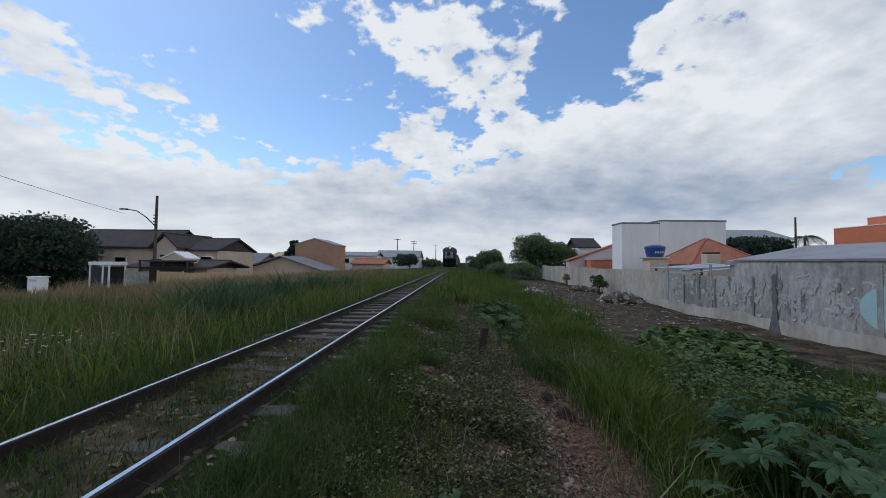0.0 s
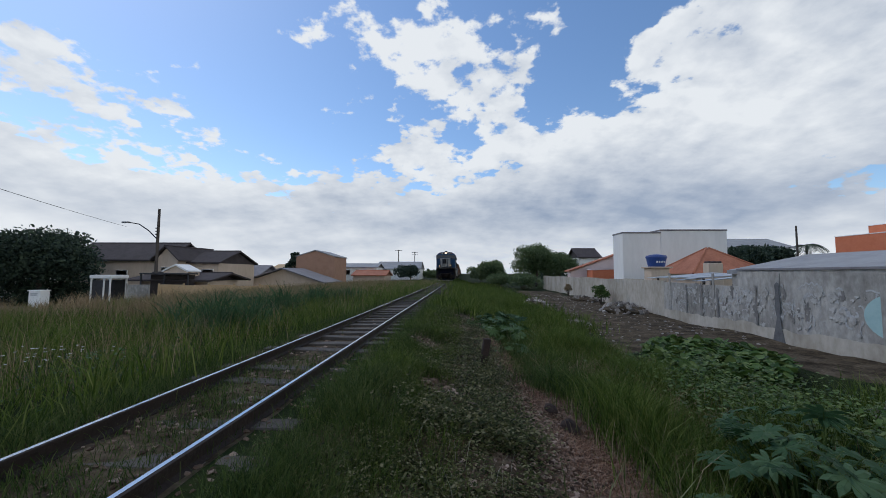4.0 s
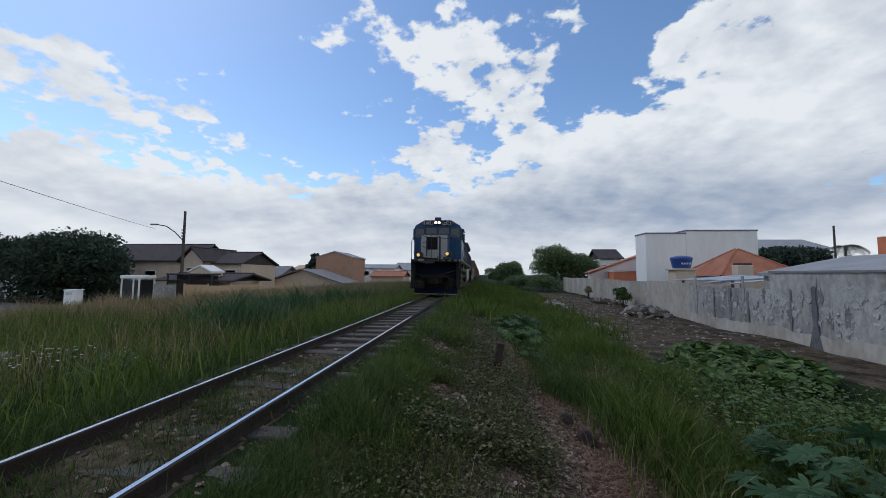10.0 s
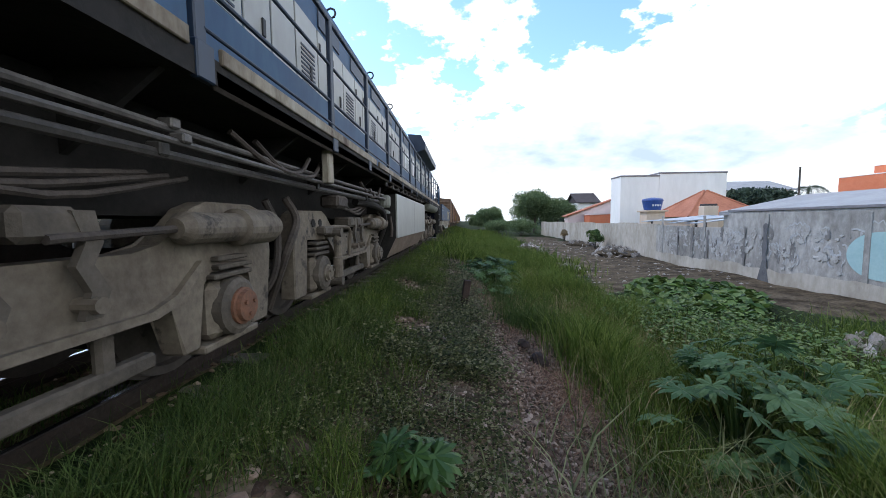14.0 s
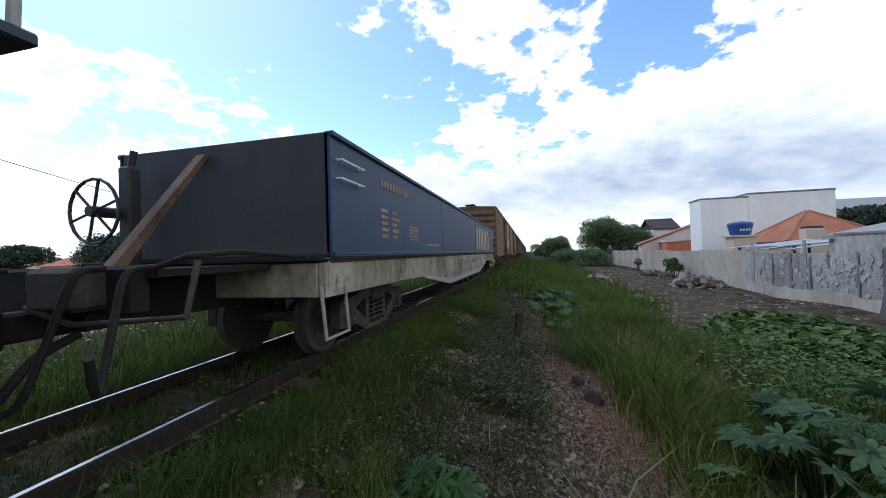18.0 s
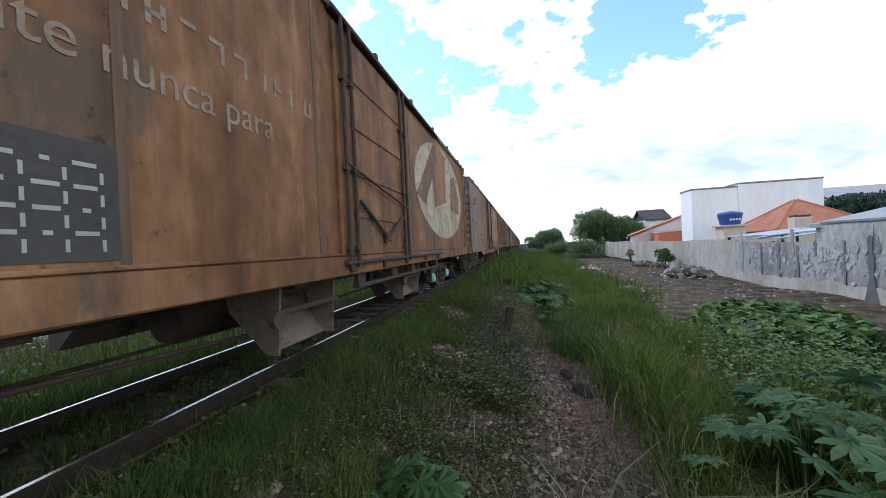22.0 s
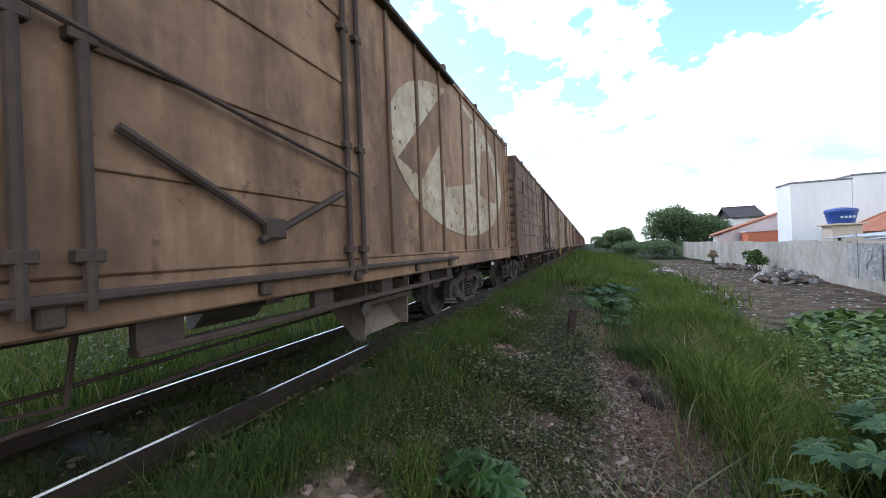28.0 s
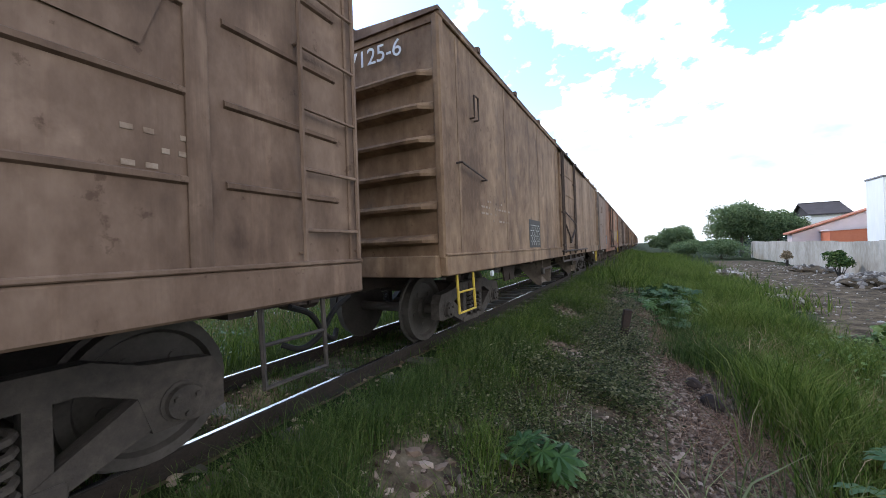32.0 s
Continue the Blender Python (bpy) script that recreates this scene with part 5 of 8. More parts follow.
def flat_wagon():
    L = 14.9
    ob = thing("flat_wagon", "blue high-sided wagon on a cream deep-bellied underframe", "freight wagon")
    for s in (-1, 1):
        bm = bmesh.new()
        wx = 1.37 if s > 0 else -0.95
        box(bm, wx, L / 2, 1.71, 0.06, L, 1.06, 0.008)
        wall = part("side_wall", bm, "wagon_blue", ob, "matt blue side wall")
        quick("top_rail", lambda b: box(b, wx + s * 0.018, L / 2, 2.235, 0.09, L, 0.05, 0.01), "wagon_blue", wall)
        quick("bottom_rail", lambda b: box(b, wx + s * 0.034, L / 2, 1.165, 0.06, L, 0.05, 0.01), "blue_dark", wall)
        for y in (4.2, 8.9, 10.9, 13.9):
            quick("weld_seam", lambda b: box(b, wx + s * 0.0315, y, 1.71, 0.005, 0.02, 1.0), "blue_dark", wall)
        bm = bmesh.new()
        prism(bm, [(-0.06, 1.10), (-0.06, 0.80), (2.1, 0.80), (3.0, 0.78), (5.0, 0.5), (9.9, 0.5), (11.9, 0.78), (12.8, 0.82), (14.95, 0.73), (15.85, 0.57), (15.85, 0.73), (15.0, 0.99), (14.9, 1.10)], "x", s * 1.33 - 0.03, s * 1.33 + 0.03)
        sill = part("side_sill", bm, "cream", ob, "rust-streaked cream side sill")
        quick("sill_flange", lambda b: prism(b, [(3.0, 0.80), (5.0, 0.60), (9.9, 0.60), (11.9, 0.80), (11.9, 0.76), (9.9, 0.49), (5.0, 0.49), (3.0, 0.76)], "x", s * 1.36 - 0.01, s * 1.36 + 0.01), "silver", sill, "paler bottom flange")
        # grime and the shadow along the sill's top share this dark band
        quick("sill_top", lambda b: box(b, s * 1.362, 7.45, 1.115, 0.02, 14.9, 0.04, 0.004), "rust_dark", sill, "dark top band of grime and painted shadow")
        for y in (0.0, 2.0, 3.9, 5.6, 7.4, 9.2, 11.0, 12.9, 14.9):
            quick("stiffener", lambda b: box(b, s * 1.365, y, 1.0, 0.012, 0.04, 0.22), "cream", sill)
        bm = bmesh.new()
        box(bm, s * 1.365, 6.6, 0.86, 0.008, 0.36, 0.26, 0.003)
        hatch = part("hatch", bm, "cream", ob, "square hatch cover in the sill")
        for z, w, h, y in ((0.99, 0.38, 0.012, 6.6), (0.73, 0.38, 0.012, 6.6), (0.86, 0.012, 0.26, 6.42), (0.86, 0.012, 0.26, 6.78), (0.88, 0.014, 0.2, 6.95), (0.88, 0.012, 0.1, 8.2), (0.93, 0.1, 0.012, 8.25)):
            quick("hatch_seam", lambda b: box(b, s * 1.369, y, z, 0.006, w, h), "rust_dark", hatch)
        for z in (0.68, 0.9):
            quick("weld_line", lambda b: box(b, s * 1.3615, 7.45, z, 0.005, 4.6, 0.008), "rust_dark", sill)
        quick("drain_hole", lambda b: lathe(b, [(s * 1.361, 0.07), (s * 1.366, 0.07)], (0, 8.5, 0.92), "x", 20), "black", ob, "round dark hole")
    for y in (0.03, L - 0.03):
        bm = bmesh.new()
        box(bm, 0.21, y, 1.71, 2.34, 0.06, 1.08, 0.008)
        part("end_wall", bm, "wagon_grey_end", ob, "dull grey end wall")
    d = -1
    for y, d in ((0, -1), (L, 1)):
        for x in (0.08,) if d < 0 else (0.08, 1.0):
            bm = bmesh.new()
            prism(bm, [(y, 2.15), (y + d * 0.05, 2.15), (y + d * 0.85, 1.13), (y + d * 0.75, 1.13)], "x", x - 0.05, x + 0.05)
            part("brace", bm, "rust_grey" if d < 0 else "blue_dark", ob, "slanting end brace")
        bm = bmesh.new()
        for z in (1.85, 2.02):
            pipe(bm, [(1.40, y - d * 0.1, z), (1.46, y - d * 0.1, z), (1.46, y - d * 0.55, z), (1.40, y - d * 0.55, z)], 0.011)
        part("grab_iron", bm, "plate_white", ob)
        bm = bmesh.new()
        pipe(bm, [(1.34, y - d * 0.3, 0.9), (1.38, y - d * 0.3, 0.45), (1.38, y + d * 0.1, 0.45), (1.34, y + d * 0.1, 0.9)], 0.018 if d < 0 else 0.013, 8)
        part("step", bm, "cream" if d < 0 else "yellow_old", ob, "dirty pale stirrup step" if d < 0 else "dirty yellow stirrup step")
    bm = bmesh.new()
    box(bm, 0, L / 2 + 0.55, 1.1, 2.62, L + 1.1, 0.06)
    box(bm, 0, L / 2, 0.86, 0.5, L + 2.2, 0.3)
    box(bm, -0.1, -0.6, 1.08, 1.9, 1.0, 0.05)
    for y in np.linspace(0.6, L + 0.9, 11):
        box(bm, 0, y, 0.96, 2.6, 0.14, 0.2)
    box(bm, 0, L + 1.05, 0.98, 2.3, 0.12, 0.2, 0.02)
    box(bm, 0, -1.12, 0.98, 1.5, 0.12, 0.3, 0.02)
    part("underframe", bm, "black", ob)
    quick("end_beam", lambda b: box(b, 0, -0.05, 0.95, 2.58, 0.06, 0.30, 0.01), "cream", ob, "grimy cream end beam")
    quick("end_angle", lambda b: box(b, 0, -0.07, 1.14, 2.66, 0.12, 0.05, 0.01), "black", ob)
    bm = bmesh.new()
    for k in range(20):
        a, b = k * 0.31416, (k + 1) * 0.31416
        rod(bm, (-0.70 + 0.29 * math.cos(a), -0.42, 1.62 + 0.29 * math.sin(a)), (-0.70 + 0.29 * math.cos(b), -0.42, 1.62 + 0.29 * math.sin(b)), 0.014, 6)
    for k in range(6):
        a = k * 1.0472 + 0.3
        rod(bm, (-0.70, -0.42, 1.62), (-0.70 + 0.29 * math.cos(a), -0.42, 1.62 + 0.29 * math.sin(a)), 0.012, 6)
    rod(bm, (-0.70, -0.46, 1.62), (-0.70, -0.2, 1.62), 0.05)
    box(bm, -0.58, -0.2, 1.58, 0.14, 0.12, 0.95, 0.02)
    rod(bm, (-0.66, -0.2, 1.7), (-0.52, -0.2, 2.2), 0.03)
    part("brake_wheel", bm, "dark_metal", ob, "large spoked brake wheel on a stand")
    for k, (x, y, dx, dz) in enumerate(((0.9, -1.22, 0.1, 0.55), (0.55, -1.24, -0.12, 0.7), (-0.3, -1.24, 0.14, 0.6))):
        quick("air_hose", lambda b: pipe(b, [(x, y + 0.05, 1.12), (x, y - 0.1, 1.08), (x + dx * 0.4, y - 0.2, 1.08 - dz * 0.5), (x + dx, y - 0.3, 1.1 - dz), (x + dx * 2.5, y - 0.42, 1.12 - dz), (x + dx * 3.4, y - 0.5, 1.3 - dz)], 0.02, 8, True), "black", ob, "hanging rubber hose")
    quick("draw_box", lambda b: box(b, 0.35, -1.25, 1.0, 0.4, 0.2, 0.26, 0.03), "grime", ob)
    quick("cut_lever", lambda b: pipe(b, [(1.3, -1.24, 1.15), (1.28, -1.3, 0.85), (0.5, -1.32, 0.8), (0.15, -1.34, 0.9)], 0.018), "grime", ob)
    quick("deck_rail", lambda b: pipe(b, [(1.25, -0.2, 1.16), (1.25, -0.9, 1.2), (1.15, -1.15, 1.18), (0.9, -1.2, 1.1)], 0.018, 8), "black", ob)
    freight_bogie(ob, 2.0)
    freight_bogie(ob, 12.9)
    coupler(ob, -1.3, False, "black")
    coupler(ob, L + 1.2, True, "black")
    # plain painted blocks in place of the owner's name, and a ring of three blades
    for y0, w, z0, z1 in PAINT_BLOCKS:
        quick("painted_block", lambda b: box(b, 1.4035, y0 + w / 2, (z0 + z1) / 2, 0.005, w, z1 - z0), "letter", ob, "plain cream painted block")
    for a0 in (200, 80, 320):
        bm = bmesh.new()
        way = [(k / 17, math.radians(a0 - 152 * k / 17)) for k in range(18)]
        out = [(12.48 + (0.42 - 0.10 * u ** 2) * math.cos(a), 1.64 + (0.42 - 0.10 * u ** 2) * math.sin(a)) for u, a in way]
        inn = [(12.48 + (0.40 - 0.19 * u ** 0.8) * math.cos(a), 1.64 + (0.40 - 0.19 * u ** 0.8) * math.sin(a)) for u, a in way[::-1]]
        prism(bm, out + inn, "x", 1.401, 1.406)
        part("painted_ring", bm, "letter", ob, "cream painted ring blade")
    lettering("DIAMETRO DO CILINDRO 203 mm", 0.062, pose(1.402, 3.47, 1.3, 90, 0, 90), "silver", ob)
    random.seed(8)
    bm = bmesh.new()
    rows = [(1.12 + 0.095 * k, 2.0, 0.065, 0.09) for k in range(10)]
    for k in range(5):
        rows += [(1.1, 1.68 - 0.075 * k, 0.22, 0.04), (1.45, 1.68 - 0.075 * k, random.uniform(0.16, 0.26), 0.04)]
    rows += [(2.12, 1.55 - 0.045 * k, 0.42, 0.022) for k in range(5)]
    bars(bm, rows, 1.4025)
    part("stencil_mark", bm, "letter_faint", ob, "small faded stencilled markings")
    return ob


PAINT_BLOCKS = [(9.15, 0.21, 1.25, 2.0), (9.77, 0.2, 1.27, 2.0), (10.22, 0.22, 1.25, 2.0), (10.67, 0.2, 1.25, 2.0), (11.14, 0.2, 1.25, 2.0), (11.62, 0.22, 1.25, 2.0)]
FLAT = flat_wagon()


def loco_bogie(parent, y):
    """Two-axle motor bogie: a deep cast frame that swoops down between its axles."""
    b = new("bogie")
    b.parent = parent
    b.matrix_basis = pose(0, y, 0)
    tagged(b, "khaki cast motor bogie with swooping side frames")
    h = 1.36
    for s in (-1, 1):
        bm = bmesh.new()
        out = [(-1.97, 1.08), (-1.90, 1.19), (-1.80, 1.225), (-1.18, 1.235), (-1.08, 1.20), (-0.98, 1.11), (-0.86, 1.00), (-0.74, 0.955), (-0.62, 0.945), (0.60, 0.945), (0.78, 0.97), (0.92, 1.07), (1.04, 1.19), (1.20, 1.245), (1.70, 1.245), (1.86, 1.20), (1.95, 1.08),
               (1.97, 0.86), (1.88, 0.28), (1.66, 0.28), (1.64, 0.70), (1.56, 0.78), (1.18, 0.78), (1.10, 0.70), (1.06, 0.28), (0.92, 0.28), (0.84, 0.62), (0.70, 0.58), (0.40, 0.575), (-0.56, 0.575), (-0.72, 0.60), (-0.86, 0.68), (-0.97, 0.80), (-1.10, 0.90), (-1.66, 0.92), (-1.70, 0.30), (-1.97, 0.30)]
        prism(bm, out, "x", s * 0.97 - 0.08, s * 0.97 + 0.08)
        bmesh.ops.bevel(bm, geom=[e for e in bm.edges], offset=0.014, segments=1, affect="EDGES")
        frame_ = part("side_frame", bm, "bogie_grey", b, "dusty khaki side frame casting")
        o = s * 1.052
        # raised lip along the lower edge, bolted cover, lightening holes
        quick("frame_lip", lambda q: prism(q, [(-1.10, 0.94), (-0.97, 0.85), (-0.86, 0.73), (-0.72, 0.645), (-0.56, 0.62), (0.66, 0.62), (0.84, 0.68), (1.06, 0.86), (1.10, 0.83), (0.86, 0.62), (0.70, 0.575), (-0.56, 0.57), (-0.74, 0.595), (-0.88, 0.68), (-1.0, 0.80), (-1.13, 0.90)], "x", o - 0.02, o + 0.035), "bogie_grey", frame_)
        cover = quick("cover_plate", lambda q: box(q, o + s * 0.008, -0.50, 0.78, 0.03, 0.34, 0.29, 0.006), "bogie_grey", frame_)
        for dy, dz in ((-0.13, 0.11), (0.13, 0.11), (-0.13, -0.11), (0.13, -0.11)):
            quick("bolt", lambda q: rod(q, (o, -0.50 + dy, 0.78 + dz), (o + s * 0.034, -0.50 + dy, 0.78 + dz), 0.013, 6), "grime", cover)
        for dy, dz, r in ((-1.47, 1.09, 0.048), (-1.27, 1.09, 0.048), (-0.84, 0.83, 0.05)):
            quick("core_hole", lambda q: lathe(q, [(s * 1.046, r), (s * 1.056, r)], (0, dy, dz), "x", 14), "black", frame_, "dark round hole in the casting")
        for k in (-1, 1):
            box_ = quick("axle_box", lambda q: box(q, s * 0.99, k * h, 0.50, 0.2, 0.46, 0.40, 0.05), "bogie_grey", b, "dusty axle box")
            quick("box_ring", lambda q: lathe(q, [(s * 0.0, 0.21), (s * 0.07, 0.205), (s * 0.09, 0.17)], (s * 1.06, k * h, 0.50), "x", 20), "bogie_dark", box_)
            bm = bmesh.new()
            axle_cap(bm, s * 1.12, k * h, 0.50, 0.13 if k > 0 else 0.10)
            part("axle_cap", bm, "cap_orange" if k > 0 and y < 6 else "bogie_grey", box_, "orange-rusted axle cap" if k > 0 and y < 6 else "")
            for j in range(3):
                quick("rubber_pad", lambda q: box(q, s * 1.0, k * h + 0.03 * (j % 2), 0.735 + 0.06 * j, 0.22, 0.44 - 0.05 * j, 0.035, 0.008), "bogie_dark", box_, "flat spring pad")
            quick("horn_keep", lambda q: box(q, s * 1.0, k * h, 0.265, 0.17, 0.62, 0.05, 0.01), "bogie_grey", b)
        # damper on the leading axle
        damper = quick("damper", lambda q: lathe(q, [(0.40, 0.05), (0.42, 0.062), (0.66, 0.062), (0.67, 0.048), (0.94, 0.048)], (s * 1.20, -1.10, 0), "z", 14), "bogie_grey", b, "upright damper")
        for z in (0.37, 0.97):
            quick("damper_eye", lambda q: lathe(q, [(s * 0.0, 0.06), (s * 0.22, 0.06)], (s * 1.04, -1.10, z), "x", 12), "bogie_dark", damper)
        quick("damper_bracket", lambda q: box(q, s * 1.10, -1.22, 1.0, 0.12, 0.34, 0.1, 0.02), "bogie_dark", b)
        # brake cylinder and its levers
        cyl = quick("brake_cylinder", lambda q: lathe(q, [(0.80, 0.06), (0.86, 0.10), (1.34, 0.10), (1.36, 0.135), (1.76, 0.135), (1.80, 0.10), (1.86, 0.10), (1.88, 0.06)], (s * 1.13, 0, 1.07), "y", 18), "bogie_grey", b, "brake cylinder on the frame")
        quick("push_rod", lambda q: rod(q, (s * 1.13, 0.15, 1.04), (s * 1.13, 0.84, 1.07), 0.022), "grime", cyl)
        for dy in (-0.08, 0.30):
            lever = quick("brake_lever", lambda q: prism(q, [(dy - 0.05, 1.16), (dy + 0.05, 1.16), (dy + 0.08, 1.02), (dy + 0.03, 0.92), (dy + 0.10, 0.80), (dy + 0.05, 0.68), (dy - 0.03, 0.68), (dy + 0.01, 0.80), (dy - 0.05, 0.92), (dy, 1.02)], "x", s * 1.115 - 0.02, s * 1.115 + 0.02), "bogie_dark", b, "bent brake lever")
            quick("lever_pin", lambda q: rod(q, (s * 1.04, dy + 0.02, 0.74), (s * 1.17, dy + 0.02, 0.74), 0.038, 10), "bogie_grey", lever)
            quick("slack_adjuster", lambda q: box(q, s * 1.0, dy - 0.12, 1.10, 0.26, 0.26, 0.15, 0.03), "bogie_dark", b)
        quick("hand_loop", lambda q: pipe(q, [(s * 1.08, -0.27, 0.60), (s * 1.10, -0.25, 0.90), (s * 1.10, -0.30, 1.0), (s * 1.08, -0.42, 1.03), (s * 1.0, -0.86, 1.04)], 0.024, 8, True), "bogie_grey", b)
        quick("brake_beam", lambda q: box(q, s * 0.98, -0.1, 0.33, 0.08, 1.7, 0.09, 0.015), "bogie_dark", b)
        quick("beam_hanger", lambda q: box(q, s * 0.98, 0.48, 0.44, 0.06, 0.1, 0.3, 0.02), "bogie_dark", b)
        quick("sand_pipe", lambda q: pipe(q, [(s * 1.0, 2.0, 1.30), (s * 1.04, 2.12, 1.05), (s * 1.0, 2.10, 0.6), (s * 0.75, 1.98, 0.22)], 0.034, 8, True), "grime", b)
        quick("sand_pipe", lambda q: pipe(q, [(s * 1.02, -2.06, 1.34), (s * 1.10, -2.0, 1.12), (s * 1.06, -2.16, 0.8), (s * 0.8, -2.05, 0.24)], 0.04, 8, True), "grime", b)
        for k in range(3):
            quick("air_line", lambda q: pipe(q, [(s * (1.0 + 0.03 * k), -0.9 + 0.25 * k, 1.36), (s * 1.08, -0.2 + 0.2 * k, 1.28 - 0.03 * k), (s * 1.02, 0.75 + 0.15 * k, 1.38)], 0.018, 6, True), "grime", b)
    bm = bmesh.new()
    box(bm, 0, 0, 0.72, 1.8, 0.6, 0.3, 0.04)
    part("transom", bm, "black", b)
    for k in (-1, 1):
        quick("traction_motor", lambda q: box(q, 0, k * (h - 0.1), 0.55, 0.8, 0.7, 0.5, 0.06), "black", b)
        quick("end_transom", lambda q: box(q, 0, k * (h + 0.35), 0.8, 1.8, 0.1, 0.2, 0.02), "black", b)
        w = new("wheelset", BIG_WHEEL)
        w.parent = b
        w.matrix_basis = pose(0, k * h, 0.48)
        WHEELS.append((w, (0, k * h, 0.48), 0.48))


def locomotive():
    L = 25.4
    ob = thing("locomotive", "dark blue and silver diesel locomotive with lit headlamps", "locomotive")
    # deck with a chamfered nose, its cream edge, and the frame below
    outline = [(-1.0, 0.38), (1.0, 0.38), (1.3, 0.55), (1.4, 0.8), (1.4, L - 0.6), (0.9, L), (-0.9, L), (-1.4, L - 0.6), (-1.4, 0.8), (-1.3, 0.55)]
    bm = bmesh.new()
    prism(bm, outline, "z", 1.86, 2.0)
    part("deck", bm, "black", ob)
    bm = bmesh.new()
    for a, b in (((-0.98, 0.375), (1.0, 0.375)), ((1.02, 0.375), (1.31, 0.545)), ((1.31, 0.56), (1.405, 0.8)), ((-1.02, 0.375), (-1.4, 0.8))):
        va, vb = Vector((*a, 1.97)), Vector((*b, 1.97))
        n = 6 if a[0] * b[0] < 0 else 1
        for k in range(n):
            p, q = va.lerp(vb, (k + 0.15) / n), va.lerp(vb, (k + 0.72) / n)
            d = q - p
            box(bm, *((p + q) / 2), 0.02, d.length, 0.1, 0.004, Vector((0, 1, 0)).rotation_difference(d).to_matrix())
    for s in (-1, 1):
        for y0, y1 in ((0.9, 4.6), (4.85, 8.6), (8.8, 16.4), (16.6, L - 0.7)):
            box(bm, s * 1.405, (y0 + y1) / 2, 2.03, 0.03, y1 - y0, 0.09, 0.006)
    part("deck_edge", bm, "cream", ob, "chipped cream edging along the deck")
    for s in (-1, 1):
        quick("deck_fascia", lambda q: box(q, s * 1.375, 11.6, 1.90, 0.05, 13.6, 0.12, 0.02), "grime", ob, "rolled dark edge under the deck")
    quick("frame_beam", lambda q: box(q, 0, L / 2, 1.5, 1.5, L - 2.6, 0.7), "black", ob)
    for y in np.linspace(1.6, L - 1.6, 16):
        quick("outrigger", lambda q: prism(q, [(-1.3, 1.86), (1.3, 1.86), (0.75, 1.45), (-0.75, 1.45)], "y", y - 0.02, y + 0.02), "black", ob)
    for s in (-1, 1):
        for z, r, x in ((1.62, 0.022, 1.20), (1.54, 0.020, 1.26), (1.49, 0.030, 1.13)):
            for y0, y1 in ((1.9, 10.1), (16.1, 18.4)):
                quick("air_pipe", lambda q: pipe(q, [(s * x, y0, z), (s * x, (y0 + y1) / 2, z - 0.02), (s * x, y1, z)], r, 8), "pipe_grey", ob, "long dusty air pipe")
                for y in np.arange(y0 + 0.7, y1, 2.1):
                    quick("pipe_clamp", lambda q: box(q, s * x, y, z + 0.01, 0.09, 0.07, 2.6 * r, 0.01), "pipe_grey", ob)
        # cable slung in shallow swags under the fascia
        quick("slung_cable", lambda q: pipe(q, [(s * 1.34, 9.6 + 0.16 * k, 1.815 - 0.045 * abs(math.sin(k * math.pi / 4))) for k in range(41)], 0.013), "grime", ob)
        for k in range(11):
            quick("cable_clip", lambda q: box(q, s * 1.345, 9.6 + 0.64 * k, 1.815, 0.05, 0.045, 0.12, 0.01), "pipe_grey", ob)
        for k, y in enumerate((6.0, 6.3, 9.2)):
            quick("flexible_hose", lambda q: pipe(q, [(s * 1.18, y - 0.75, 1.72), (s * 1.24, y - 0.45, 1.58 - 0.03 * (k % 3)), (s * 1.27, y - 0.1, 1.53), (s * 1.25, y + 0.2, 1.58), (s * 1.2, y + 0.5, 1.74)], 0.022, 7, True), "grime", ob, "sagging rubber hose")
        quick("junction_box", lambda q: box(q, s * 1.30, 6.75, 1.70, 0.08, 0.16, 0.36, 0.012), "cream", ob, "pale box under the deck")
        quick("valve_block", lambda q: box(q, s * 1.1, 7.5, 1.36, 0.24, 0.4, 0.16, 0.03), "grime", ob)
        quick("valve_block", lambda q: box(q, s * 1.1, 3.4, 1.36, 0.24, 0.5, 0.14, 0.03), "grime", ob)
    # pilot, plough, coupler pocket and hoses
    for y, d in ((1.2, -1), (L - 1.0, 1)):
        bm = bmesh.new()
        box(bm, 0, y - d * 0.12, 1.1, 2.66, 0.24, 1.45, 0.02)
        part("pilot", bm, "pilot", ob, "dark blue pilot sheet")
        quick("buffer_beam", lambda b: box(b, 0, y + d * 0.05, 0.72, 2.5, 0.2, 0.5, 0.03), "black", ob)
        bm = bmesh.new()
        prism(bm, [(y + d * 0.02, 0.62), (y + d * 0.3, 0.12), (y + d * 0.34, 0.12), (y + d * 0.06, 0.64)], "x", -1.2, 1.2)
        plough = part("plough", bm, "pilot", ob)
        quick("plough_edge", lambda b: box(b, 0, y + d * 0.325, 0.105, 2.4, 0.03, 0.02), "plate_white", plough, "white plough edge")
        bm = bmesh.new()
        box(bm, 0, y + d * 0.35, 0.86, 0.9, 0.9, 0.34, 0.04)
        prism(bm, [(y + d * 0.0, 1.18), (y + d * 0.9, 1.06), (y + d * 0.9, 1.02), (y + d * 0.0, 1.1)], "x", -0.75, 0.75)
        box(bm, 0, y + d * 0.95, 0.80, 0.34, 0.5, 0.34, 0.05)
        box(bm, 0.14, y + d * 1.2, 0.8, 0.16, 0.24, 0.3, 0.04)
        box(bm, -0.8 * -d, y + d * 0.75, 0.62, 0.5, 0.5, 0.42, 0.05)
        part("coupler", bm, "flap", ob, "heavy rusty coupler under its flap")
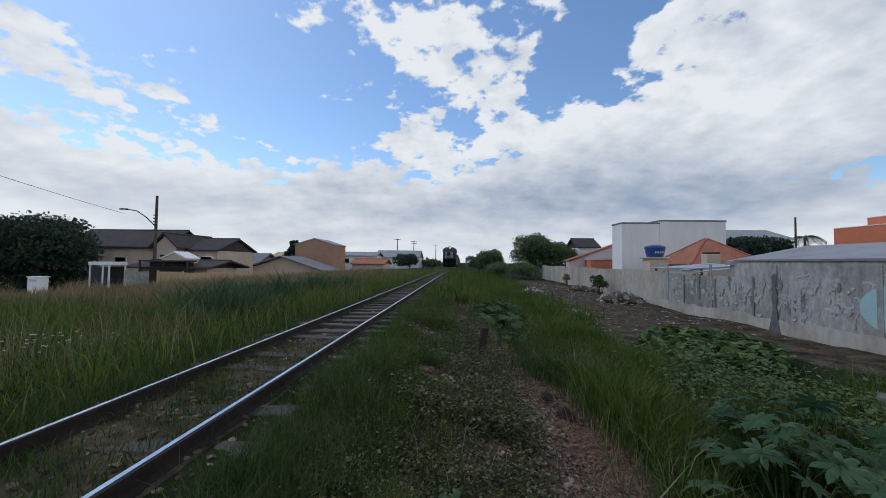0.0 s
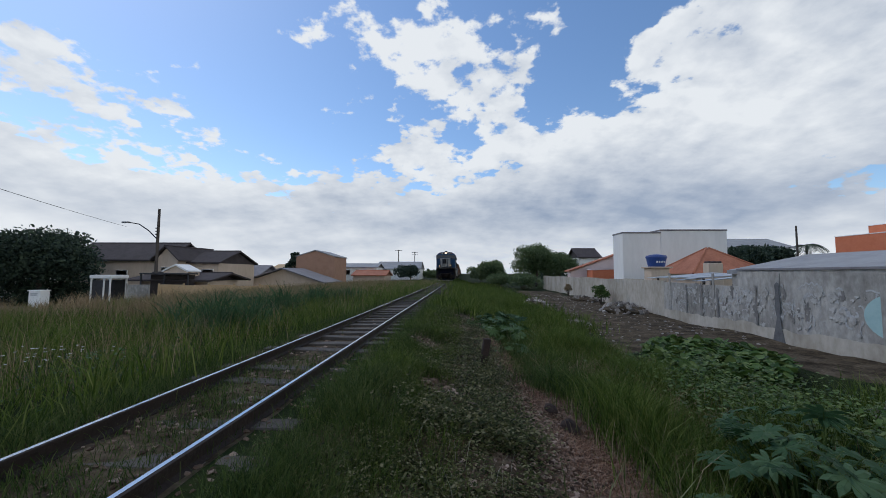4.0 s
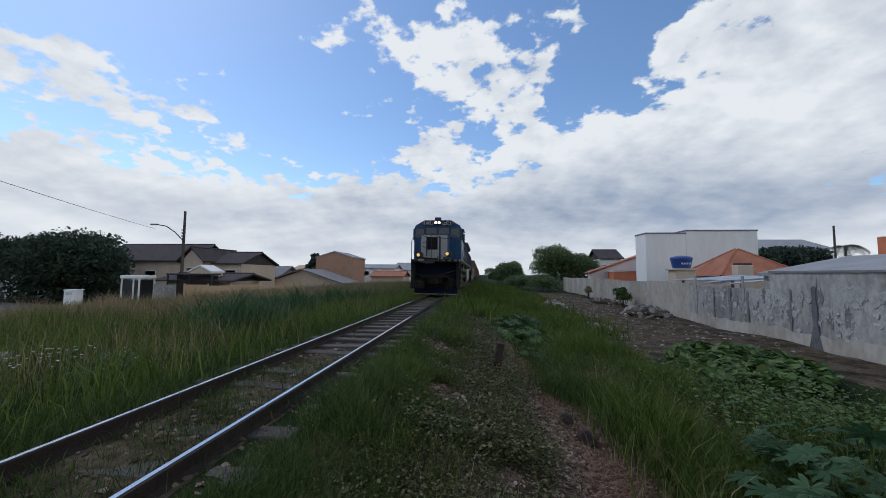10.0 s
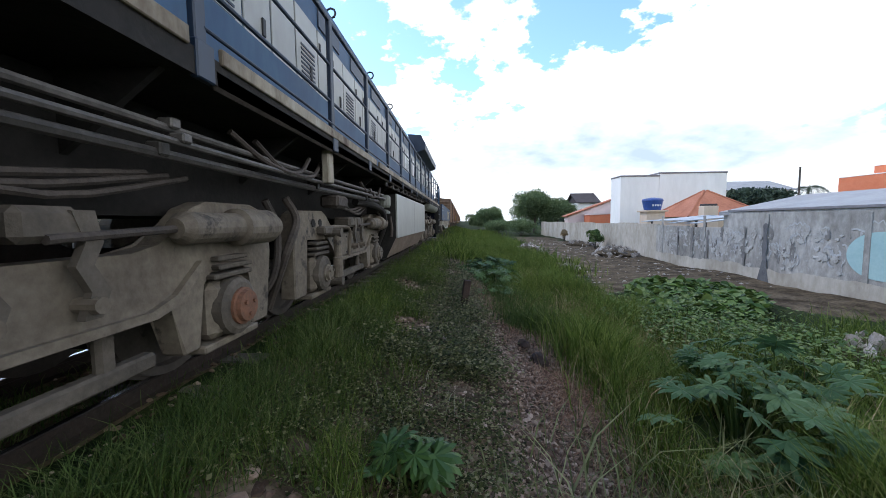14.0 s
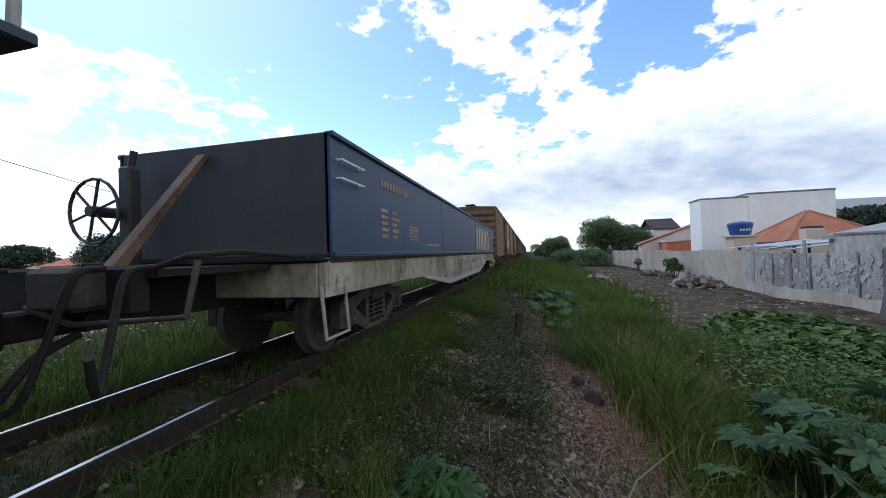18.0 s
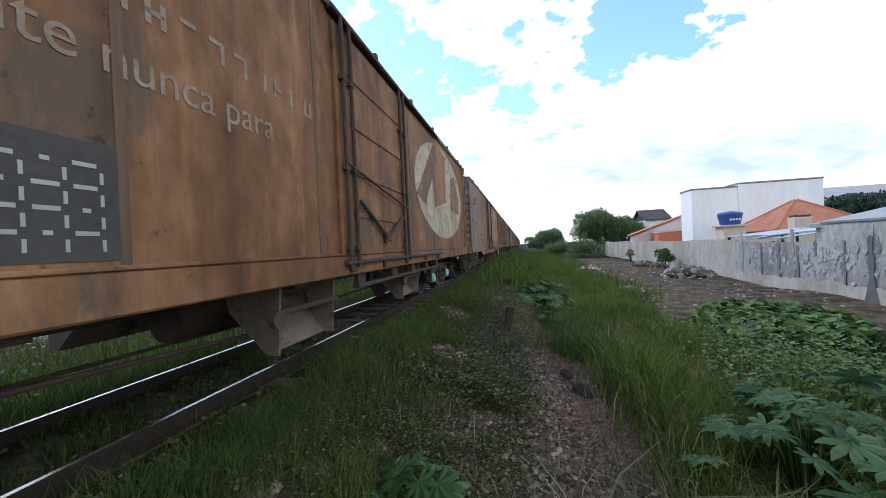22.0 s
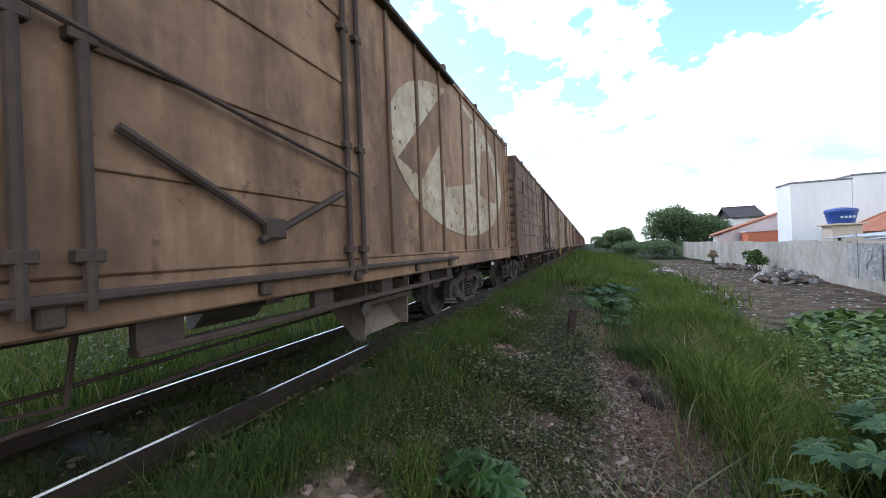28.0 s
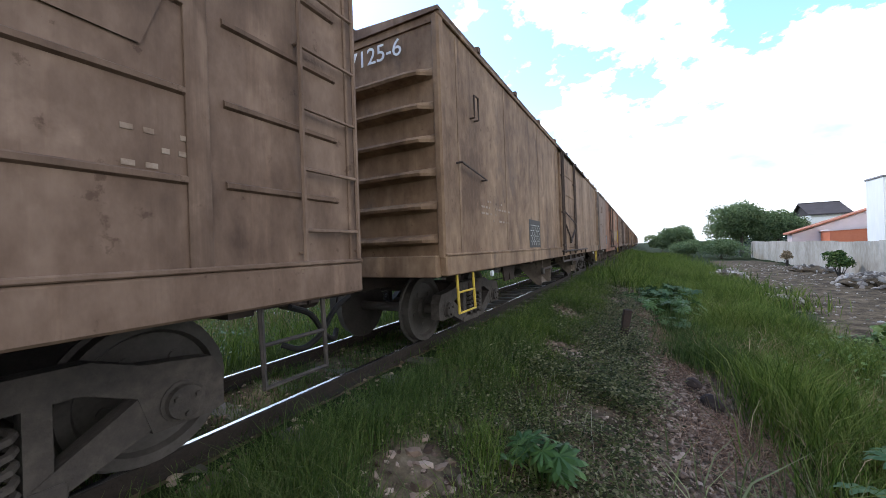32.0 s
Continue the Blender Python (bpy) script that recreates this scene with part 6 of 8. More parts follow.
        for g in (-1, 1):
            for k in range(4):
                bm = bmesh.new()
                x = g * (0.62 + 0.1 * k)
                pipe(bm, [(x, y + d * 0.1, 1.0), (x, y + d * 0.35, 0.97), (x + 0.02, y + d * 0.5, 0.75), (x - 0.02 * g, y + d * 0.48, 0.48), (x - 0.1 * g, y + d * 0.42, 0.34)], 0.03, 8, True)
                part("air_hose", bm, "black", ob, "black brake hose")
        bm = bmesh.new()
        pipe(bm, [(-1.25, y + d * 0.12, 1.28), (-0.7, y + d * 0.3, 1.1), (0.2, y + d * 0.3, 1.16), (1.1, y + d * 0.12, 1.42), (1.25, y + d * 0.1, 1.36), (1.28, y + d * 0.1, 0.95)], 0.018)
        part("uncoupling_rod", bm, "grime", ob)
    # steps at the four corners
    for y, d in ((1.24, -1), (L - 0.92, -1)):
        for s in (-1, 1):
            bm = bmesh.new()
            ladder = quick("steps", lambda q: box(q, s * 1.16, y - 0.05, 1.2, 0.03, 0.62, 1.5), "black", ob, "dark corner steps up to the deck")
            for k in (-1, 1):
                quick("step_cheek", lambda q: prism(q, [(y + k * 0.27 + 0.02, 2.0), (y + k * 0.27 + 0.06, 1.9), (y + k * 0.27, 0.9), (y + k * 0.27 - 0.16, 0.42), (y + k * 0.27 - 0.24, 0.42), (y + k * 0.27 - 0.07, 0.9), (y + k * 0.27 - 0.05, 1.9)], "x", s * 1.30 - 0.10, s * 1.30 + 0.10), "black", ladder)
            for k in range(5):
                dy = (-0.19, -0.08, -0.02, 0.0, 0.0)[k]
                tread = quick("tread", lambda q: box(q, s * 1.28, y + dy, 0.55 + 0.315 * k, 0.22, 0.50, 0.025), "black", ladder)
                quick("step_edge", lambda q: box(q, s * 1.398, y + dy, 0.55 + 0.315 * k, 0.014, 0.50, 0.045, 0.004), "roof_grey", tread, "pale worn step edge")
    # handrails
    rails = []
    for s in (-1, 1):
        ys = [4.72, 6.72, 8.2, 9.72, 11.2, 12.66, 13.85, 15.3, 16.77, 18.2, 19.55, 21.0, 22.4, 23.7]
        for y in ys:
            bm = bmesh.new()
            box(bm, s * 1.37, y, 2.55, 0.045, 0.09, 1.3, 0.008)
            box(bm, s * 1.39, y, 1.95, 0.05, 0.14, 0.2, 0.008)
            part("handrail_post", bm, "blue_dark", ob)
        bm = bmesh.new()
        for z, r in ((3.2, 0.022), (2.75, 0.016), (2.38, 0.016)):
            rod(bm, (s * 1.37, 4.7, z), (s * 1.37, 24.2, z), r)
        pipe(bm, [(s * 1.37, 4.7, 3.2), (s * 1.40, 4.45, 3.5), (s * 1.41, 4.3, 3.55)], 0.02)
        part("handrail", bm, "blue_dark", ob, "dark blue walkway handrail")
        for y, d in ((0.75, 1), (L - 0.75, -1)):
            bm = bmesh.new()
            pipe(bm, [(s * 1.36, y, 1.5), (s * 1.36, y, 3.0), (s * 1.33, y + d * 0.03, 3.2), (s * 1.1, y + d * 0.1, 3.38), (s * 0.72, y + d * 0.12, 3.42)], 0.02)
            part("handrail", bm, "blue", ob)
    rail = quick("end_rail", lambda q: pipe(q, [(-0.77, 0.1, 2.25), (-0.76, 0.1, 2.9), (-0.67, 0.1, 3.32), (-0.28, 0.1, 3.12), (-0.28, 0.1, 3.05), (-0.65, 0.1, 2.88)], 0.02), "blue_dark", ob, "end handrails before the nose")
    quick("rail_post", lambda q: box(q, -0.41, 0.12, 2.62, 0.07, 0.05, 0.88, 0.008), "blue_dark", rail)
    quick("rail_post", lambda q: box(q, -0.76, 0.12, 2.55, 0.07, 0.05, 0.62, 0.008), "blue_dark", rail)
    quick("rail_brace", lambda q: pipe(q, [(-0.66, 0.12, 2.73), (-0.29, 0.14, 2.52), (-0.27, 0.14, 2.2)], 0.016), "blue_dark", rail)
    rail = quick("end_rail", lambda q: pipe(q, [(-0.17, 0.2, 2.1), (-0.17, 0.2, 3.38), (-0.12, 0.2, 3.44), (0.32, 0.2, 3.18), (0.6, 0.24, 3.14), (0.95, 0.32, 3.16), (1.1, 0.6, 3.36)], 0.02), "blue_dark", ob)
    quick("rail_post", lambda q: box(q, 0.29, 0.3, 2.6, 0.085, 0.06, 1.3, 0.008), "blue_dark", rail)
    # lamp shelves
    bm = bmesh.new()
    prism(bm, [(-0.98, 2.08), (0.2, 2.0), (0.2, 2.06), (-0.98, 2.14)], "y", 0.02, 0.5)
    shelf = part("lamp_shelf", bm, "black", ob, "dark folding shelf under the lamp")
    quick("shelf_bracket", lambda q: prism(q, [(-0.96, 2.07), (-0.94, 1.93), (-0.5, 1.78), (0.0, 1.8), (0.1, 2.0)], "y", 0.14, 0.46), "dark_metal", shelf)
    quick("shelf_plate", lambda q: box(q, -0.72, 0.1, 1.98, 0.34, 0.03, 0.1, 0.01), "roof_grey", shelf, "worn grey plate")
    quick("lamp_shelf", lambda q: box(q, 0.68, 0.45, 2.08, 0.42, 0.4, 0.14, 0.02), "dark_metal", ob)
    for x, y, z in ((-0.86, 0.08, 2.24), (0.70, 0.14, 2.31)):
        bm = bmesh.new()
        lathe(bm, [(0, 0.11), (0.02, 0.118), (0.16, 0.115), (0.28, 0.09), (0.3, 0.04)], (x, y, z), "y", 20)
        box(bm, x + 0.08, y + 0.32, z, 0.26, 0.3, 0.3, 0.03)
        lamp = part("headlamp", bm, "dark_metal", ob, "round ditch light, lit")
        quick("lens", lambda b: lathe(b, [(-0.012, 0.04), (-0.006, 0.08), (0.004, 0.094)], (x, y, z), "y", 20), "lamp_warm", lamp, "glowing warm lens")
    # stirrup platform and grab rail at the rear corner
    for s in (-1, 1):
        quick("rear_step", lambda q: box(q, s * 1.2, L - 0.1, 1.97, 0.4, 0.44, 0.07, 0.008), "black", ob)
        quick("platform_end", lambda q: box(q, s * 1.2, L + 0.11, 2.0, 0.42, 0.03, 0.13, 0.008), "cream", ob, "chipped cream platform edge")
        quick("end_plate", lambda q: box(q, s * 1.2, L + 0.33, 1.95, 0.36, 0.44, 0.05, 0.008), "blue_dark", ob)
        quick("end_stanchion", lambda q: pipe(q, [(s * 1.34, L + 0.5, 1.95), (s * 1.34, L + 0.53, 2.8), (s * 1.28, L + 0.4, 2.98), (s * 1.2, L + 0.1, 3.0)], 0.02, 8), "roof_grey", ob, "pale worn end stanchion")
        quick("socket_box", lambda q: box(q, s * 1.2, L + 0.42, 2.62, 0.2, 0.2, 0.5, 0.03), "blue_dark", ob)
        quick("rear_bracket", lambda q: prism(q, [(L - 0.62, 2.14), (L - 0.34, 2.14), (L - 0.28, 1.9), (L - 0.62, 1.8)], "x", s * 1.33 - 0.03, s * 1.33 + 0.03), "blue_dark", ob)
        quick("rear_rail", lambda q: pipe(q, [(s * 1.37, L + 0.07, 2.0), (s * 1.37, L + 0.07, 2.95), (s * 1.36, L - 0.32, 3.22), (s * 1.36, L - 0.36, 3.1), (s * 1.36, L - 0.36, 2.0)], 0.022, 8), "blue_dark", ob, "dark rear grab rail")
    # nose hood with silver front
    bm = bmesh.new()
    prism(bm, [(-0.93, 0.86), (-0.85, 0.8), (0.66, 0.8), (0.74, 0.86), (0.74, 1.75), (-0.93, 1.75)], "z", 2.0, 3.42)
    bmesh.ops.bevel(bm, geom=[e for e in bm.edges if all(v.co.z > 3.4 for v in e.verts)], offset=0.05, segments=2, affect="EDGES")
    nose = part("nose", bm, "blue", ob, "blue nose hood")
    bm = bmesh.new()
    box(bm, -0.095, 0.797, 2.72, 1.5, 0.012, 1.36, 0.004)
    panel = part("nose_panel", bm, "silver", ob, "silver front panel with a grille")
    bm = bmesh.new()
    for k in range(16):
        box(bm, -0.2, 0.78, 2.62 + 0.042 * k, 0.56, 0.03, 0.018, 0.0, Euler((0.6, 0, 0)).to_matrix())
    for x in (-0.49, 0.09):
        box(bm, x, 0.785, 2.93, 0.03, 0.03, 0.72)
    part("grille", bm, "black", panel, "dark louvred grille")
    quick("grille_back", lambda b: box(b, -0.2, 0.789, 2.93, 0.56, 0.008, 0.7), "black", panel)
    lettering("667", 0.19, pose(0.22, 0.787, 2.16, 90, 0, 0), "blue_dark", panel)
    for x in (-0.52, 0.2):
        quick("latch", lambda b: box(b, x, 0.78, 3.28, 0.07, 0.03, 0.12, 0.008), "dark_metal", panel)
    # cab with bevelled shoulders
    sect = [(-1.38, 2.0), (1.38, 2.0), (1.38, 3.9), (1.30, 4.05), (0.78, 4.36), (-0.78, 4.36), (-1.30, 4.05), (-1.38, 3.9)]
    bm = bmesh.new()
    prism(bm, sect, "y", 1.65, 4.55)
    cab = part("cab", bm, "blue", ob, "dark blue cab with bevelled roof")
    for x, z, w, h in ((-1.04, 3.6, 0.5, 0.52), (1.04, 3.6, 0.5, 0.52), (-0.36, 3.72, 0.6, 0.36), (0.36, 3.72, 0.6, 0.36)):
        win = quick("window_frame", lambda b: box(b, x, 1.644, z, w + 0.08, 0.016, h + 0.08, 0.004), "blue_dark", cab)
        quick("pane", lambda b: box(b, x, 1.634, z, w, 0.012, h), "window", win)
    for s in (-1, 1):
        for y in (2.3, 3.3):
            win = quick("window_frame", lambda b: box(b, s * 1.382, y, 3.55, 0.016, 0.86, 0.56, 0.004), "blue_dark", cab)
            quick("pane", lambda b: box(b, s * 1.392, y, 3.55, 0.012, 0.78, 0.48), "window", win)
    for s in (-1, 1):
        side = quick("side_panel", lambda q: prism(q, [(1.95, 3.22), (4.52, 3.22), (4.52, 2.35), (4.3, 2.45), (2.75, 2.98), (1.95, 3.12)], "x", s * 1.382, s * 1.388), "silver", cab, "silver slanting panel on the cab side")
        quick("painted_block", lambda b: bars(b, [(2.14 + 0.23 * k, 2.80 - 0.02 * k, 0.12, 0.17) for k in range(4)], s * 1.391), "plate_white", cab, "plain white painted blocks")
        quick("badge", lambda b: lathe(b, [(s * 1.380, 0.07), (s * 1.386, 0.07)], (0, 2.32, 2.55), "x", 18), "plate_white", cab, "small pale round badge")
        bm = bmesh.new()
        prism(bm, [(s * 1.38, 3.92), (s * 1.52, 3.86), (s * 1.52, 3.84), (s * 1.38, 3.88)], "y", 1.95, 3.85)
        box(bm, s * 1.44, 1.98, 3.5, 0.12, 0.03, 0.6, 0.008)
        box(bm, s * 1.44, 3.8, 3.5, 0.12, 0.03, 0.6, 0.008)
        part("awning", bm, "blue_dark", cab, "window awning and wind deflectors")
    bm = bmesh.new()
    box(bm, 0, 1.58, 4.2, 0.42, 0.16, 0.24, 0.03)
    box(bm, 0, 1.9, 4.45, 0.36, 0.3, 0.2, 0.03)
    top = part("headlight_box", bm, "blue_dark", cab)
    for x in (-0.1, 0.1):
        quick("headlight", lambda b: lathe(b, [(-0.02, 0.05), (0, 0.082), (0.03, 0.085)], (x, 1.5, 4.2), "y", 18), "lamp_white", top, "glowing twin headlight")
    for x in (-0.52, 0.52):
        bm = bmesh.new()
        box(bm, x, 1.6, 4.19, 0.52, 0.08, 0.24, 0.04)
        board = part("number_board", bm, "black", cab, "black number board in a grey frame")
        bm = bmesh.new()
        for z in (4.075, 4.305):
            box(bm, x, 1.562, z, 0.5, 0.012, 0.018)
        for dx in (-0.25, 0.25):
            box(bm, x + dx, 1.562, 4.19, 0.018, 0.012, 0.22)
        part("board_frame", bm, "plate_white", board)
        lettering("667", 0.19, pose(x, 1.557, 4.19, 90, 0, 0), "plate_white", board)
        quick("marker_lamp", lambda b: lathe(b, [(-0.02, 0.03), (0, 0.055), (0.05, 0.06)], (x + (0.36 if x > 0 else -0.36), 1.6, 4.17), "y", 14), "red_lens", cab, "red marker lamp")
    # long hood: blue base, silver doors, blue roof, vents and radiator wings
    bm = bmesh.new()
    prism(bm, [(-0.95, 2.0), (0.95, 2.0), (0.95, 3.95), (0.75, 4.2), (-0.75, 4.2), (-0.95, 3.95)], "y", 4.55, 25.05)
    hood = part("long_hood", bm, "blue", ob, "long blue engine hood")
    y, k = 4.7, 0
    while y < 24.4:
        w = (0.52, 0.62, 0.46)[k % 3]
        for s in (-1, 1):
            bm = bmesh.new()
            box(bm, s * 0.957, y + w / 2, 2.98, 0.02, w - 0.03, 1.02, 0.006)
            door = part("hood_door", bm, "silver", hood)
            if k % 3 == 1:
                quick("louvre", lambda b: [box(b, s * 0.97, y + w / 2, 2.7 + 0.05 * j, 0.012, w * 0.6, 0.02) for j in range(9)], "blue_dark", door)
            else:
                [quick("hinge", lambda b: box(b, s * 0.972, y + 0.06, z, 0.02, 0.05, 0.09, 0.006), "dark_metal", door) for z in (2.6, 3.3)]
        y, k = y + w, k + 1
    for s in (-1, 1):
        for y in np.arange(5.2, 23, 1.35):
            quick("vent", lambda b: box(b, s * 0.957, y, 3.72, 0.02, 0.8, 0.34, 0.01), "blue_dark", hood)
    for s in (-1, 1):
        bm = bmesh.new()
        prism(bm, [(s * 0.9, 3.66), (s * 1.36, 3.84), (s * 1.38, 4.05), (s * 1.22, 4.36), (s * 0.7, 4.42)], "y", 16.9, 22.4)
        part("radiator_wing", bm, "blue_dark", hood, "dark radiator wing")
    for y in (6.2, 8.3, 10.6, 12.7):
        quick("lifting_eye", lambda b: pipe(b, [(0.85 + 0.07 * math.cos(a), y, 4.15 + 0.07 * math.sin(a)) for a in np.linspace(0, 6.28, 9)], 0.016), "dark_metal", hood)
    bm = bmesh.new()
    lathe(bm, [(4.18, 0.5), (4.34, 0.5), (4.36, 0.44)], (0, 21.0, 0), "z", 20)
    lathe(bm, [(4.18, 0.28), (4.42, 0.24)], (0, 11.5, 0), "z", 14)
    box(bm, 0, 6.2, 4.26, 1.2, 2.4, 0.2, 0.04)
    part("roof_fan", bm, "dark_metal", hood)
    for s in (-1, 1):
        for k in range(9):
            quick("painted_block", lambda q: box(q, s * 0.972, 13.9 + 0.62 * k, 3.02, 0.006, 0.26 + 0.1 * (k % 3), 0.62 - 0.12 * (k % 2), 0.0), "plate_white" if k % 3 else "blue_dark", hood, "plain painted block on the hood doors")
        for y in np.arange(5.1, 23.4, 1.05):
            quick("door_latch", lambda q: box(q, s * 0.975, y, 2.86, 0.02, 0.05, 0.16, 0.006), "dark_metal", hood)
        quick("hood_sill", lambda q: box(q, s * 1.0, 14.8, 2.32, 0.1, 20.4, 0.64, 0.01), "blue", hood, "blue side sill along the walkway")
        quick("toe_rail", lambda q: rod(q, (s * 1.385, 4.75, 2.14), (s * 1.385, 23.9, 2.14), 0.012), "blue_dark", ob)
    # fuel tank
    for s in (-1, 1):
        for y0, y1 in ((10.45, 13.22), (13.232, 16.1)):
            quick("tank_side", lambda b: box(b, s * 1.38, (y0 + y1) / 2, 1.215, 0.04, y1 - y0, 0.93, 0.008), "silver", ob, "silver fuel tank side")
    bm = bmesh.new()
    prism(bm, [(-1.36, 0.76), (-1.15, 0.33), (1.15, 0.33), (1.36, 0.76), (1.36, 1.66), (-1.36, 1.66)], "y", 10.47, 16.08)
    quick("tank_end", lambda q: prism(q, [(-1.36, 0.76), (-1.15, 0.33), (1.15, 0.33), (1.36, 0.76), (1.36, 1.66), (-1.36, 1.66)], "y", 10.44, 10.465), "black", ob, "black tank end plate")
    part("fuel_tank", bm, "tank_brown", ob, "dusty brown tank bottom")
    for s in (-1, 1):
        tank = quick("air_reservoir", lambda q: lathe(q, [(18.6, 0.05), (18.62, 0.2), (18.7, 0.27), (18.8, 0.285), (24.12, 0.285), (24.22, 0.27), (24.3, 0.2), (24.33, 0.05)], (s * 1.09, 0, 1.86), "y", 24), "reservoir", ob, "long grey-green air reservoir", True)
        for y in (19.3, 21.6, 23.9):
            quick("strap", lambda q: lathe(q, [(y, 0.292), (y + 0.07, 0.292)], (s * 1.09, 0, 1.86), "y", 24), "reservoir", tank)
        bm = bmesh.new()
        lathe(bm, [(1.38, 0.12), (1.42, 0.14), (1.58, 0.14), (1.62, 0.1)], (s * 1.2, 10.05, 0), "z", 14)
        lathe(bm, [(1.26, 0.13), (1.30, 0.13), (1.34, 0.05)], (s * 1.2, 10.05, 0), "z", 14)
        part("filter_bowl", bm, "reservoir", ob, "pale filter bowl beside the tank")
        quick("drain_pipe", lambda q: pipe(q, [(s * 1.27, 10.32, 1.2), (s * 1.3, 10.34, 0.95), (s * 1.28, 10.36, 0.78)], 0.03, 8), "grime", ob)
        quick("thick_hose", lambda q: pipe(q, [(s * 1.05, 8.6, 1.42), (s * 1.16, 9.3, 1.40), (s * 1.22, 9.85, 1.28), (s * 1.18, 10.1, 1.0), (s * 1.0, 10.2, 0.6)], 0.06, 10, True), "black", ob, "thick black rubber hose")
    for y in (3.98, 8.38, 17.52, 21.92):
        loco_bogie(ob, y)
    return ob


LOCO = locomotive()

# ---- the lot's boundary wall ----
def wall_line(y):
    return 13.2 if y < 19.5 else 13.2 + (y - 19.5) * 0.04


def build_wall():
    w = tagged(new("wall_boundary"), "stained grey concrete boundary wall with faded graffiti", "wall", kind="structure")
    for y0, y1, z1, mat, lab in ((2.0, 14.2, 1.38, "concrete", "grey weathered render"), (14.2, 19.5, 0.74, "concrete", "grey weathered render"), (19.5, 54.5, 0.86, "paintpatch", "pale worn plaster")):
        n = max(1, int((y1 - y0) / 2.6))
        for k in range(n):
            a, b = y0 + (y1 - y0) * k / n, y0 + (y1 - y0) * (k + 1) / n
            xa, xb = wall_line(a + 0.001), wall_line(b - 0.001)
            bm = bmesh.new()
            prism(bm, [(xa, a), (xa + 0.16, a), (xb + 0.16, b), (xb, b)], "z", -1.5, z1 + 0.04 * math.sin(k * 1.7))
            part("wall_bay", bm, mat, w, lab)
    bm = bmesh.new()
    prism(bm, [(14.5, 54.3), (17.5, 54.3), (17.5, 54.5), (14.5, 54.5)], "z", -1.5, 0.8)
    part("wall_return", bm, "paintpatch", w)
    bm = bmesh.new()
    for y in (6.2, 9.2, 12.35, 15.6, 18.9):
        box(bm, 13.19, y, 0.0, 0.03, 0.16, 2.5, 0.01)
    part("pilaster", bm, "concrete", w)
    bm = bmesh.new()
    prism(bm, [(13.16, 2.0), (13.38, 2.0), (13.38, 14.2), (13.16, 14.2)], "z", 1.36, 1.43)
    part("coping", bm, "roof_old", w, "dark mossy coping")
    # faded graffiti: loops and strokes of old paint
    random.seed(21)
    for mat, n, lab in (("graffiti_white", 70, "faded white graffiti strokes"),):
        bm = bmesh.new()
        wx = 13.196
        for k in range(n):
            cy, cz = random.uniform(6.5, 18.5), random.uniform(-0.35, 0.75)
            r1, r2 = random.uniform(0.06, 0.42), random.uniform(0.06, 0.3)
            a0, sp = random.uniform(0, 6.28), random.uniform(1.5, 5.2)
            th = random.uniform(0.006, 0.026)
            pts = [(cy + r1 * math.cos(a0 + sp * i / 12), cz + r2 * math.sin(a0 + sp * i / 12) + 0.06 * math.sin(3 * i)) for i in range(13)]
            for p, q in zip(pts, pts[1:]):
                d = Vector((0, q[0] - p[0], q[1] - p[1]))
                if d.length < 1e-4:
                    continue
                nrm = Vector((0, -d.z, d.y)).normalized() * th
                wx -= 0.00001
                c = [Vector((wx, *p)) - nrm, Vector((wx, *p)) + nrm, Vector((wx, *q)) + nrm, Vector((wx, *q)) - nrm]
                bm.faces.new([bm.verts.new(v) for v in c])
        tagged(part("graffiti", bm, mat, w, lab), kind="stuff")
    bm = bmesh.new()
    prism(bm, ellipse(8.85, 0.12, 0.85, 0.62, 36), "x", 13.188, 13.192)
    part("graffiti_disc", bm, "graffiti_blue", w, "pale turquoise painted disc")
    bm = bmesh.new()
    prism(bm, [(12.27, 0.9), (12.36, 0.94), (12.46, 0.86), (12.43, 0.5), (12.47, 0.1), (12.42, -0.3), (12.5, -0.62), (12.66, -1.25), (12.08, -1.25), (12.24, -0.6), (12.29, -0.2), (12.25, 0.15), (12.3, 0.5)], "x", 13.150, 13.154)
    part("stain", bm, "graffiti_dark", w, "black soot stain running down the wall")
    # flaked patches of pale paint, soot runs and the bare plaster at the foot
    rng = np.random.default_rng(77)

    def blot(bm, y, z, ry, rz, x, wild=0.5, n=18):
        a = np.arange(n) * 2 * math.pi / n
        q = 1 + wild * rng.uniform(-1, 0.7, n)
        prism(bm, [(y + ry * k * math.cos(t), z + rz * k * math.sin(t)) for t, k in zip(a, q)], "x", x, x + 0.003)
    for mat, count, at, tall, lab in (("flake_white", 190, (9.8, 18.6), 0.9, "flaking pale paint"), ("flake_dark", 70, (3.0, 19.3), 2.4, "dark damp stains")):
        bm = bmesh.new()
        for k in range(count):
            r = 0.02 + 0.13 * rng.uniform(0, 1) ** 2.2
            blot(bm, rng.uniform(*at), min(0.60, rng.normal(0.05, 0.34)), r, r * tall * rng.uniform(0.6, 1.3), 13.178 - 0.00002 * k if mat == "flake_white" else 13.186 - 0.00002 * k)
        tagged(part("paint_flakes" if mat == "flake_white" else "damp_stain", bm, mat, w, lab), kind="stuff")
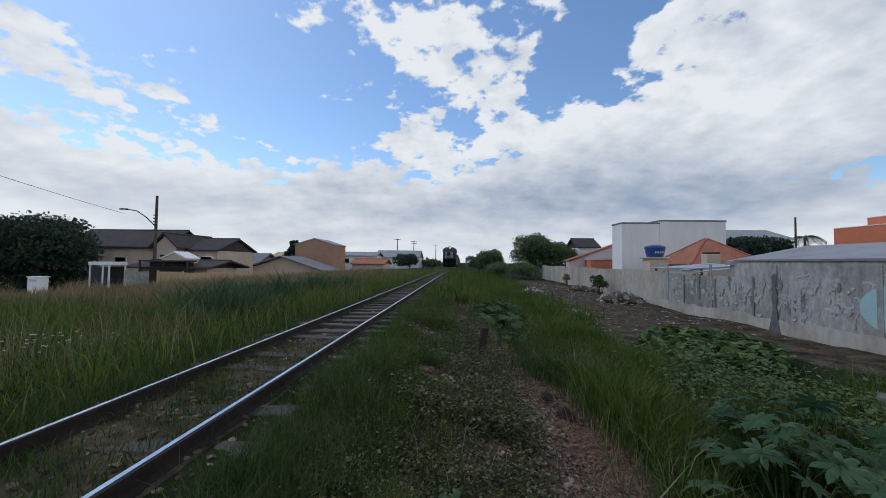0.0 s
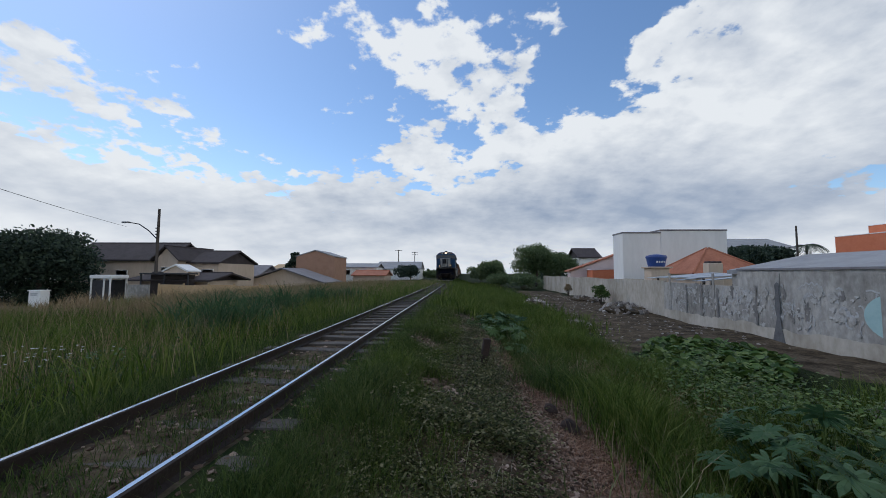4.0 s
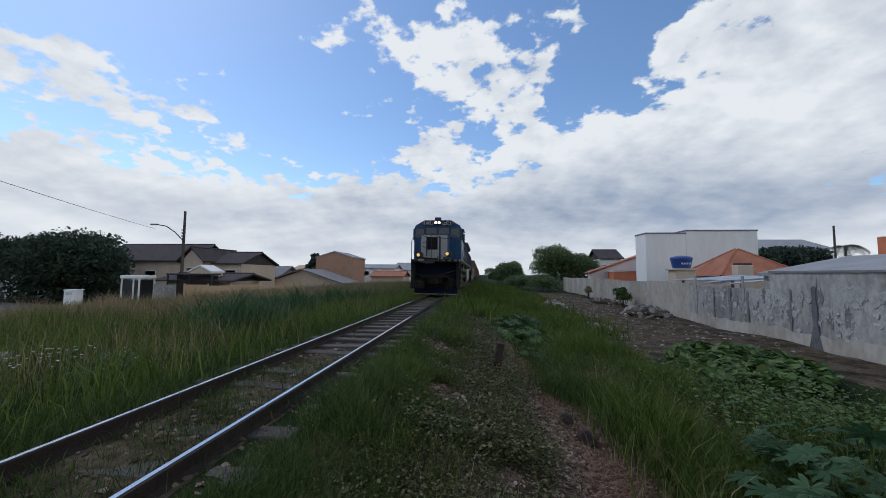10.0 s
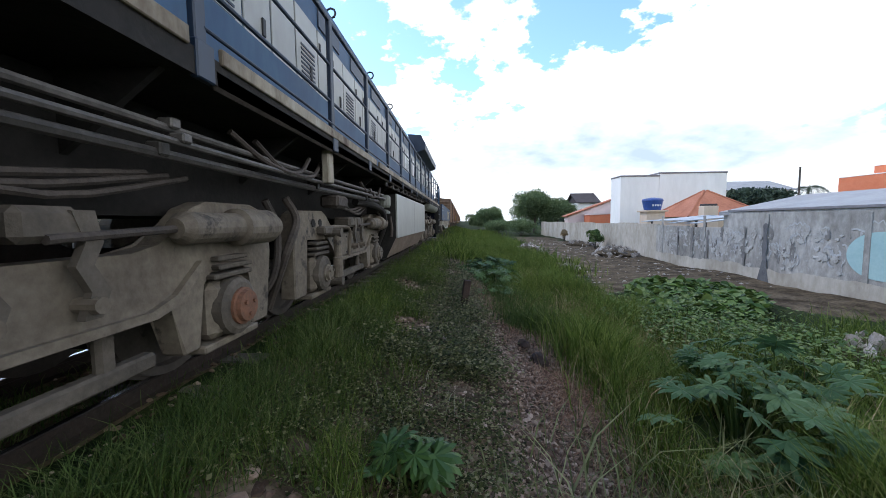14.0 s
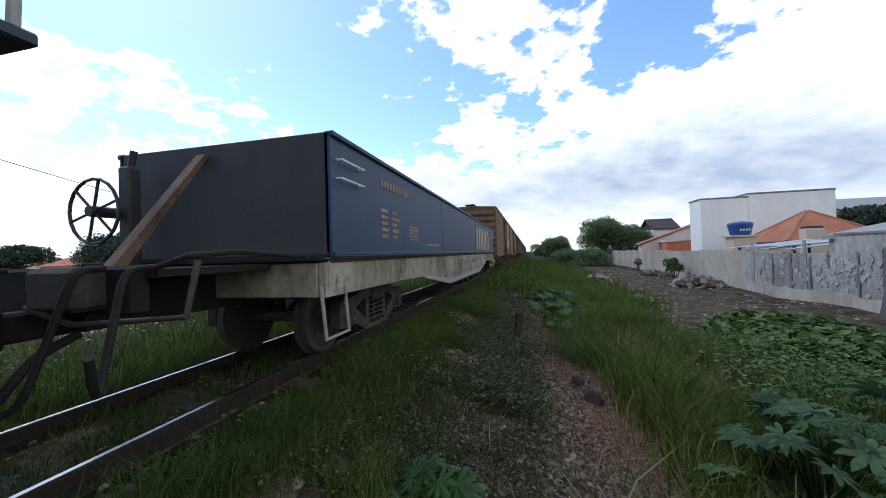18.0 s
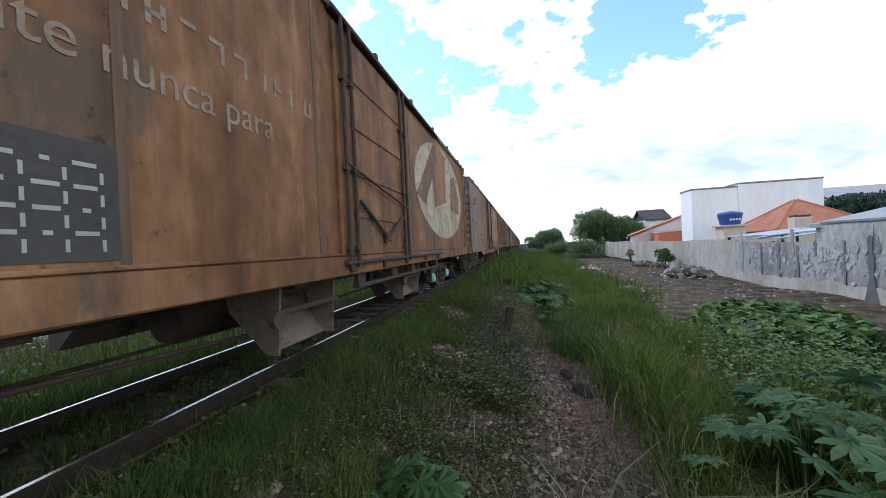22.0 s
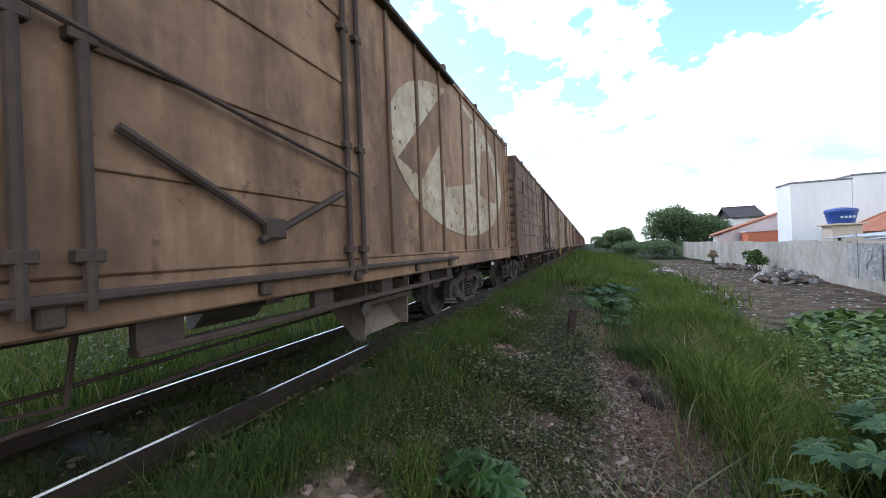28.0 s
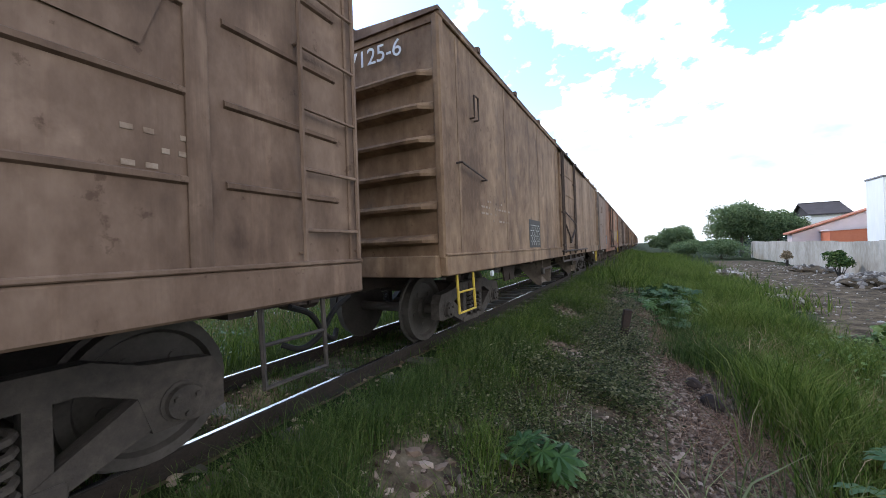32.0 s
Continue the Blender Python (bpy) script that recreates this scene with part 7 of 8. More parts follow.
    for y, top, wide in ((15.35, 0.62, 0.07), (16.4, 0.70, 0.10), (17.5, 0.70, 0.05), (13.3, 0.8, 0.05)):
        bm = bmesh.new()
        edge = [(y + wide * rng.uniform(0.5, 1.2), z) for z in np.linspace(-0.9, top, 9)]
        prism(bm, edge + [(y - wide * rng.uniform(0.5, 1.2), z) for _, z in edge[::-1]], "x", 13.168, 13.170)
        part("soot_run", bm, "flake_dark", w, "dark run of damp down the wall")
    ys = np.linspace(6.0, 19.4, 60)
    bm = bmesh.new()
    prism(bm, [(float(y), -0.62 + 0.16 * noise.noise((float(y) * 0.9, 3.0, 0.0)) + rng.uniform(-0.03, 0.03)) for y in ys] + [(19.4, -1.3), (6.0, -1.3)], "x", 13.160, 13.164)
    part("wall_foot", bm, "paintpatch", w, "bare beige plaster at the wall's foot")


build_wall()


# ---- buildings ----
def house(name, label, x, y, z, sx, sy, h, wall, roof=None, rise=1.2, kind="gable", along="x", over=0.35, turn=0.0, windows=(), roof_label=""):
    ob = thing(name, label, "house" if "shed" not in name else "shed", (x, y, z), turn)
    t = 0.2
    for nm, cx, cy, wx, wy in (("wall", 0, -sy / 2 + t / 2, sx, t), ("wall", 0, sy / 2 - t / 2, sx, t), ("wall", -sx / 2 + t / 2, 0, t, sy - 2 * t), ("wall", sx / 2 - t / 2, 0, t, sy - 2 * t)):
        quick(nm, lambda b: box(b, cx, cy, h / 2, wx, wy, h), wall, ob)
    if roof:
        bm = bmesh.new()
        a, b = sx / 2 + over, sy / 2 + over
        if kind == "flat":
            box(bm, 0, 0, h + 0.06, sx + 0.1, sy + 0.1, 0.12, 0.02)
        elif kind == "shed":
            prism(bm, [(-a, h), (a, h + rise), (a, h + rise + 0.12), (-a, h + 0.12)], "y", -b, b)
            gb = bmesh.new()
            prism(gb, [(-sx / 2 + 0.02, h - 0.02), (sx / 2 - 0.02, h - 0.02), (sx / 2 - 0.02, h + rise * 0.94)], "y", -sy / 2 + 0.003, sy / 2 - 0.003)
            part("gable", gb, wall, ob)
        elif kind == "hip":
            base = [bm.verts.new(v) for v in ((-a, -b, h), (a, -b, h), (a, b, h), (-a, b, h))]
            r = max(0.05, abs(a - b))
            tops = [bm.verts.new(v) for v in (((-r, 0, h + rise), (r, 0, h + rise)) if a >= b else ((0, -r, h + rise), (0, r, h + rise)))]
            bm.faces.new(base)
            if a >= b:
                bm.faces.new((base[0], base[1], tops[1], tops[0]))
                bm.faces.new((base[2], base[3], tops[0], tops[1]))
                bm.faces.new((base[1], base[2], tops[1]))
                bm.faces.new((base[3], base[0], tops[0]))
            else:
                bm.faces.new((base[1], base[2], tops[1], tops[0]))
                bm.faces.new((base[3], base[0], tops[0], tops[1]))
                bm.faces.new((base[0], base[1], tops[0]))
                bm.faces.new((base[2], base[3], tops[1]))
        elif along == "x":
            prism(bm, [(-b, h - 0.05), (0, h + rise), (b, h - 0.05), (b, h + 0.1), (0, h + rise + 0.15), (-b, h + 0.1)], "x", -a, a)
            prism(bm, [(-sy / 2, h), (sy / 2, h), (0, h + rise * 0.97)], "x", -sx / 2 + 0.01, sx / 2 - 0.01)
        else:
            prism(bm, [(-a, h - 0.05), (0, h + rise), (a, h - 0.05), (a, h + 0.1), (0, h + rise + 0.15), (-a, h + 0.1)], "y", -b, b)
            gb = bmesh.new()
            prism(gb, [(-sx / 2, h), (sx / 2, h), (0, h + rise * 0.97)], "y", -sy / 2 + 0.01, sy / 2 - 0.01)
            part("gable", gb, wall, ob)
        ro = part("roof", bm, roof, ob, roof_label)
        if kind in ("gable", "hip") and roof in ("roof_tile", "roof_dark"):
            rb = bmesh.new()
            if kind == "gable" and along == "x":
                rod(rb, (-a, 0, h + rise + 0.15), (a, 0, h + rise + 0.15), 0.09, 8)
            elif kind == "gable":
                rod(rb, (0, -b, h + rise + 0.15), (0, b, h + rise + 0.15), 0.09, 8)
            else:
                for p in base_corners(a, b, h):
                    rod(rb, p[0], (p[1] * max(0.05, abs(a - b)) if a >= b else 0, 0 if a >= b else p[2] * max(0.05, abs(a - b)), h + rise), 0.08, 6)
            part("ridge", rb, roof, ro)
    for side, u, wz, ww, wh in windows:
        px, py, dx, dy = {"s": (u, -sy / 2, ww, 0.06), "w": (-sx / 2, u, 0.06, ww), "e": (sx / 2, u, 0.06, ww)}[side]
        win = quick("window", lambda b: box(b, px, py, wz, dx + 0.12, dy + 0.12, wh + 0.12, 0.01), "white_wall", ob, "window in a pale frame")
        ox = {"s": (0, -0.05), "w": (-0.05, 0), "e": (0.05, 0)}[side]
        quick("pane", lambda b: box(b, px + ox[0], py + ox[1], wz, max(dx, 0.08), max(dy, 0.08), wh), "window", win)
    return ob


def base_corners(a, b, h):
    return [((sx * a, sy * b, h), sx, sy) for sx in (-1, 1) for sy in (-1, 1)]


house("house", "white two-storey house with a flat parapet", 17.77, 32.3, -1.1, 3.15, 2.0, 5.8, "white_wall", "roof_old", kind="flat", roof_label="thin dark parapet capping")
house("house", "white two-storey house block with a blank wall", 22.1, 34.6, -1.1, 5.45, 6.6, 6.02, "white_wall", "roof_old", kind="flat", roof_label="thin dark parapet capping")
house("house", "low house with a hipped terracotta tile roof", 20.55, 27.2, -1.1, 4.6, 4.4, 2.35, "beige_wall", "roof_tile", rise=1.9, kind="hip", over=0.4, roof_label="weathered terracotta tiles")
house("house", "pink house with a low slanting tiled roof", 17.3, 41.4, -1.1, 5.6, 1.2, 2.55, "pink_wall", "roof_tile", rise=2.15, kind="shed", over=0.25)
house("shed", "orange rendered lean-to beside a pink house", 18.1, 39.8, -1.1, 3.7, 1.7, 2.7, "orange_wall", "pink_wall", rise=0.15, kind="shed", over=0.1)
house("house", "grey house with a dark pitched roof", 22.8, 62, -1.2, 3.2, 6, 5.0, "white_wall", "roof_dark", rise=1.5, along="x", windows=(("s", -0.8, 3.6, 0.8, 0.9), ("s", 0.9, 3.6, 0.8, 0.9)))
house("shed", "low grey shed with a fibre-cement roof", 16.6, 8.4, -1.1, 6.2, 13.0, 2.38, "concrete", "roof_grey", rise=0.62, along="y", over=0.12, roof_label="grey fibre-cement sheeting")
house("house", "orange and white modern house with flat roofs", 62.5, 52, -1.2, 10, 8, 8.0, "orange_wall", "white_wall", kind="flat", windows=(("s", -3.6, 5.6, 1.6, 0.9), ("s", -1.2, 5.6, 1.6, 0.9), ("s", 1.4, 5.6, 1.6, 0.9)))
house("house", "orange roof-top tower with a white slab", 64.5, 53, 6.8, 5.5, 5, 1.6, "orange_wall", "white_wall", kind="flat")
house("house", "pale long building with a grey roof", 43, 58, -1.2, 12, 9, 6.2, "white_wall", "roof_grey", rise=1.6, along="x", over=0.5)


def chimney():
    ob = thing("chimney", "pale rendered barbecue chimney with three cowls", "chimney", (18.1, 23.0, -1.1))
    quick("shaft", lambda b: box(b, 0, 0, 1.5, 0.85, 0.6, 3.0, 0.03), "beige_wall", ob)
    for dx in (-0.3, 0.0, 0.3):
        quick("cowl", lambda b: box(b, dx, 0, 3.06, 0.16, 0.5, 0.14, 0.02), "roof_dark", ob)


chimney()


def tin_roof():
    ob = thing("tin_roof", "patched lean-to roof of bent metal sheets on posts", "roof", (15.2, 19.0, 0))
    random.seed(4)
    for k in range(6):
        bm = bmesh.new()
        box(bm, random.uniform(-0.1, 0.1), -2.2 + 0.85 * k, 1.12 + random.uniform(-0.03, 0.05), 3.6, 0.95, 0.03, 0.0, Euler((random.uniform(-0.03, 0.03), -0.09 + random.uniform(-0.03, 0.03), random.uniform(-0.05, 0.05))).to_matrix())
        part("sheet", bm, "metal_sheet", ob, "dented blue-grey metal sheet")
    for x, y in ((-1.5, -2.0), (-1.5, 2.0), (1.5, -2.0), (1.5, 2.0)):
        quick("post", lambda b: rod(b, (x, y, -1.1), (x, y, 1.15 + 0.09 * x), 0.06), "pole_wood", ob)


tin_roof()


def water_tank():
    ob = thing("water_tank", "blue polyethylene water tank on a rendered block", "water tank", (16.0, 25.6, 0))
    quick("body", lambda b: lathe(b, [(1.72, 0.48), (1.74, 0.52), (2.32, 0.64), (2.34, 0.67), (2.4, 0.67), (2.42, 0.64)], (0, 0, 0), "z", 28), "tank_blue", ob, smooth=False)
    quick("lid", lambda b: lathe(b, [(2.42, 0.66), (2.5, 0.62), (2.58, 0.25), (2.6, 0.05)], (0, 0, 0), "z", 28), "tank_blue", ob)
    for k in range(4):
        quick("printed_mark", lambda b: box(b, 0.16 * k - 0.24, -0.585, 2.05, 0.1, 0.03, 0.12), "plate_white", ob, "pale printed mark")
    quick("stand", lambda b: [box(b, 0, 0, 1.67, 1.5, 1.3, 0.1, 0.01), box(b, 0, 0, 0.26, 1.2, 1.0, 2.74)], "beige_wall", ob, "rendered block under the tank")


water_tank()

# the far side of the track, street level
STREET = -1.75
house("house", "beige two-storey house with a dark gabled roof", -36.0, 41, STREET, 11.6, 7, 4.13, "beige_wall", "roof_dark", rise=2.05, along="x", windows=(("s", -2.2, 2.8, 0.9, 1.1), ("s", 1.2, 2.6, 1.2, 0.9)))
house("house", "beige house wing with a cross gable", -29.4, 40.5, STREET, 2.6, 7, 4.1, "beige_wall", "roof_dark", rise=1.5, along="y", windows=(("s", 0.0, 2.9, 0.9, 1.0),))
house("house", "beige house with dark tiled roof", -26.4, 42, STREET, 3.6, 7, 3.9, "beige_wall", "roof_dark", rise=1.4, along="x", windows=(("s", 0.6, 2.7, 1.2, 1.0),))
house("house", "low house with a wide dark awning roof", -24.5, 34.5, STREET, 6.5, 4.5, 2.1, "beige_wall", "roof_dark", rise=0.6, along="x", over=0.9)
house("shed", "small white gabled loft over a carport", -24.1, 32.6, STREET, 2.3, 1.6, 2.95, "beige_wall", "white_wall", rise=0.55, along="y", over=0.1)
house("house", "wide low building with an old grey roof", -29.6, 50.2, STREET, 8.6, 6, 2.3, "beige_wall", "roof_old", rise=1.5, along="x", over=0.6)
house("house", "long low building with a grey sheet roof", -21.5, 50, STREET, 10.5, 6, 1.55, "beige_wall", "roof_old", rise=1.85, along="y", over=0.6)
house("house", "raw brick tower house with a slanting sheet roof", -20.4, 58, STREET, 6.0, 6.0, 5.4, "brick_wall", "roof_grey", rise=0.9, along="y", over=0.12)
house("house", "ochre house with a low roof", -28, 66, STREET, 7, 6, 3.4, "yellow_wall", "yellow_wall", rise=0.9, along="x")
house("house", "white house with a grey roof far down the line", -19, 76, STREET, 8, 6, 4.0, "white_wall", "roof_grey", rise=0.8, along="x", windows=(("s", -2, 3, 1.2, 0.9), ("s", 1, 3, 1.2, 0.9)))
house("house", "low brick-roofed house by the line", -15, 70, STREET, 6, 6, 2.4, "beige_wall", "roof_tile", rise=0.9, along="x")
house("house", "white warehouse with a pale grey roof", -13.8, 96, STREET, 11, 10, 3.9, "white_wall", "roof_grey", rise=1.9, along="x", over=0.3)
for k, (x, y, sx, h, mat, rf) in enumerate(((-52, 44, 9, 3.0, "white_wall", "roof_grey"), (-64, 47, 10, 2.8, "yellow_wall", "roof_tile"), (-76, 50, 11, 2.8, "beige_wall", "roof_tile"), (-90, 50, 12, 3.0, "white_wall", "roof_tile"), (-106, 46, 12, 2.8, "pink_wall", "roof_tile"))):
    house("house", ("white street house with a grey roof", "ochre street house with a tiled roof", "beige street house with a tiled roof", "white street house with a tiled roof", "pink street house with a tiled roof")[k], x, y, STREET, sx, 8, h, mat, rf, rise=1.3, along="x", windows=(("s", -2, 1.6, 1.2, 1.0), ("s", 2, 1.6, 1.2, 1.0)))


def brick_porch():
    ob = thing("steel_frame", "thin grey steel frame beside a brick tower", "frame", (-24.2, 57, STREET))
    for x in (0, 1.9):
        quick("post", lambda b: box(b, x, 0, 2.4, 0.12, 0.12, 4.8, 0.01), "roof_grey", ob)
    quick("beam", lambda b: box(b, 0.95, 0, 4.86, 2.1, 0.14, 0.14, 0.01), "roof_grey", ob)


brick_porch()


def kiosk():
    ob = thing("kiosk", "small kiosk with dark panels and a white flat roof", "kiosk", (-28.45, 29.8, STREET + 0.12))
    quick("roof", lambda b: box(b, 0, 0, 2.35, 1.95, 1.7, 0.3, 0.03), "white_wall", ob, "white flat roof")
    for x in (-0.85, 0.3, 0.85):
        for y in (-0.75, 0.75):
            quick("post", lambda b: box(b, x, y, 1.1, 0.1, 0.1, 2.2), "white_wall", ob)
    for x0, x1 in ((-0.8, 0.25), (0.35, 0.8)):
        quick("panel", lambda b: box(b, (x0 + x1) / 2, -0.7, 1.05, x1 - x0, 0.05, 2.0), "dark_metal", ob, "dark panel")
    quick("panel", lambda b: box(b, 0, 0.7, 1.05, 1.6, 0.05, 2.0), "dark_metal", ob)


kiosk()


def cabinet():
    ob = thing("utility_cabinet", "white roadside utility cabinet with a lid", "cabinet", (-26.35, 22.8, STREET + 0.08))
    quick("body", lambda b: box(b, 0, 0, 0.75, 0.85, 0.6, 1.5, 0.03), "white_wall", ob)
    quick("lid", lambda b: box(b, 0, 0, 1.53, 0.95, 0.7, 0.06, 0.02), "white_wall", ob)
    quick("vent", lambda b: [box(b, 0, -0.305, 1.2 + 0.05 * k, 0.5, 0.02, 0.02) for k in range(4)], "roof_grey", ob)


cabinet()


def fence(x0, x1, y, h, mat, label, step=2.0):
    ob = thing("fence", label, "fence", (0, 0, STREET))
    n = max(1, int(abs(x1 - x0) / step))
    for k in range(n):
        a, b = x0 + (x1 - x0) * k / n, x0 + (x1 - x0) * (k + 1) / n
        quick("panel", lambda bb: box(bb, (a + b) / 2, y, h / 2, abs(b - a) - 0.06, 0.08, h - 0.12 * (k % 2), 0.01), mat, ob)
        quick("post", lambda bb: box(bb, a, y, h / 2 + 0.05, 0.12, 0.14, h + 0.1, 0.01), mat, ob)
    return ob


fence(-26.7, -24.6, 29.7, 1.8, "concrete", "pale grey board fence along the verge")
def carport():
    ob = thing("carport", "dark flat-roofed carport on thin posts", "carport", (-24.2, 31.2, STREET))
    quick("roof", lambda b: box(b, 0, 0, 2.75, 4.6, 1.2, 0.14, 0.02), "dark_metal", ob)
    # dark panel put in for the shade of the open bay
    quick("back_panel", lambda b: box(b, 0, 0.45, 1.35, 4.2, 0.06, 2.6), "roof_dark", ob, "dark panel for the shade inside")
    for x in (-2.2, 0.0, 2.2):
        quick("post", lambda b: box(b, x, -0.5, 1.34, 0.1, 0.1, 2.68), "dark_metal", ob)


carport()
fence(-24.5, -13, 30.5, 1.8, "yellow_wall", "warm tan board fence along the verge")
fence(-47, -37.5, 33.0, 2.0, "white_wall", "white panel gates along the street")
fence(-60, -48, 34.5, 1.8, "concrete", "grey concrete street fence")
fence(-80, -61, 37, 1.9, "white_wall", "white street wall with gates")


def pole(x, y, z, h, label, lamp=False, arms=1):
    ob = thing("utility_pole", label, "utility pole", (x, y, z))
    quick("shaft", lambda b: rod(b, (0, 0, 0), (0, 0, h), 0.16, 12, 0.11), "pole_wood", ob)
    for k in range(arms):
        quick("crossarm", lambda b: box(b, 0, -0.14, h - 0.25 - 0.7 * k, 1.9, 0.1, 0.12, 0.01), "pole_wood", ob)
        for dx in (-0.8, -0.3, 0.3, 0.8):
            quick("insulator", lambda b: lathe(b, [(0, 0.05), (0.05, 0.06), (0.12, 0.03), (0.16, 0.035)], (dx, -0.14, h - 0.19 - 0.7 * k), "z", 8), "roof_grey", ob)
    if lamp:
        quick("bracket", lambda b: pipe(b, [(0, 0, h - 3.0), (-0.9, -0.1, h - 2.1), (-1.8, -0.2, h - 1.5), (-2.7, -0.3, h - 1.35)], 0.05, 8), "dark_metal", ob)
        quick("lamp_head", lambda b: box(b, -3.0, -0.33, h - 1.34, 0.75, 0.26, 0.14, 0.04), "roof_grey", ob, "street lamp head")
        for k in range(4):
            quick("rack", lambda b: box(b, 0.0, -0.2, h - 1.9 - 0.3 * k, 0.12, 0.18, 0.1, 0.01), "dark_metal", ob)
    return ob


pole(-26.9, 32.85, STREET, 9.0, "dark timber street pole with a curved lamp bracket", True, 0)
pole(-16.6, 108, -1.2, 9.3, "timber utility pole with a crossarm", False, 1)
pole(-13.0, 118, -1.2, 9.3, "timber utility pole with two crossarms", False, 2)
pole(-8.0, 150, -1.2, 9.3, "distant timber utility pole", False, 1)
pole(-3.6, 190, -1.2, 9.3, "far timber utility pole", False, 1)
pole(48.6, 52, -1.2, 9.2, "concrete utility pole behind the houses", False, 0)


def wire(a, b, sag, label="thin black overhead cable"):
    bm = bmesh.new()
    a, b = Vector(a), Vector(b)
    pts = [a.lerp(b, k / 24) - Vector((0, 0, sag * 4 * (k / 24) * (1 - k / 24))) for k in range(25)]
    pipe(bm, pts, 0.018, 4)
    return tagged(new("cable", mesh_of("cable", bm, "black")), label, "cable")


wire((-12.0, -5.5, 6.6), (-37.5, 40.5, 6.5), 0.3)


# ---- trees and shrubs ----
def leaf_cloud(name, lobes, n, size, mat, seed, parent=None):
    """Many small leaves, thick near the outside of each lobe (centre, radii)."""
    rng = np.random.default_rng(seed)
    per = np.array([l[1][0] * l[1][1] * l[1][2] for l in lobes]) ** (2 / 3)
    pick = rng.choice(len(lobes), n, p=per / per.sum())
    c, r = np.array([l[0] for l in lobes])[pick], np.array([l[1] for l in lobes])[pick]
    d = rng.normal(0, 1, (n, 3))
    d /= np.linalg.norm(d, axis=1)[:, None]
    d[:, 2] = np.where(d[:, 2] < -0.7, -d[:, 2] * 0.6, d[:, 2])
    p = c + d * r * (rng.uniform(0.25, 1.0, n)[:, None] ** 0.4) * rng.uniform(0.86, 1.1, n)[:, None]
    a, b = rng.normal(0, 1, (n, 3)), rng.normal(0, 1, (n, 3))
    a /= np.linalg.norm(a, axis=1)[:, None]
    b = np.cross(a, b)
    b /= np.linalg.norm(b, axis=1)[:, None]
    s = (size * rng.uniform(0.6, 1.4, n))[:, None]
    v = np.stack([p - a * s, p - b * s * 0.5, p + a * s, p + b * s * 0.5], 1).reshape(-1, 3)
    me = bpy.data.meshes.new(name)
    me.from_pydata(v.tolist(), [], (4 * np.arange(n)[:, None] + [0, 1, 2, 3]).tolist())
    me.materials.append(M[mat])
    o = new(name, me)
    o.parent = parent
    return o


def tree(name, label, x, y, z, h, r, mat="tree_leaf", seed=1, n=5000, squash=0.7, leaf=0.22, trunk=True, lobes=9, low=0.3):
    ob = thing(name, label, "tree" if trunk else "bush", (x, y, z))
    random.seed(seed)
    made = []
    for k in range(lobes):
        a, q = 6.283 * k / lobes + random.uniform(-0.4, 0.4), random.uniform(0.25, 0.68)
        if k < 2:
            q = 0.1
        rr = r * random.uniform(0.40, 0.6)
        top, foot = h - rr * squash, max(0.3, h * (low if trunk else 0.1)) + rr * squash * 0.4
        made.append(((r * q * math.cos(a), r * q * math.sin(a), top - (top - foot) * random.uniform(0.0, 1.0) * (0.35 + 0.65 * q) if k > 1 else top), (rr, rr, rr * squash)))
    if trunk:
        bm = bmesh.new()
        rod(bm, (0, 0, -0.3), (0.1, 0, h * 0.45), 0.035 * h, 10, 0.022 * h)
        for c, _ in made:
            mid = Vector((0.1, 0, h * 0.42)).lerp(Vector(c), 0.5) + Vector((0, 0, -0.1 * h * 0.3))
            rod(bm, (0.1, 0, h * 0.4), mid, 0.016 * h, 6, 0.011 * h)
            rod(bm, mid, c, 0.011 * h, 6, 0.004 * h)
        part("trunk", bm, "bark", ob)
    else:
        bm = bmesh.new()
        for c, _ in made:
            rod(bm, (0, 0, -0.2), c, 0.03, 5, 0.01)
        part("stem", bm, "bark", ob)
    leaf_cloud("crown", made, n, leaf, mat, seed, ob)
    return ob


tree("tree", "broad dark evergreen street tree", -35.9, 30.5, STREET, 7.0, 4.9, "tree_dark", 11, 26000, 0.8, 0.15, lobes=22, low=0.18)
tree("tree", "broad dark street tree", -42.0, 31.5, STREET, 6.5, 4.2, "tree_dark", 12, 14000, 0.8, 0.15, lobes=16, low=0.15)
# added bush: its dark mass stands in for the shade below the crowns
tree("bush", "added dark bush filling the shade under the street trees", -38.5, 33.0, STREET, 2.3, 5.5, "tree_dark", 41, 9000, 0.7, 0.15, False, lobes=14)
tree("tree", "rounded dark street tree farther off", -62, 33, STREET, 5.8, 4.2, "tree_dark", 13, 5000, 0.6, 0.25)
tree("tree", "dark bushy tree at the street corner", -88, 26, STREET, 3.8, 3.8, "tree_dark", 14, 3000, 0.7, 0.3)
tree("tree", "leafy dark green tree behind the lot", 14.6, 60, -1.1, 7.3, 3.6, "tree_leaf", 15, 16000, 0.85, 0.15, lobes=18, low=0.15)
tree("tree", "leafy green tree behind the wall", 18.4, 60.5, -1.1, 5.9, 3.2, "tree_leaf", 16, 12000, 0.85, 0.15, lobes=16, low=0.12)
tree("tree", "young tree by the line", 9.2, 78, -1.1, 5.2, 3.0, "tree_leaf", 17, 5000, 0.8, 0.2)
tree("bush", "dense bush beside the line", 6.8, 84, -1.1, 4.3, 3.2, "tree_leaf", 18, 4000, 0.8, 0.2, False)
tree("bush", "low bushes by the wall's end", 11.2, 52, -1.1, 2.5, 2.4, "tree_leaf", 19, 4000, 0.8, 0.12, False)
tree("bush", "low bushes along the line", 8.6, 58, -1.1, 2.4, 2.8, "tree_leaf", 20, 4000, 0.7, 0.13, False)
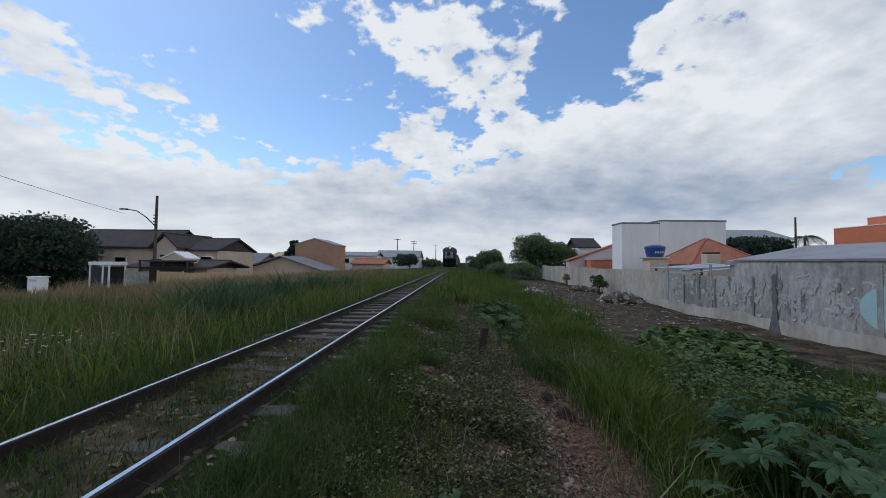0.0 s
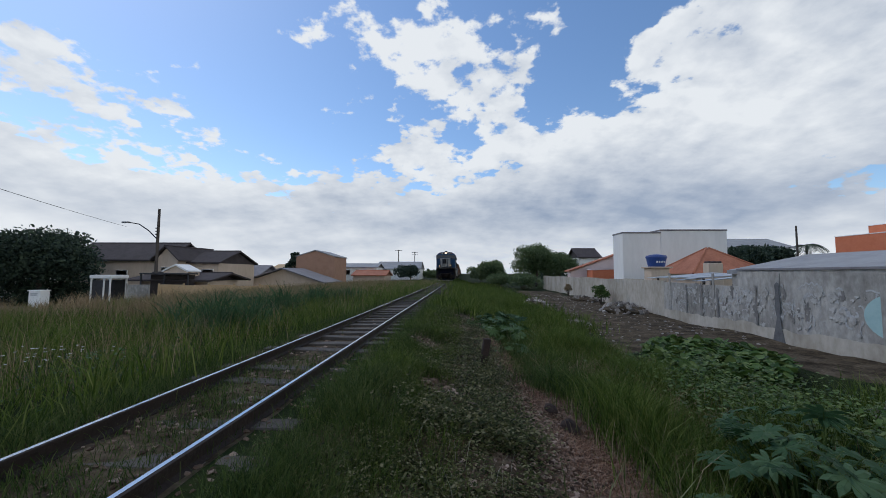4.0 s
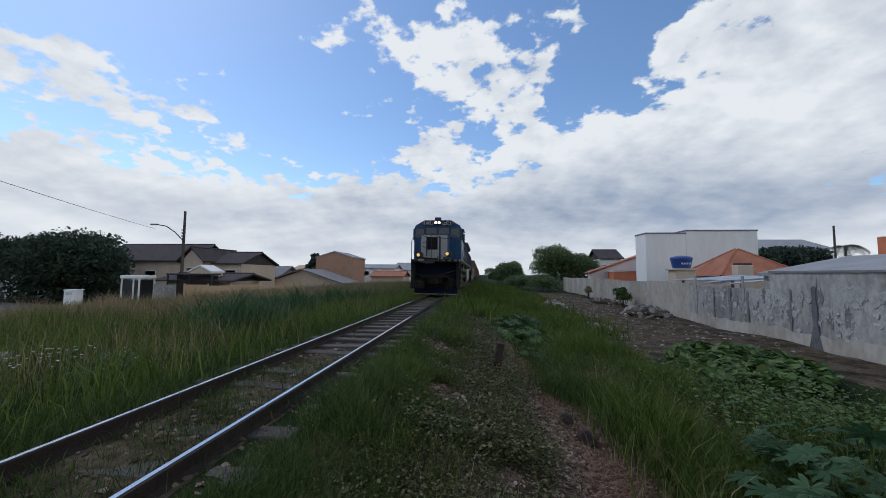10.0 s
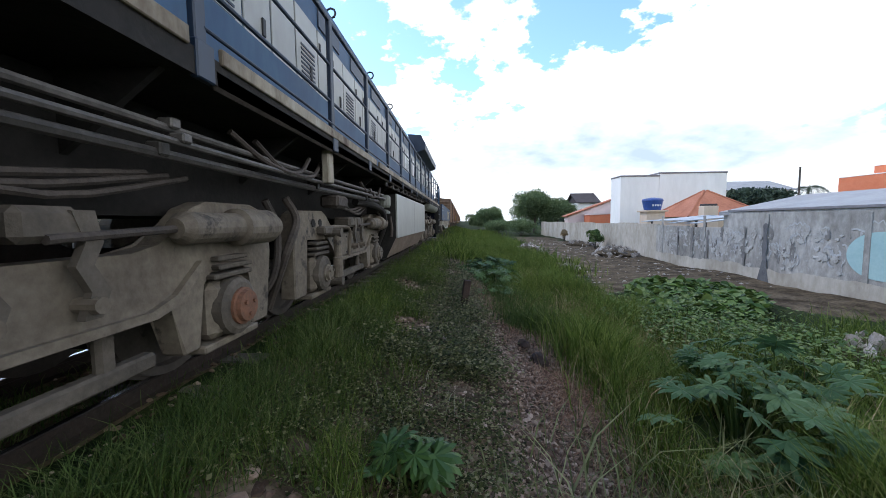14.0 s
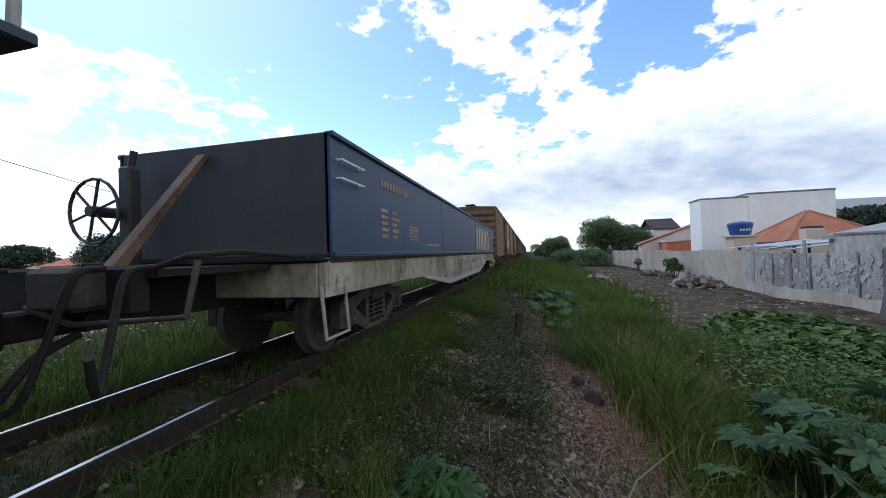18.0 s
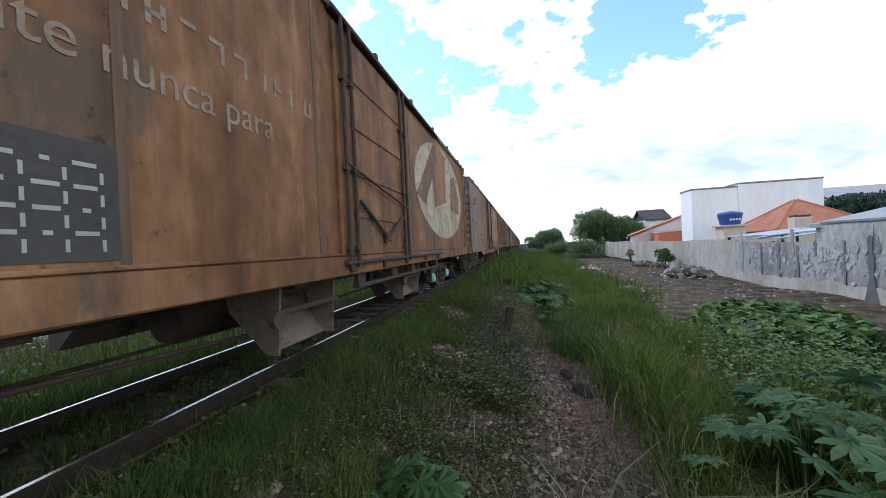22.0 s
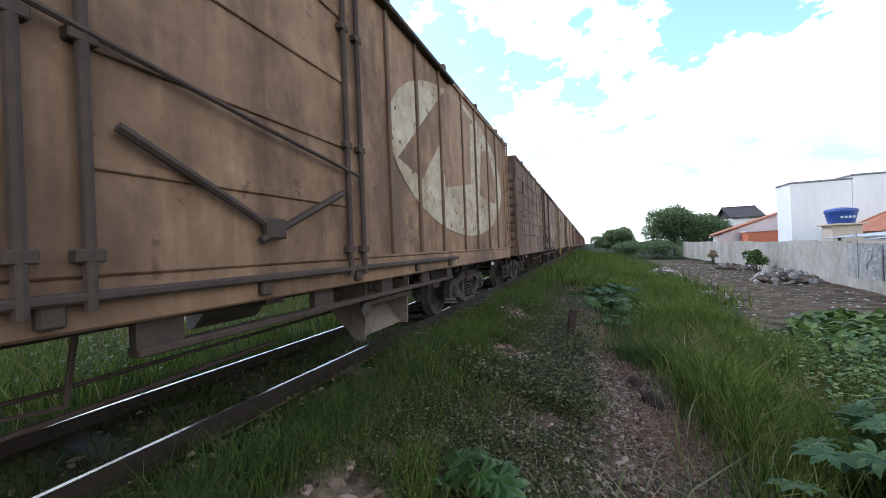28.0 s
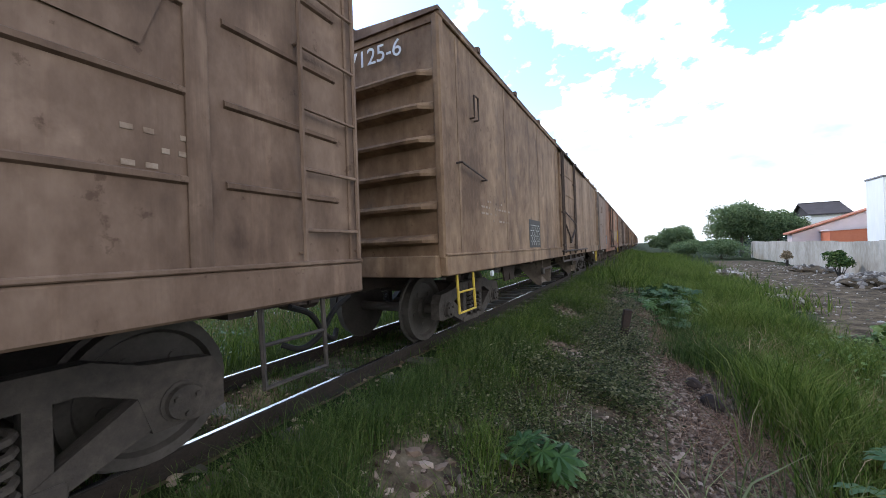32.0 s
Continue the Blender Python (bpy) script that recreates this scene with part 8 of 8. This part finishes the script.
tree("bush", "green shrubs in the distance", 10.5, 95, -1.1, 3.6, 4.5, "tree_leaf", 21, 4000, 0.6, 0.22, False)
tree("bush", "dark shrub against the boundary wall", 12.7, 27.0, -1.1, 1.5, 0.62, "leaf_pumpkin", 22, 1400, 1.0, 0.07, False)
tree("bush", "small dry shrub by the wall", 13.0, 36.5, -1.1, 1.3, 0.5, "dry", 23, 700, 1.0, 0.06, False)
tree("tree", "dark trees behind the shed", 34, 42, -1.1, 5.6, 3.6, "tree_dark", 24, 5000, 0.7, 0.22)
tree("tree", "dark trees behind the low houses", 40, 47, -1.1, 6.0, 4.0, "tree_dark", 25, 5000, 0.6, 0.22)
tree("tree", "dark tree between the houses", -9.6, 84, -1.3, 4.4, 3.4, "tree_dark", 26, 4000, 0.8, 0.22)
tree("bush", "scrub beside the line in the distance", -5.6, 100, -0.9, 3.0, 2.8, "tree_leaf", 27, 2500, 0.7, 0.22, False)
tree("tree", "slim tree behind the roofs", -27, 62, STREET, 6.5, 1.6, "tree_dark", 28, 1500, 0.8, 0.2)


def palm(x, y, z, h, label):
    ob = thing("palm_tree", label, "palm", (x, y, z))
    quick("trunk", lambda b: rod(b, (0, 0, 0), (0.15, 0, h), 0.17, 10, 0.12), "bark", ob)
    random.seed(int(abs(x)))
    for k in range(13):
        a, up = 6.283 * k / 13 + random.uniform(-0.2, 0.2), random.uniform(0.2, 1.1)
        bm = bmesh.new()
        pts = [Vector((0.15 + math.cos(a) * q * 2.2, math.sin(a) * q * 2.2, h + up * 1.5 * q - 2.1 * q * q)) for q in np.linspace(0, 1, 9)]
        pipe(bm, pts, 0.025, 4)
        side = Vector((-math.sin(a), math.cos(a), 0))
        for p, q in zip(pts[1:], pts[2:]):
            for s in (-1, 1):
                for f in (0.2, 0.7):
                    o = p.lerp(q, f)
                    v = [o, o + (q - p) * 0.35, o + side * s * 0.55 + Vector((0, 0, -0.32)) + (q - p) * 0.5]
                    bm.faces.new([bm.verts.new(w) for w in v])
        part("frond", bm, "tree_dark", ob)


palm(-50.5, 34, STREET, 4.6, "palm with drooping dark fronds by the street")
palm(51.5, 54, -1.2, 6.6, "dark palm behind the houses")

# far woods and roofs close the horizon
rng_far = np.random.default_rng(77)
lobes_far = []
for k in range(90):
    a = rng_far.uniform(-2.6, 1.4)
    d = rng_far.uniform(160, 260)
    lobes_far.append(((d * math.sin(a), d * math.cos(a), rng_far.uniform(-1, 2.2)), (rng_far.uniform(7, 14), rng_far.uniform(7, 14), rng_far.uniform(2.5, 4.6))))
tagged(leaf_cloud("far_woods", [l for l in lobes_far if abs(l[0][0]) > 12], 26000, 0.9, "tree_dark", 78), "distant dark tree line on the horizon", "woods", kind="stuff")


def car(x, y, turn, mat, label):
    ob = thing("car", label, "car", (x, y, STREET), turn)
    bm = bmesh.new()
    prism(bm, [(-2.0, 0.3), (2.0, 0.3), (2.05, 0.75), (1.1, 0.9), (0.55, 1.38), (-0.9, 1.42), (-1.6, 0.98), (-2.05, 0.9)], "y", -0.82, 0.82)
    bmesh.ops.bevel(bm, geom=bm.edges[:], offset=0.06, segments=2, affect="EDGES")
    part("body", bm, mat, ob)
    for s in (-1, 1):
        quick("side_window", lambda b: prism(b, [(0.95, 0.94), (0.5, 1.3), (-0.85, 1.33), (-1.35, 0.98)], "y", s * 0.825 - 0.006, s * 0.825 + 0.006), "window", ob)
        for wx in (-1.25, 1.3):
            wheel = quick("wheel", lambda b: lathe(b, [(-0.09, 0.26), (-0.07, 0.31), (0.07, 0.31), (0.09, 0.26)], (wx, s * 0.76, 0.31), "y", 18), "black", ob)
            quick("rim", lambda b: lathe(b, [(-0.095, 0.19), (0.095, 0.19)], (wx, s * 0.76, 0.31), "y", 12), "roof_grey", wheel)
        quick("headlight", lambda b: box(b, 2.0, s * 0.58, 0.68, 0.08, 0.3, 0.14, 0.02), "plate_white", ob)


car(-47, 24.0, 8, "white_wall", "white hatchback parked on the street")
car(-60, 27.5, 5, "silver", "silver car parked on the street")
car(-68, 29, 5, "white_wall", "white car parked farther along the street")
car(-52, 32.2, 0, "dark_metal", "dark car before a street gate")


# ---- things on the embankment ----
def post():
    ob = thing("stump_post", "short rusty rail post leaning beside the track", "post", (2.78, 6.3, land(2.78, 6.3)))
    bm = bmesh.new()
    box(bm, 0.03, 0, 0.21, 0.14, 0.09, 0.62, 0.012, Euler((0.05, 0.16, 0.3)).to_matrix())
    box(bm, 0.03, 0.05, 0.19, 0.06, 0.12, 0.58, 0.01, Euler((0.05, 0.16, 0.3)).to_matrix())
    part("shaft", bm, "post_rust", ob)


post()


def rock(x, y, s, label, mat="ballast", seed=1):
    random.seed(seed)
    bm = bmesh.new()
    bmesh.ops.create_icosphere(bm, subdivisions=1, radius=1.0)
    for v in bm.verts:
        f = 1 + 0.4 * noise.noise(v.co * 1.3 + Vector((seed, 0, 0))) + random.uniform(-0.22, 0.15)
        v.co = Vector((v.co.x * s * f, v.co.y * s * 0.8 * f, v.co.z * s * 0.6 * f))
    o = tagged(new("rock", mesh_of("rock", bm, mat)), label, "rock")
    o.matrix_basis = pose(x, y, land(x, y) + s * 0.12, 0, 0, seed * 40)


rock(1.76, 1.36, 0.10, "pale angular stone half sunk in the grass", seed=3)
rock(1.62, 0.9, 0.07, "grey broken stone beside the weeds", seed=5)
rock(1.85, 0.7, 0.06, "small grey stone on the gravel", seed=6)
rock(1.35, 0.75, 0.055, "small pale stone in the grass", seed=8)
rock(1.95, 4.6, 0.09, "pale stone on the shoulder", seed=9)
scatter("near_rubble", "broken stones at the foot of the bank", 150, lambda r: (r.normal(1.78, 0.30), r.normal(0.85, 0.34), -0.012), lambda r: 0.010 + 0.055 * r.uniform(0, 1) ** 2, "ballast")


def slab():
    ob = thing("concrete_slab", "old concrete slab lying in the grass", "slab", (-6.2, 4.9, land(-6.2, 4.9) + 0.12), 20)
    quick("slab", lambda b: box(b, 0, 0, 0, 0.9, 0.55, 0.12, 0.02), "concrete", ob)
    quick("pit", lambda b: box(b, -0.1, 0, -0.12, 1.1, 0.75, 0.16, 0.03), "post_rust", ob)


slab()


def stump(x, y, s):
    ob = thing("root_clod", "dark earthy root clod on the slope", "stump", (x, y, land(x, y)))
    bm = bmesh.new()
    bmesh.ops.create_icosphere(bm, subdivisions=2, radius=s)
    for v in bm.verts:
        v.co = v.co * (1 + 0.4 * noise.noise(v.co * 7)) + Vector((0, 0, s * 0.3))
    part("clod", bm, "post_rust", ob)


stump(3.85, 4.4, 0.13)
stump(3.7, 4.9, 0.1)


def pile(name, label, x, y, rx, ry, n, seed):
    """A heap of rubble: a low earth mound set with broken pieces."""
    ob = thing(name, label, "rubble", (x, y, land(x, y)))
    rng = np.random.default_rng(seed)
    bm = bmesh.new()
    bmesh.ops.create_icosphere(bm, subdivisions=3, radius=1.0)
    for v in bm.verts:
        f = 1 + 0.25 * noise.noise(v.co * 2.2 + Vector((seed, 0, 0)))
        v.co = Vector((v.co.x * rx * f, v.co.y * ry * f, max(-0.2, v.co.z) * 0.42 * min(rx, 1.4) * f))
    part("mound", bm, "soil", ob)
    chunk = bmesh.new()
    bmesh.ops.create_icosphere(chunk, subdivisions=1, radius=1.0)
    for v in chunk.verts:
        v.co *= 1 + random.uniform(-0.3, 0.3)
    me = mesh_of("chunk", chunk, "rubble_pale")
    for k in range(n):
        a, q = rng.uniform(0, 6.28), math.sqrt(rng.uniform(0, 1.1))
        o = new("chunk", me)
        o.parent = ob
        zz = 0.42 * min(rx, 1.4) * math.sqrt(max(0, 1 - min(1, q) ** 2))
        s = rng.uniform(0.06, 0.2)
        o.matrix_basis = Matrix.LocRotScale((rx * q * math.cos(a), ry * q * math.sin(a), zz), Euler(rng.uniform(0, 6, 3)), (s, s * rng.uniform(0.5, 1), s * rng.uniform(0.2, 0.5)))


pile("rubble_heap", "grey heap of broken concrete by the wall", 12.0, 21.8, 1.15, 1.5, 170, 1)
pile("rubble_heap", "scattered pale rubble on the bare lot", 7.4, 25.4, 0.9, 1.2, 80, 2)
pile("rubble_heap", "low strip of pale rubble in the lot", 7.3, 15.4, 0.5, 1.3, 40, 3)
pile("rubble_heap", "small heap of rubble along the wall", 12.6, 30.5, 0.9, 2.0, 50, 4)
pile("rubble_heap", "pale stones by the path to the wall", 9.3, 5.1, 0.6, 0.5, 60, 5)
scatter("lot_debris", "small pale debris over the bare lot", 700, lambda r: (r.uniform(6.8, 12.8), r.uniform(11, 40), 0), lambda r: r.uniform(0.02, 0.07), "rubble_pale")


def palmate(mat, lobes=8, size=1.0):
    """A webbed star leaf with pointed, toothed lobes folded along their ribs; stalk end at the origin."""
    bm = bmesh.new()
    c = bm.verts.new((0, 0, -0.03 * size))
    span = math.radians(318)

    def at(a, r, z):
        return bm.verts.new((r * math.cos(a) * size, r * math.sin(a) * size, z * size))
    prev = at(math.pi / 2 - span / 2, 0.30, -0.07)
    for k in range(lobes):
        a = math.pi / 2 - span / 2 + span * (k + 0.5) / lobes
        h = span / lobes / 2
        ln = 0.66 + 0.34 * math.cos((k - (lobes - 1) / 2) / lobes * 2.6) + 0.05 * math.sin(k * 5.1)
        mid = at(a, ln * 0.62, 0.0)
        l1, l2 = at(a - h * 0.78, ln * 0.62, -0.06), at(a - h * 0.44, ln * 0.80, -0.07)
        r1, r2 = at(a + h * 0.78, ln * 0.60, -0.06), at(a + h * 0.40, ln * 0.82, -0.07)
        tip = at(a + 0.05 * math.sin(k * 3.3), ln, -0.17)
        nxt = at(a + h, 0.36 if k < lobes - 1 else 0.30, -0.06)
        for f in ((c, prev, mid), (prev, l1, mid), (l1, l2, mid), (l2, tip, mid), (mid, tip, r2), (mid, r2, r1), (mid, r1, nxt), (c, mid, nxt)):
            bm.faces.new(f)
        prev = nxt
    return mesh_of("leaf", bm, mat)


PALMATE, PALMATE_LIGHT = palmate("leaf"), palmate("leaf_light")


def castor(x, y, h, n, spread, leaf, label, seed, light=False):
    ob = thing("castor_plant", label, "plant", (x, y, land(x, y)))
    rng = np.random.default_rng(seed)
    bm = bmesh.new()
    heads = []
    for k in range(n):
        a, q = rng.uniform(0, 6.28), math.sqrt(rng.uniform(0.02, 1))
        p = Vector((spread * q * math.cos(a), spread * q * math.sin(a), h * rng.uniform(0.45, 1.0) * (1 - 0.35 * q)))
        rod(bm, (p.x * 0.25, p.y * 0.25, 0), (p.x * 0.55, p.y * 0.55, p.z * 0.7), 0.012, 5, 0.009)
        rod(bm, (p.x * 0.55, p.y * 0.55, p.z * 0.7), p, 0.008, 5, 0.005)
        heads.append((p, a, q))
    part("stem", bm, "blade_dark", ob)
    for p, a, q in heads:
        o = new("leaf", PALMATE_LIGHT if light else PALMATE)
        o.parent = ob
        s = leaf * rng.uniform(0.65, 1.15)
        o.matrix_basis = Matrix.LocRotScale(p, Euler((math.radians(rng.uniform(-46, 14)), math.radians(rng.uniform(-28, 28)), a - math.pi / 2 + rng.uniform(-1.0, 1.0))), (s, s, s))


castor(5.3, 2.62, 0.84, 34, 0.75, 0.23, "castor plant with large star-shaped blue-green leaves", 1)
castor(6.25, 3.45, 0.82, 34, 0.85, 0.22, "castor plant with broad lobed leaves", 2)
castor(4.95, 2.0, 0.36, 9, 0.25, 0.19, "young castor plant among grass", 3, True)
castor(2.45, 1.3, 0.40, 16, 0.2, 0.17, "small lobed weed growing on the gravel", 4, True)
castor(3.75, 10.4, 0.7, 40, 0.75, 0.22, "leafy weeds on the ditch slope", 5, True)
castor(3.7, 12.9, 0.75, 40, 0.85, 0.26, "leafy weeds farther along the ditch", 6)
castor(3.5, 8.3, 0.35, 16, 0.45, 0.18, "low leafy weeds near the post", 7, True)
castor(3.0, 11.6, 0.35, 18, 0.5, 0.17, "low leafy weeds on the bank", 8, True)


def pumpkin():
    """A carpet of round leaves on short stalks."""
    rng = np.random.default_rng(31)
    vs, fs = [], []
    ring = [(math.cos(6.283 * k / 9), math.sin(6.283 * k / 9)) for k in range(9)]
    n = 2300
    for k in range(n):
        u = rng.normal(0, 1, 2)
        u = u * min(1.0, 1.35 / math.hypot(*u)) * rng.uniform(0.9, 1.1)
        x, y = 8.55 + 1.0 * u[0] + 0.3 * u[1], 8.75 + 1.45 * u[1]
        s, h = rng.uniform(0.05, 0.125), rng.uniform(0.06, 0.34)
        tx, ty = rng.normal(0, 0.38, 2)
        z = land(x, y) + h
        b = len(vs)
        vs.append((x, y, z - 0.25 * s))
        for c, d in ring:
            q = s * (1 + 0.12 * math.sin(5 * c + k))
            vs.append((x + q * c, y + q * d, z + q * (c * tx + d * ty)))
        fs += [(b, b + 1 + i, b + 1 + (i + 1) % 9) for i in range(9)]
    me = bpy.data.meshes.new("pumpkin_leaves")
    me.from_pydata(vs, [], fs)
    me.materials.append(M["leaf_pumpkin"])
    tagged(new("pumpkin_leaves", me), "carpet of round pumpkin leaves on the lot", "plant", kind="stuff")


pumpkin()
creeper("lot_weeds", "leafy weeds between the castor plants and the lot", 9000, lambda r, n: (r.normal(7.3, 0.75, n), r.normal(5.9, 1.1, n)), 0.06, 0.42, "leaf_pumpkin", 19)


def flowers():
    rng = np.random.default_rng(41)
    bm = bmesh.new()
    for k in range(60):
        x, y = rng.normal(-2.9, 0.45), rng.normal(3.4, 0.5)
        z = land(x, y) + rng.uniform(0.35, 0.6)
        for j in range(5):
            a = j * 1.2566
            v = [Vector((x, y, z)), Vector((x + 0.02 * math.cos(a), y + 0.02 * math.sin(a), z + 0.006)), Vector((x + 0.02 * math.cos(a + 0.8), y + 0.02 * math.sin(a + 0.8), z + 0.006))]
            bm.faces.new([bm.verts.new(w) for w in v])
    tagged(new("white_flowers", mesh_of("white_flowers", bm, "plate_white")), "small white wild flowers in the meadow", "flowers", kind="stuff")


flowers()


# ---- what moves ----
SPEED, PASS = 5.6, 21.0


def run(t):
    """How far the train has come at t seconds."""
    return SPEED * (t - PASS)


def motions():
    ahead = [(LOCO, -42.75), (FLAT, -14.86)] + [(o, 2.09 + 15.35 * k + (0.13 if k == 1 else 0.0)) for k, o in enumerate(CARS)]
    for o, u in ahead:
        walk(o, [(t, pose(0, u - run(t), 0)) for t in (0, 8, 16, 24, 32)])
    for w, at, r in WHEELS:
        walk(w, [(t / 10, pose(*at, math.degrees(run(t / 10) / r), 0, 0)) for t in range(0, 321)])


motions()
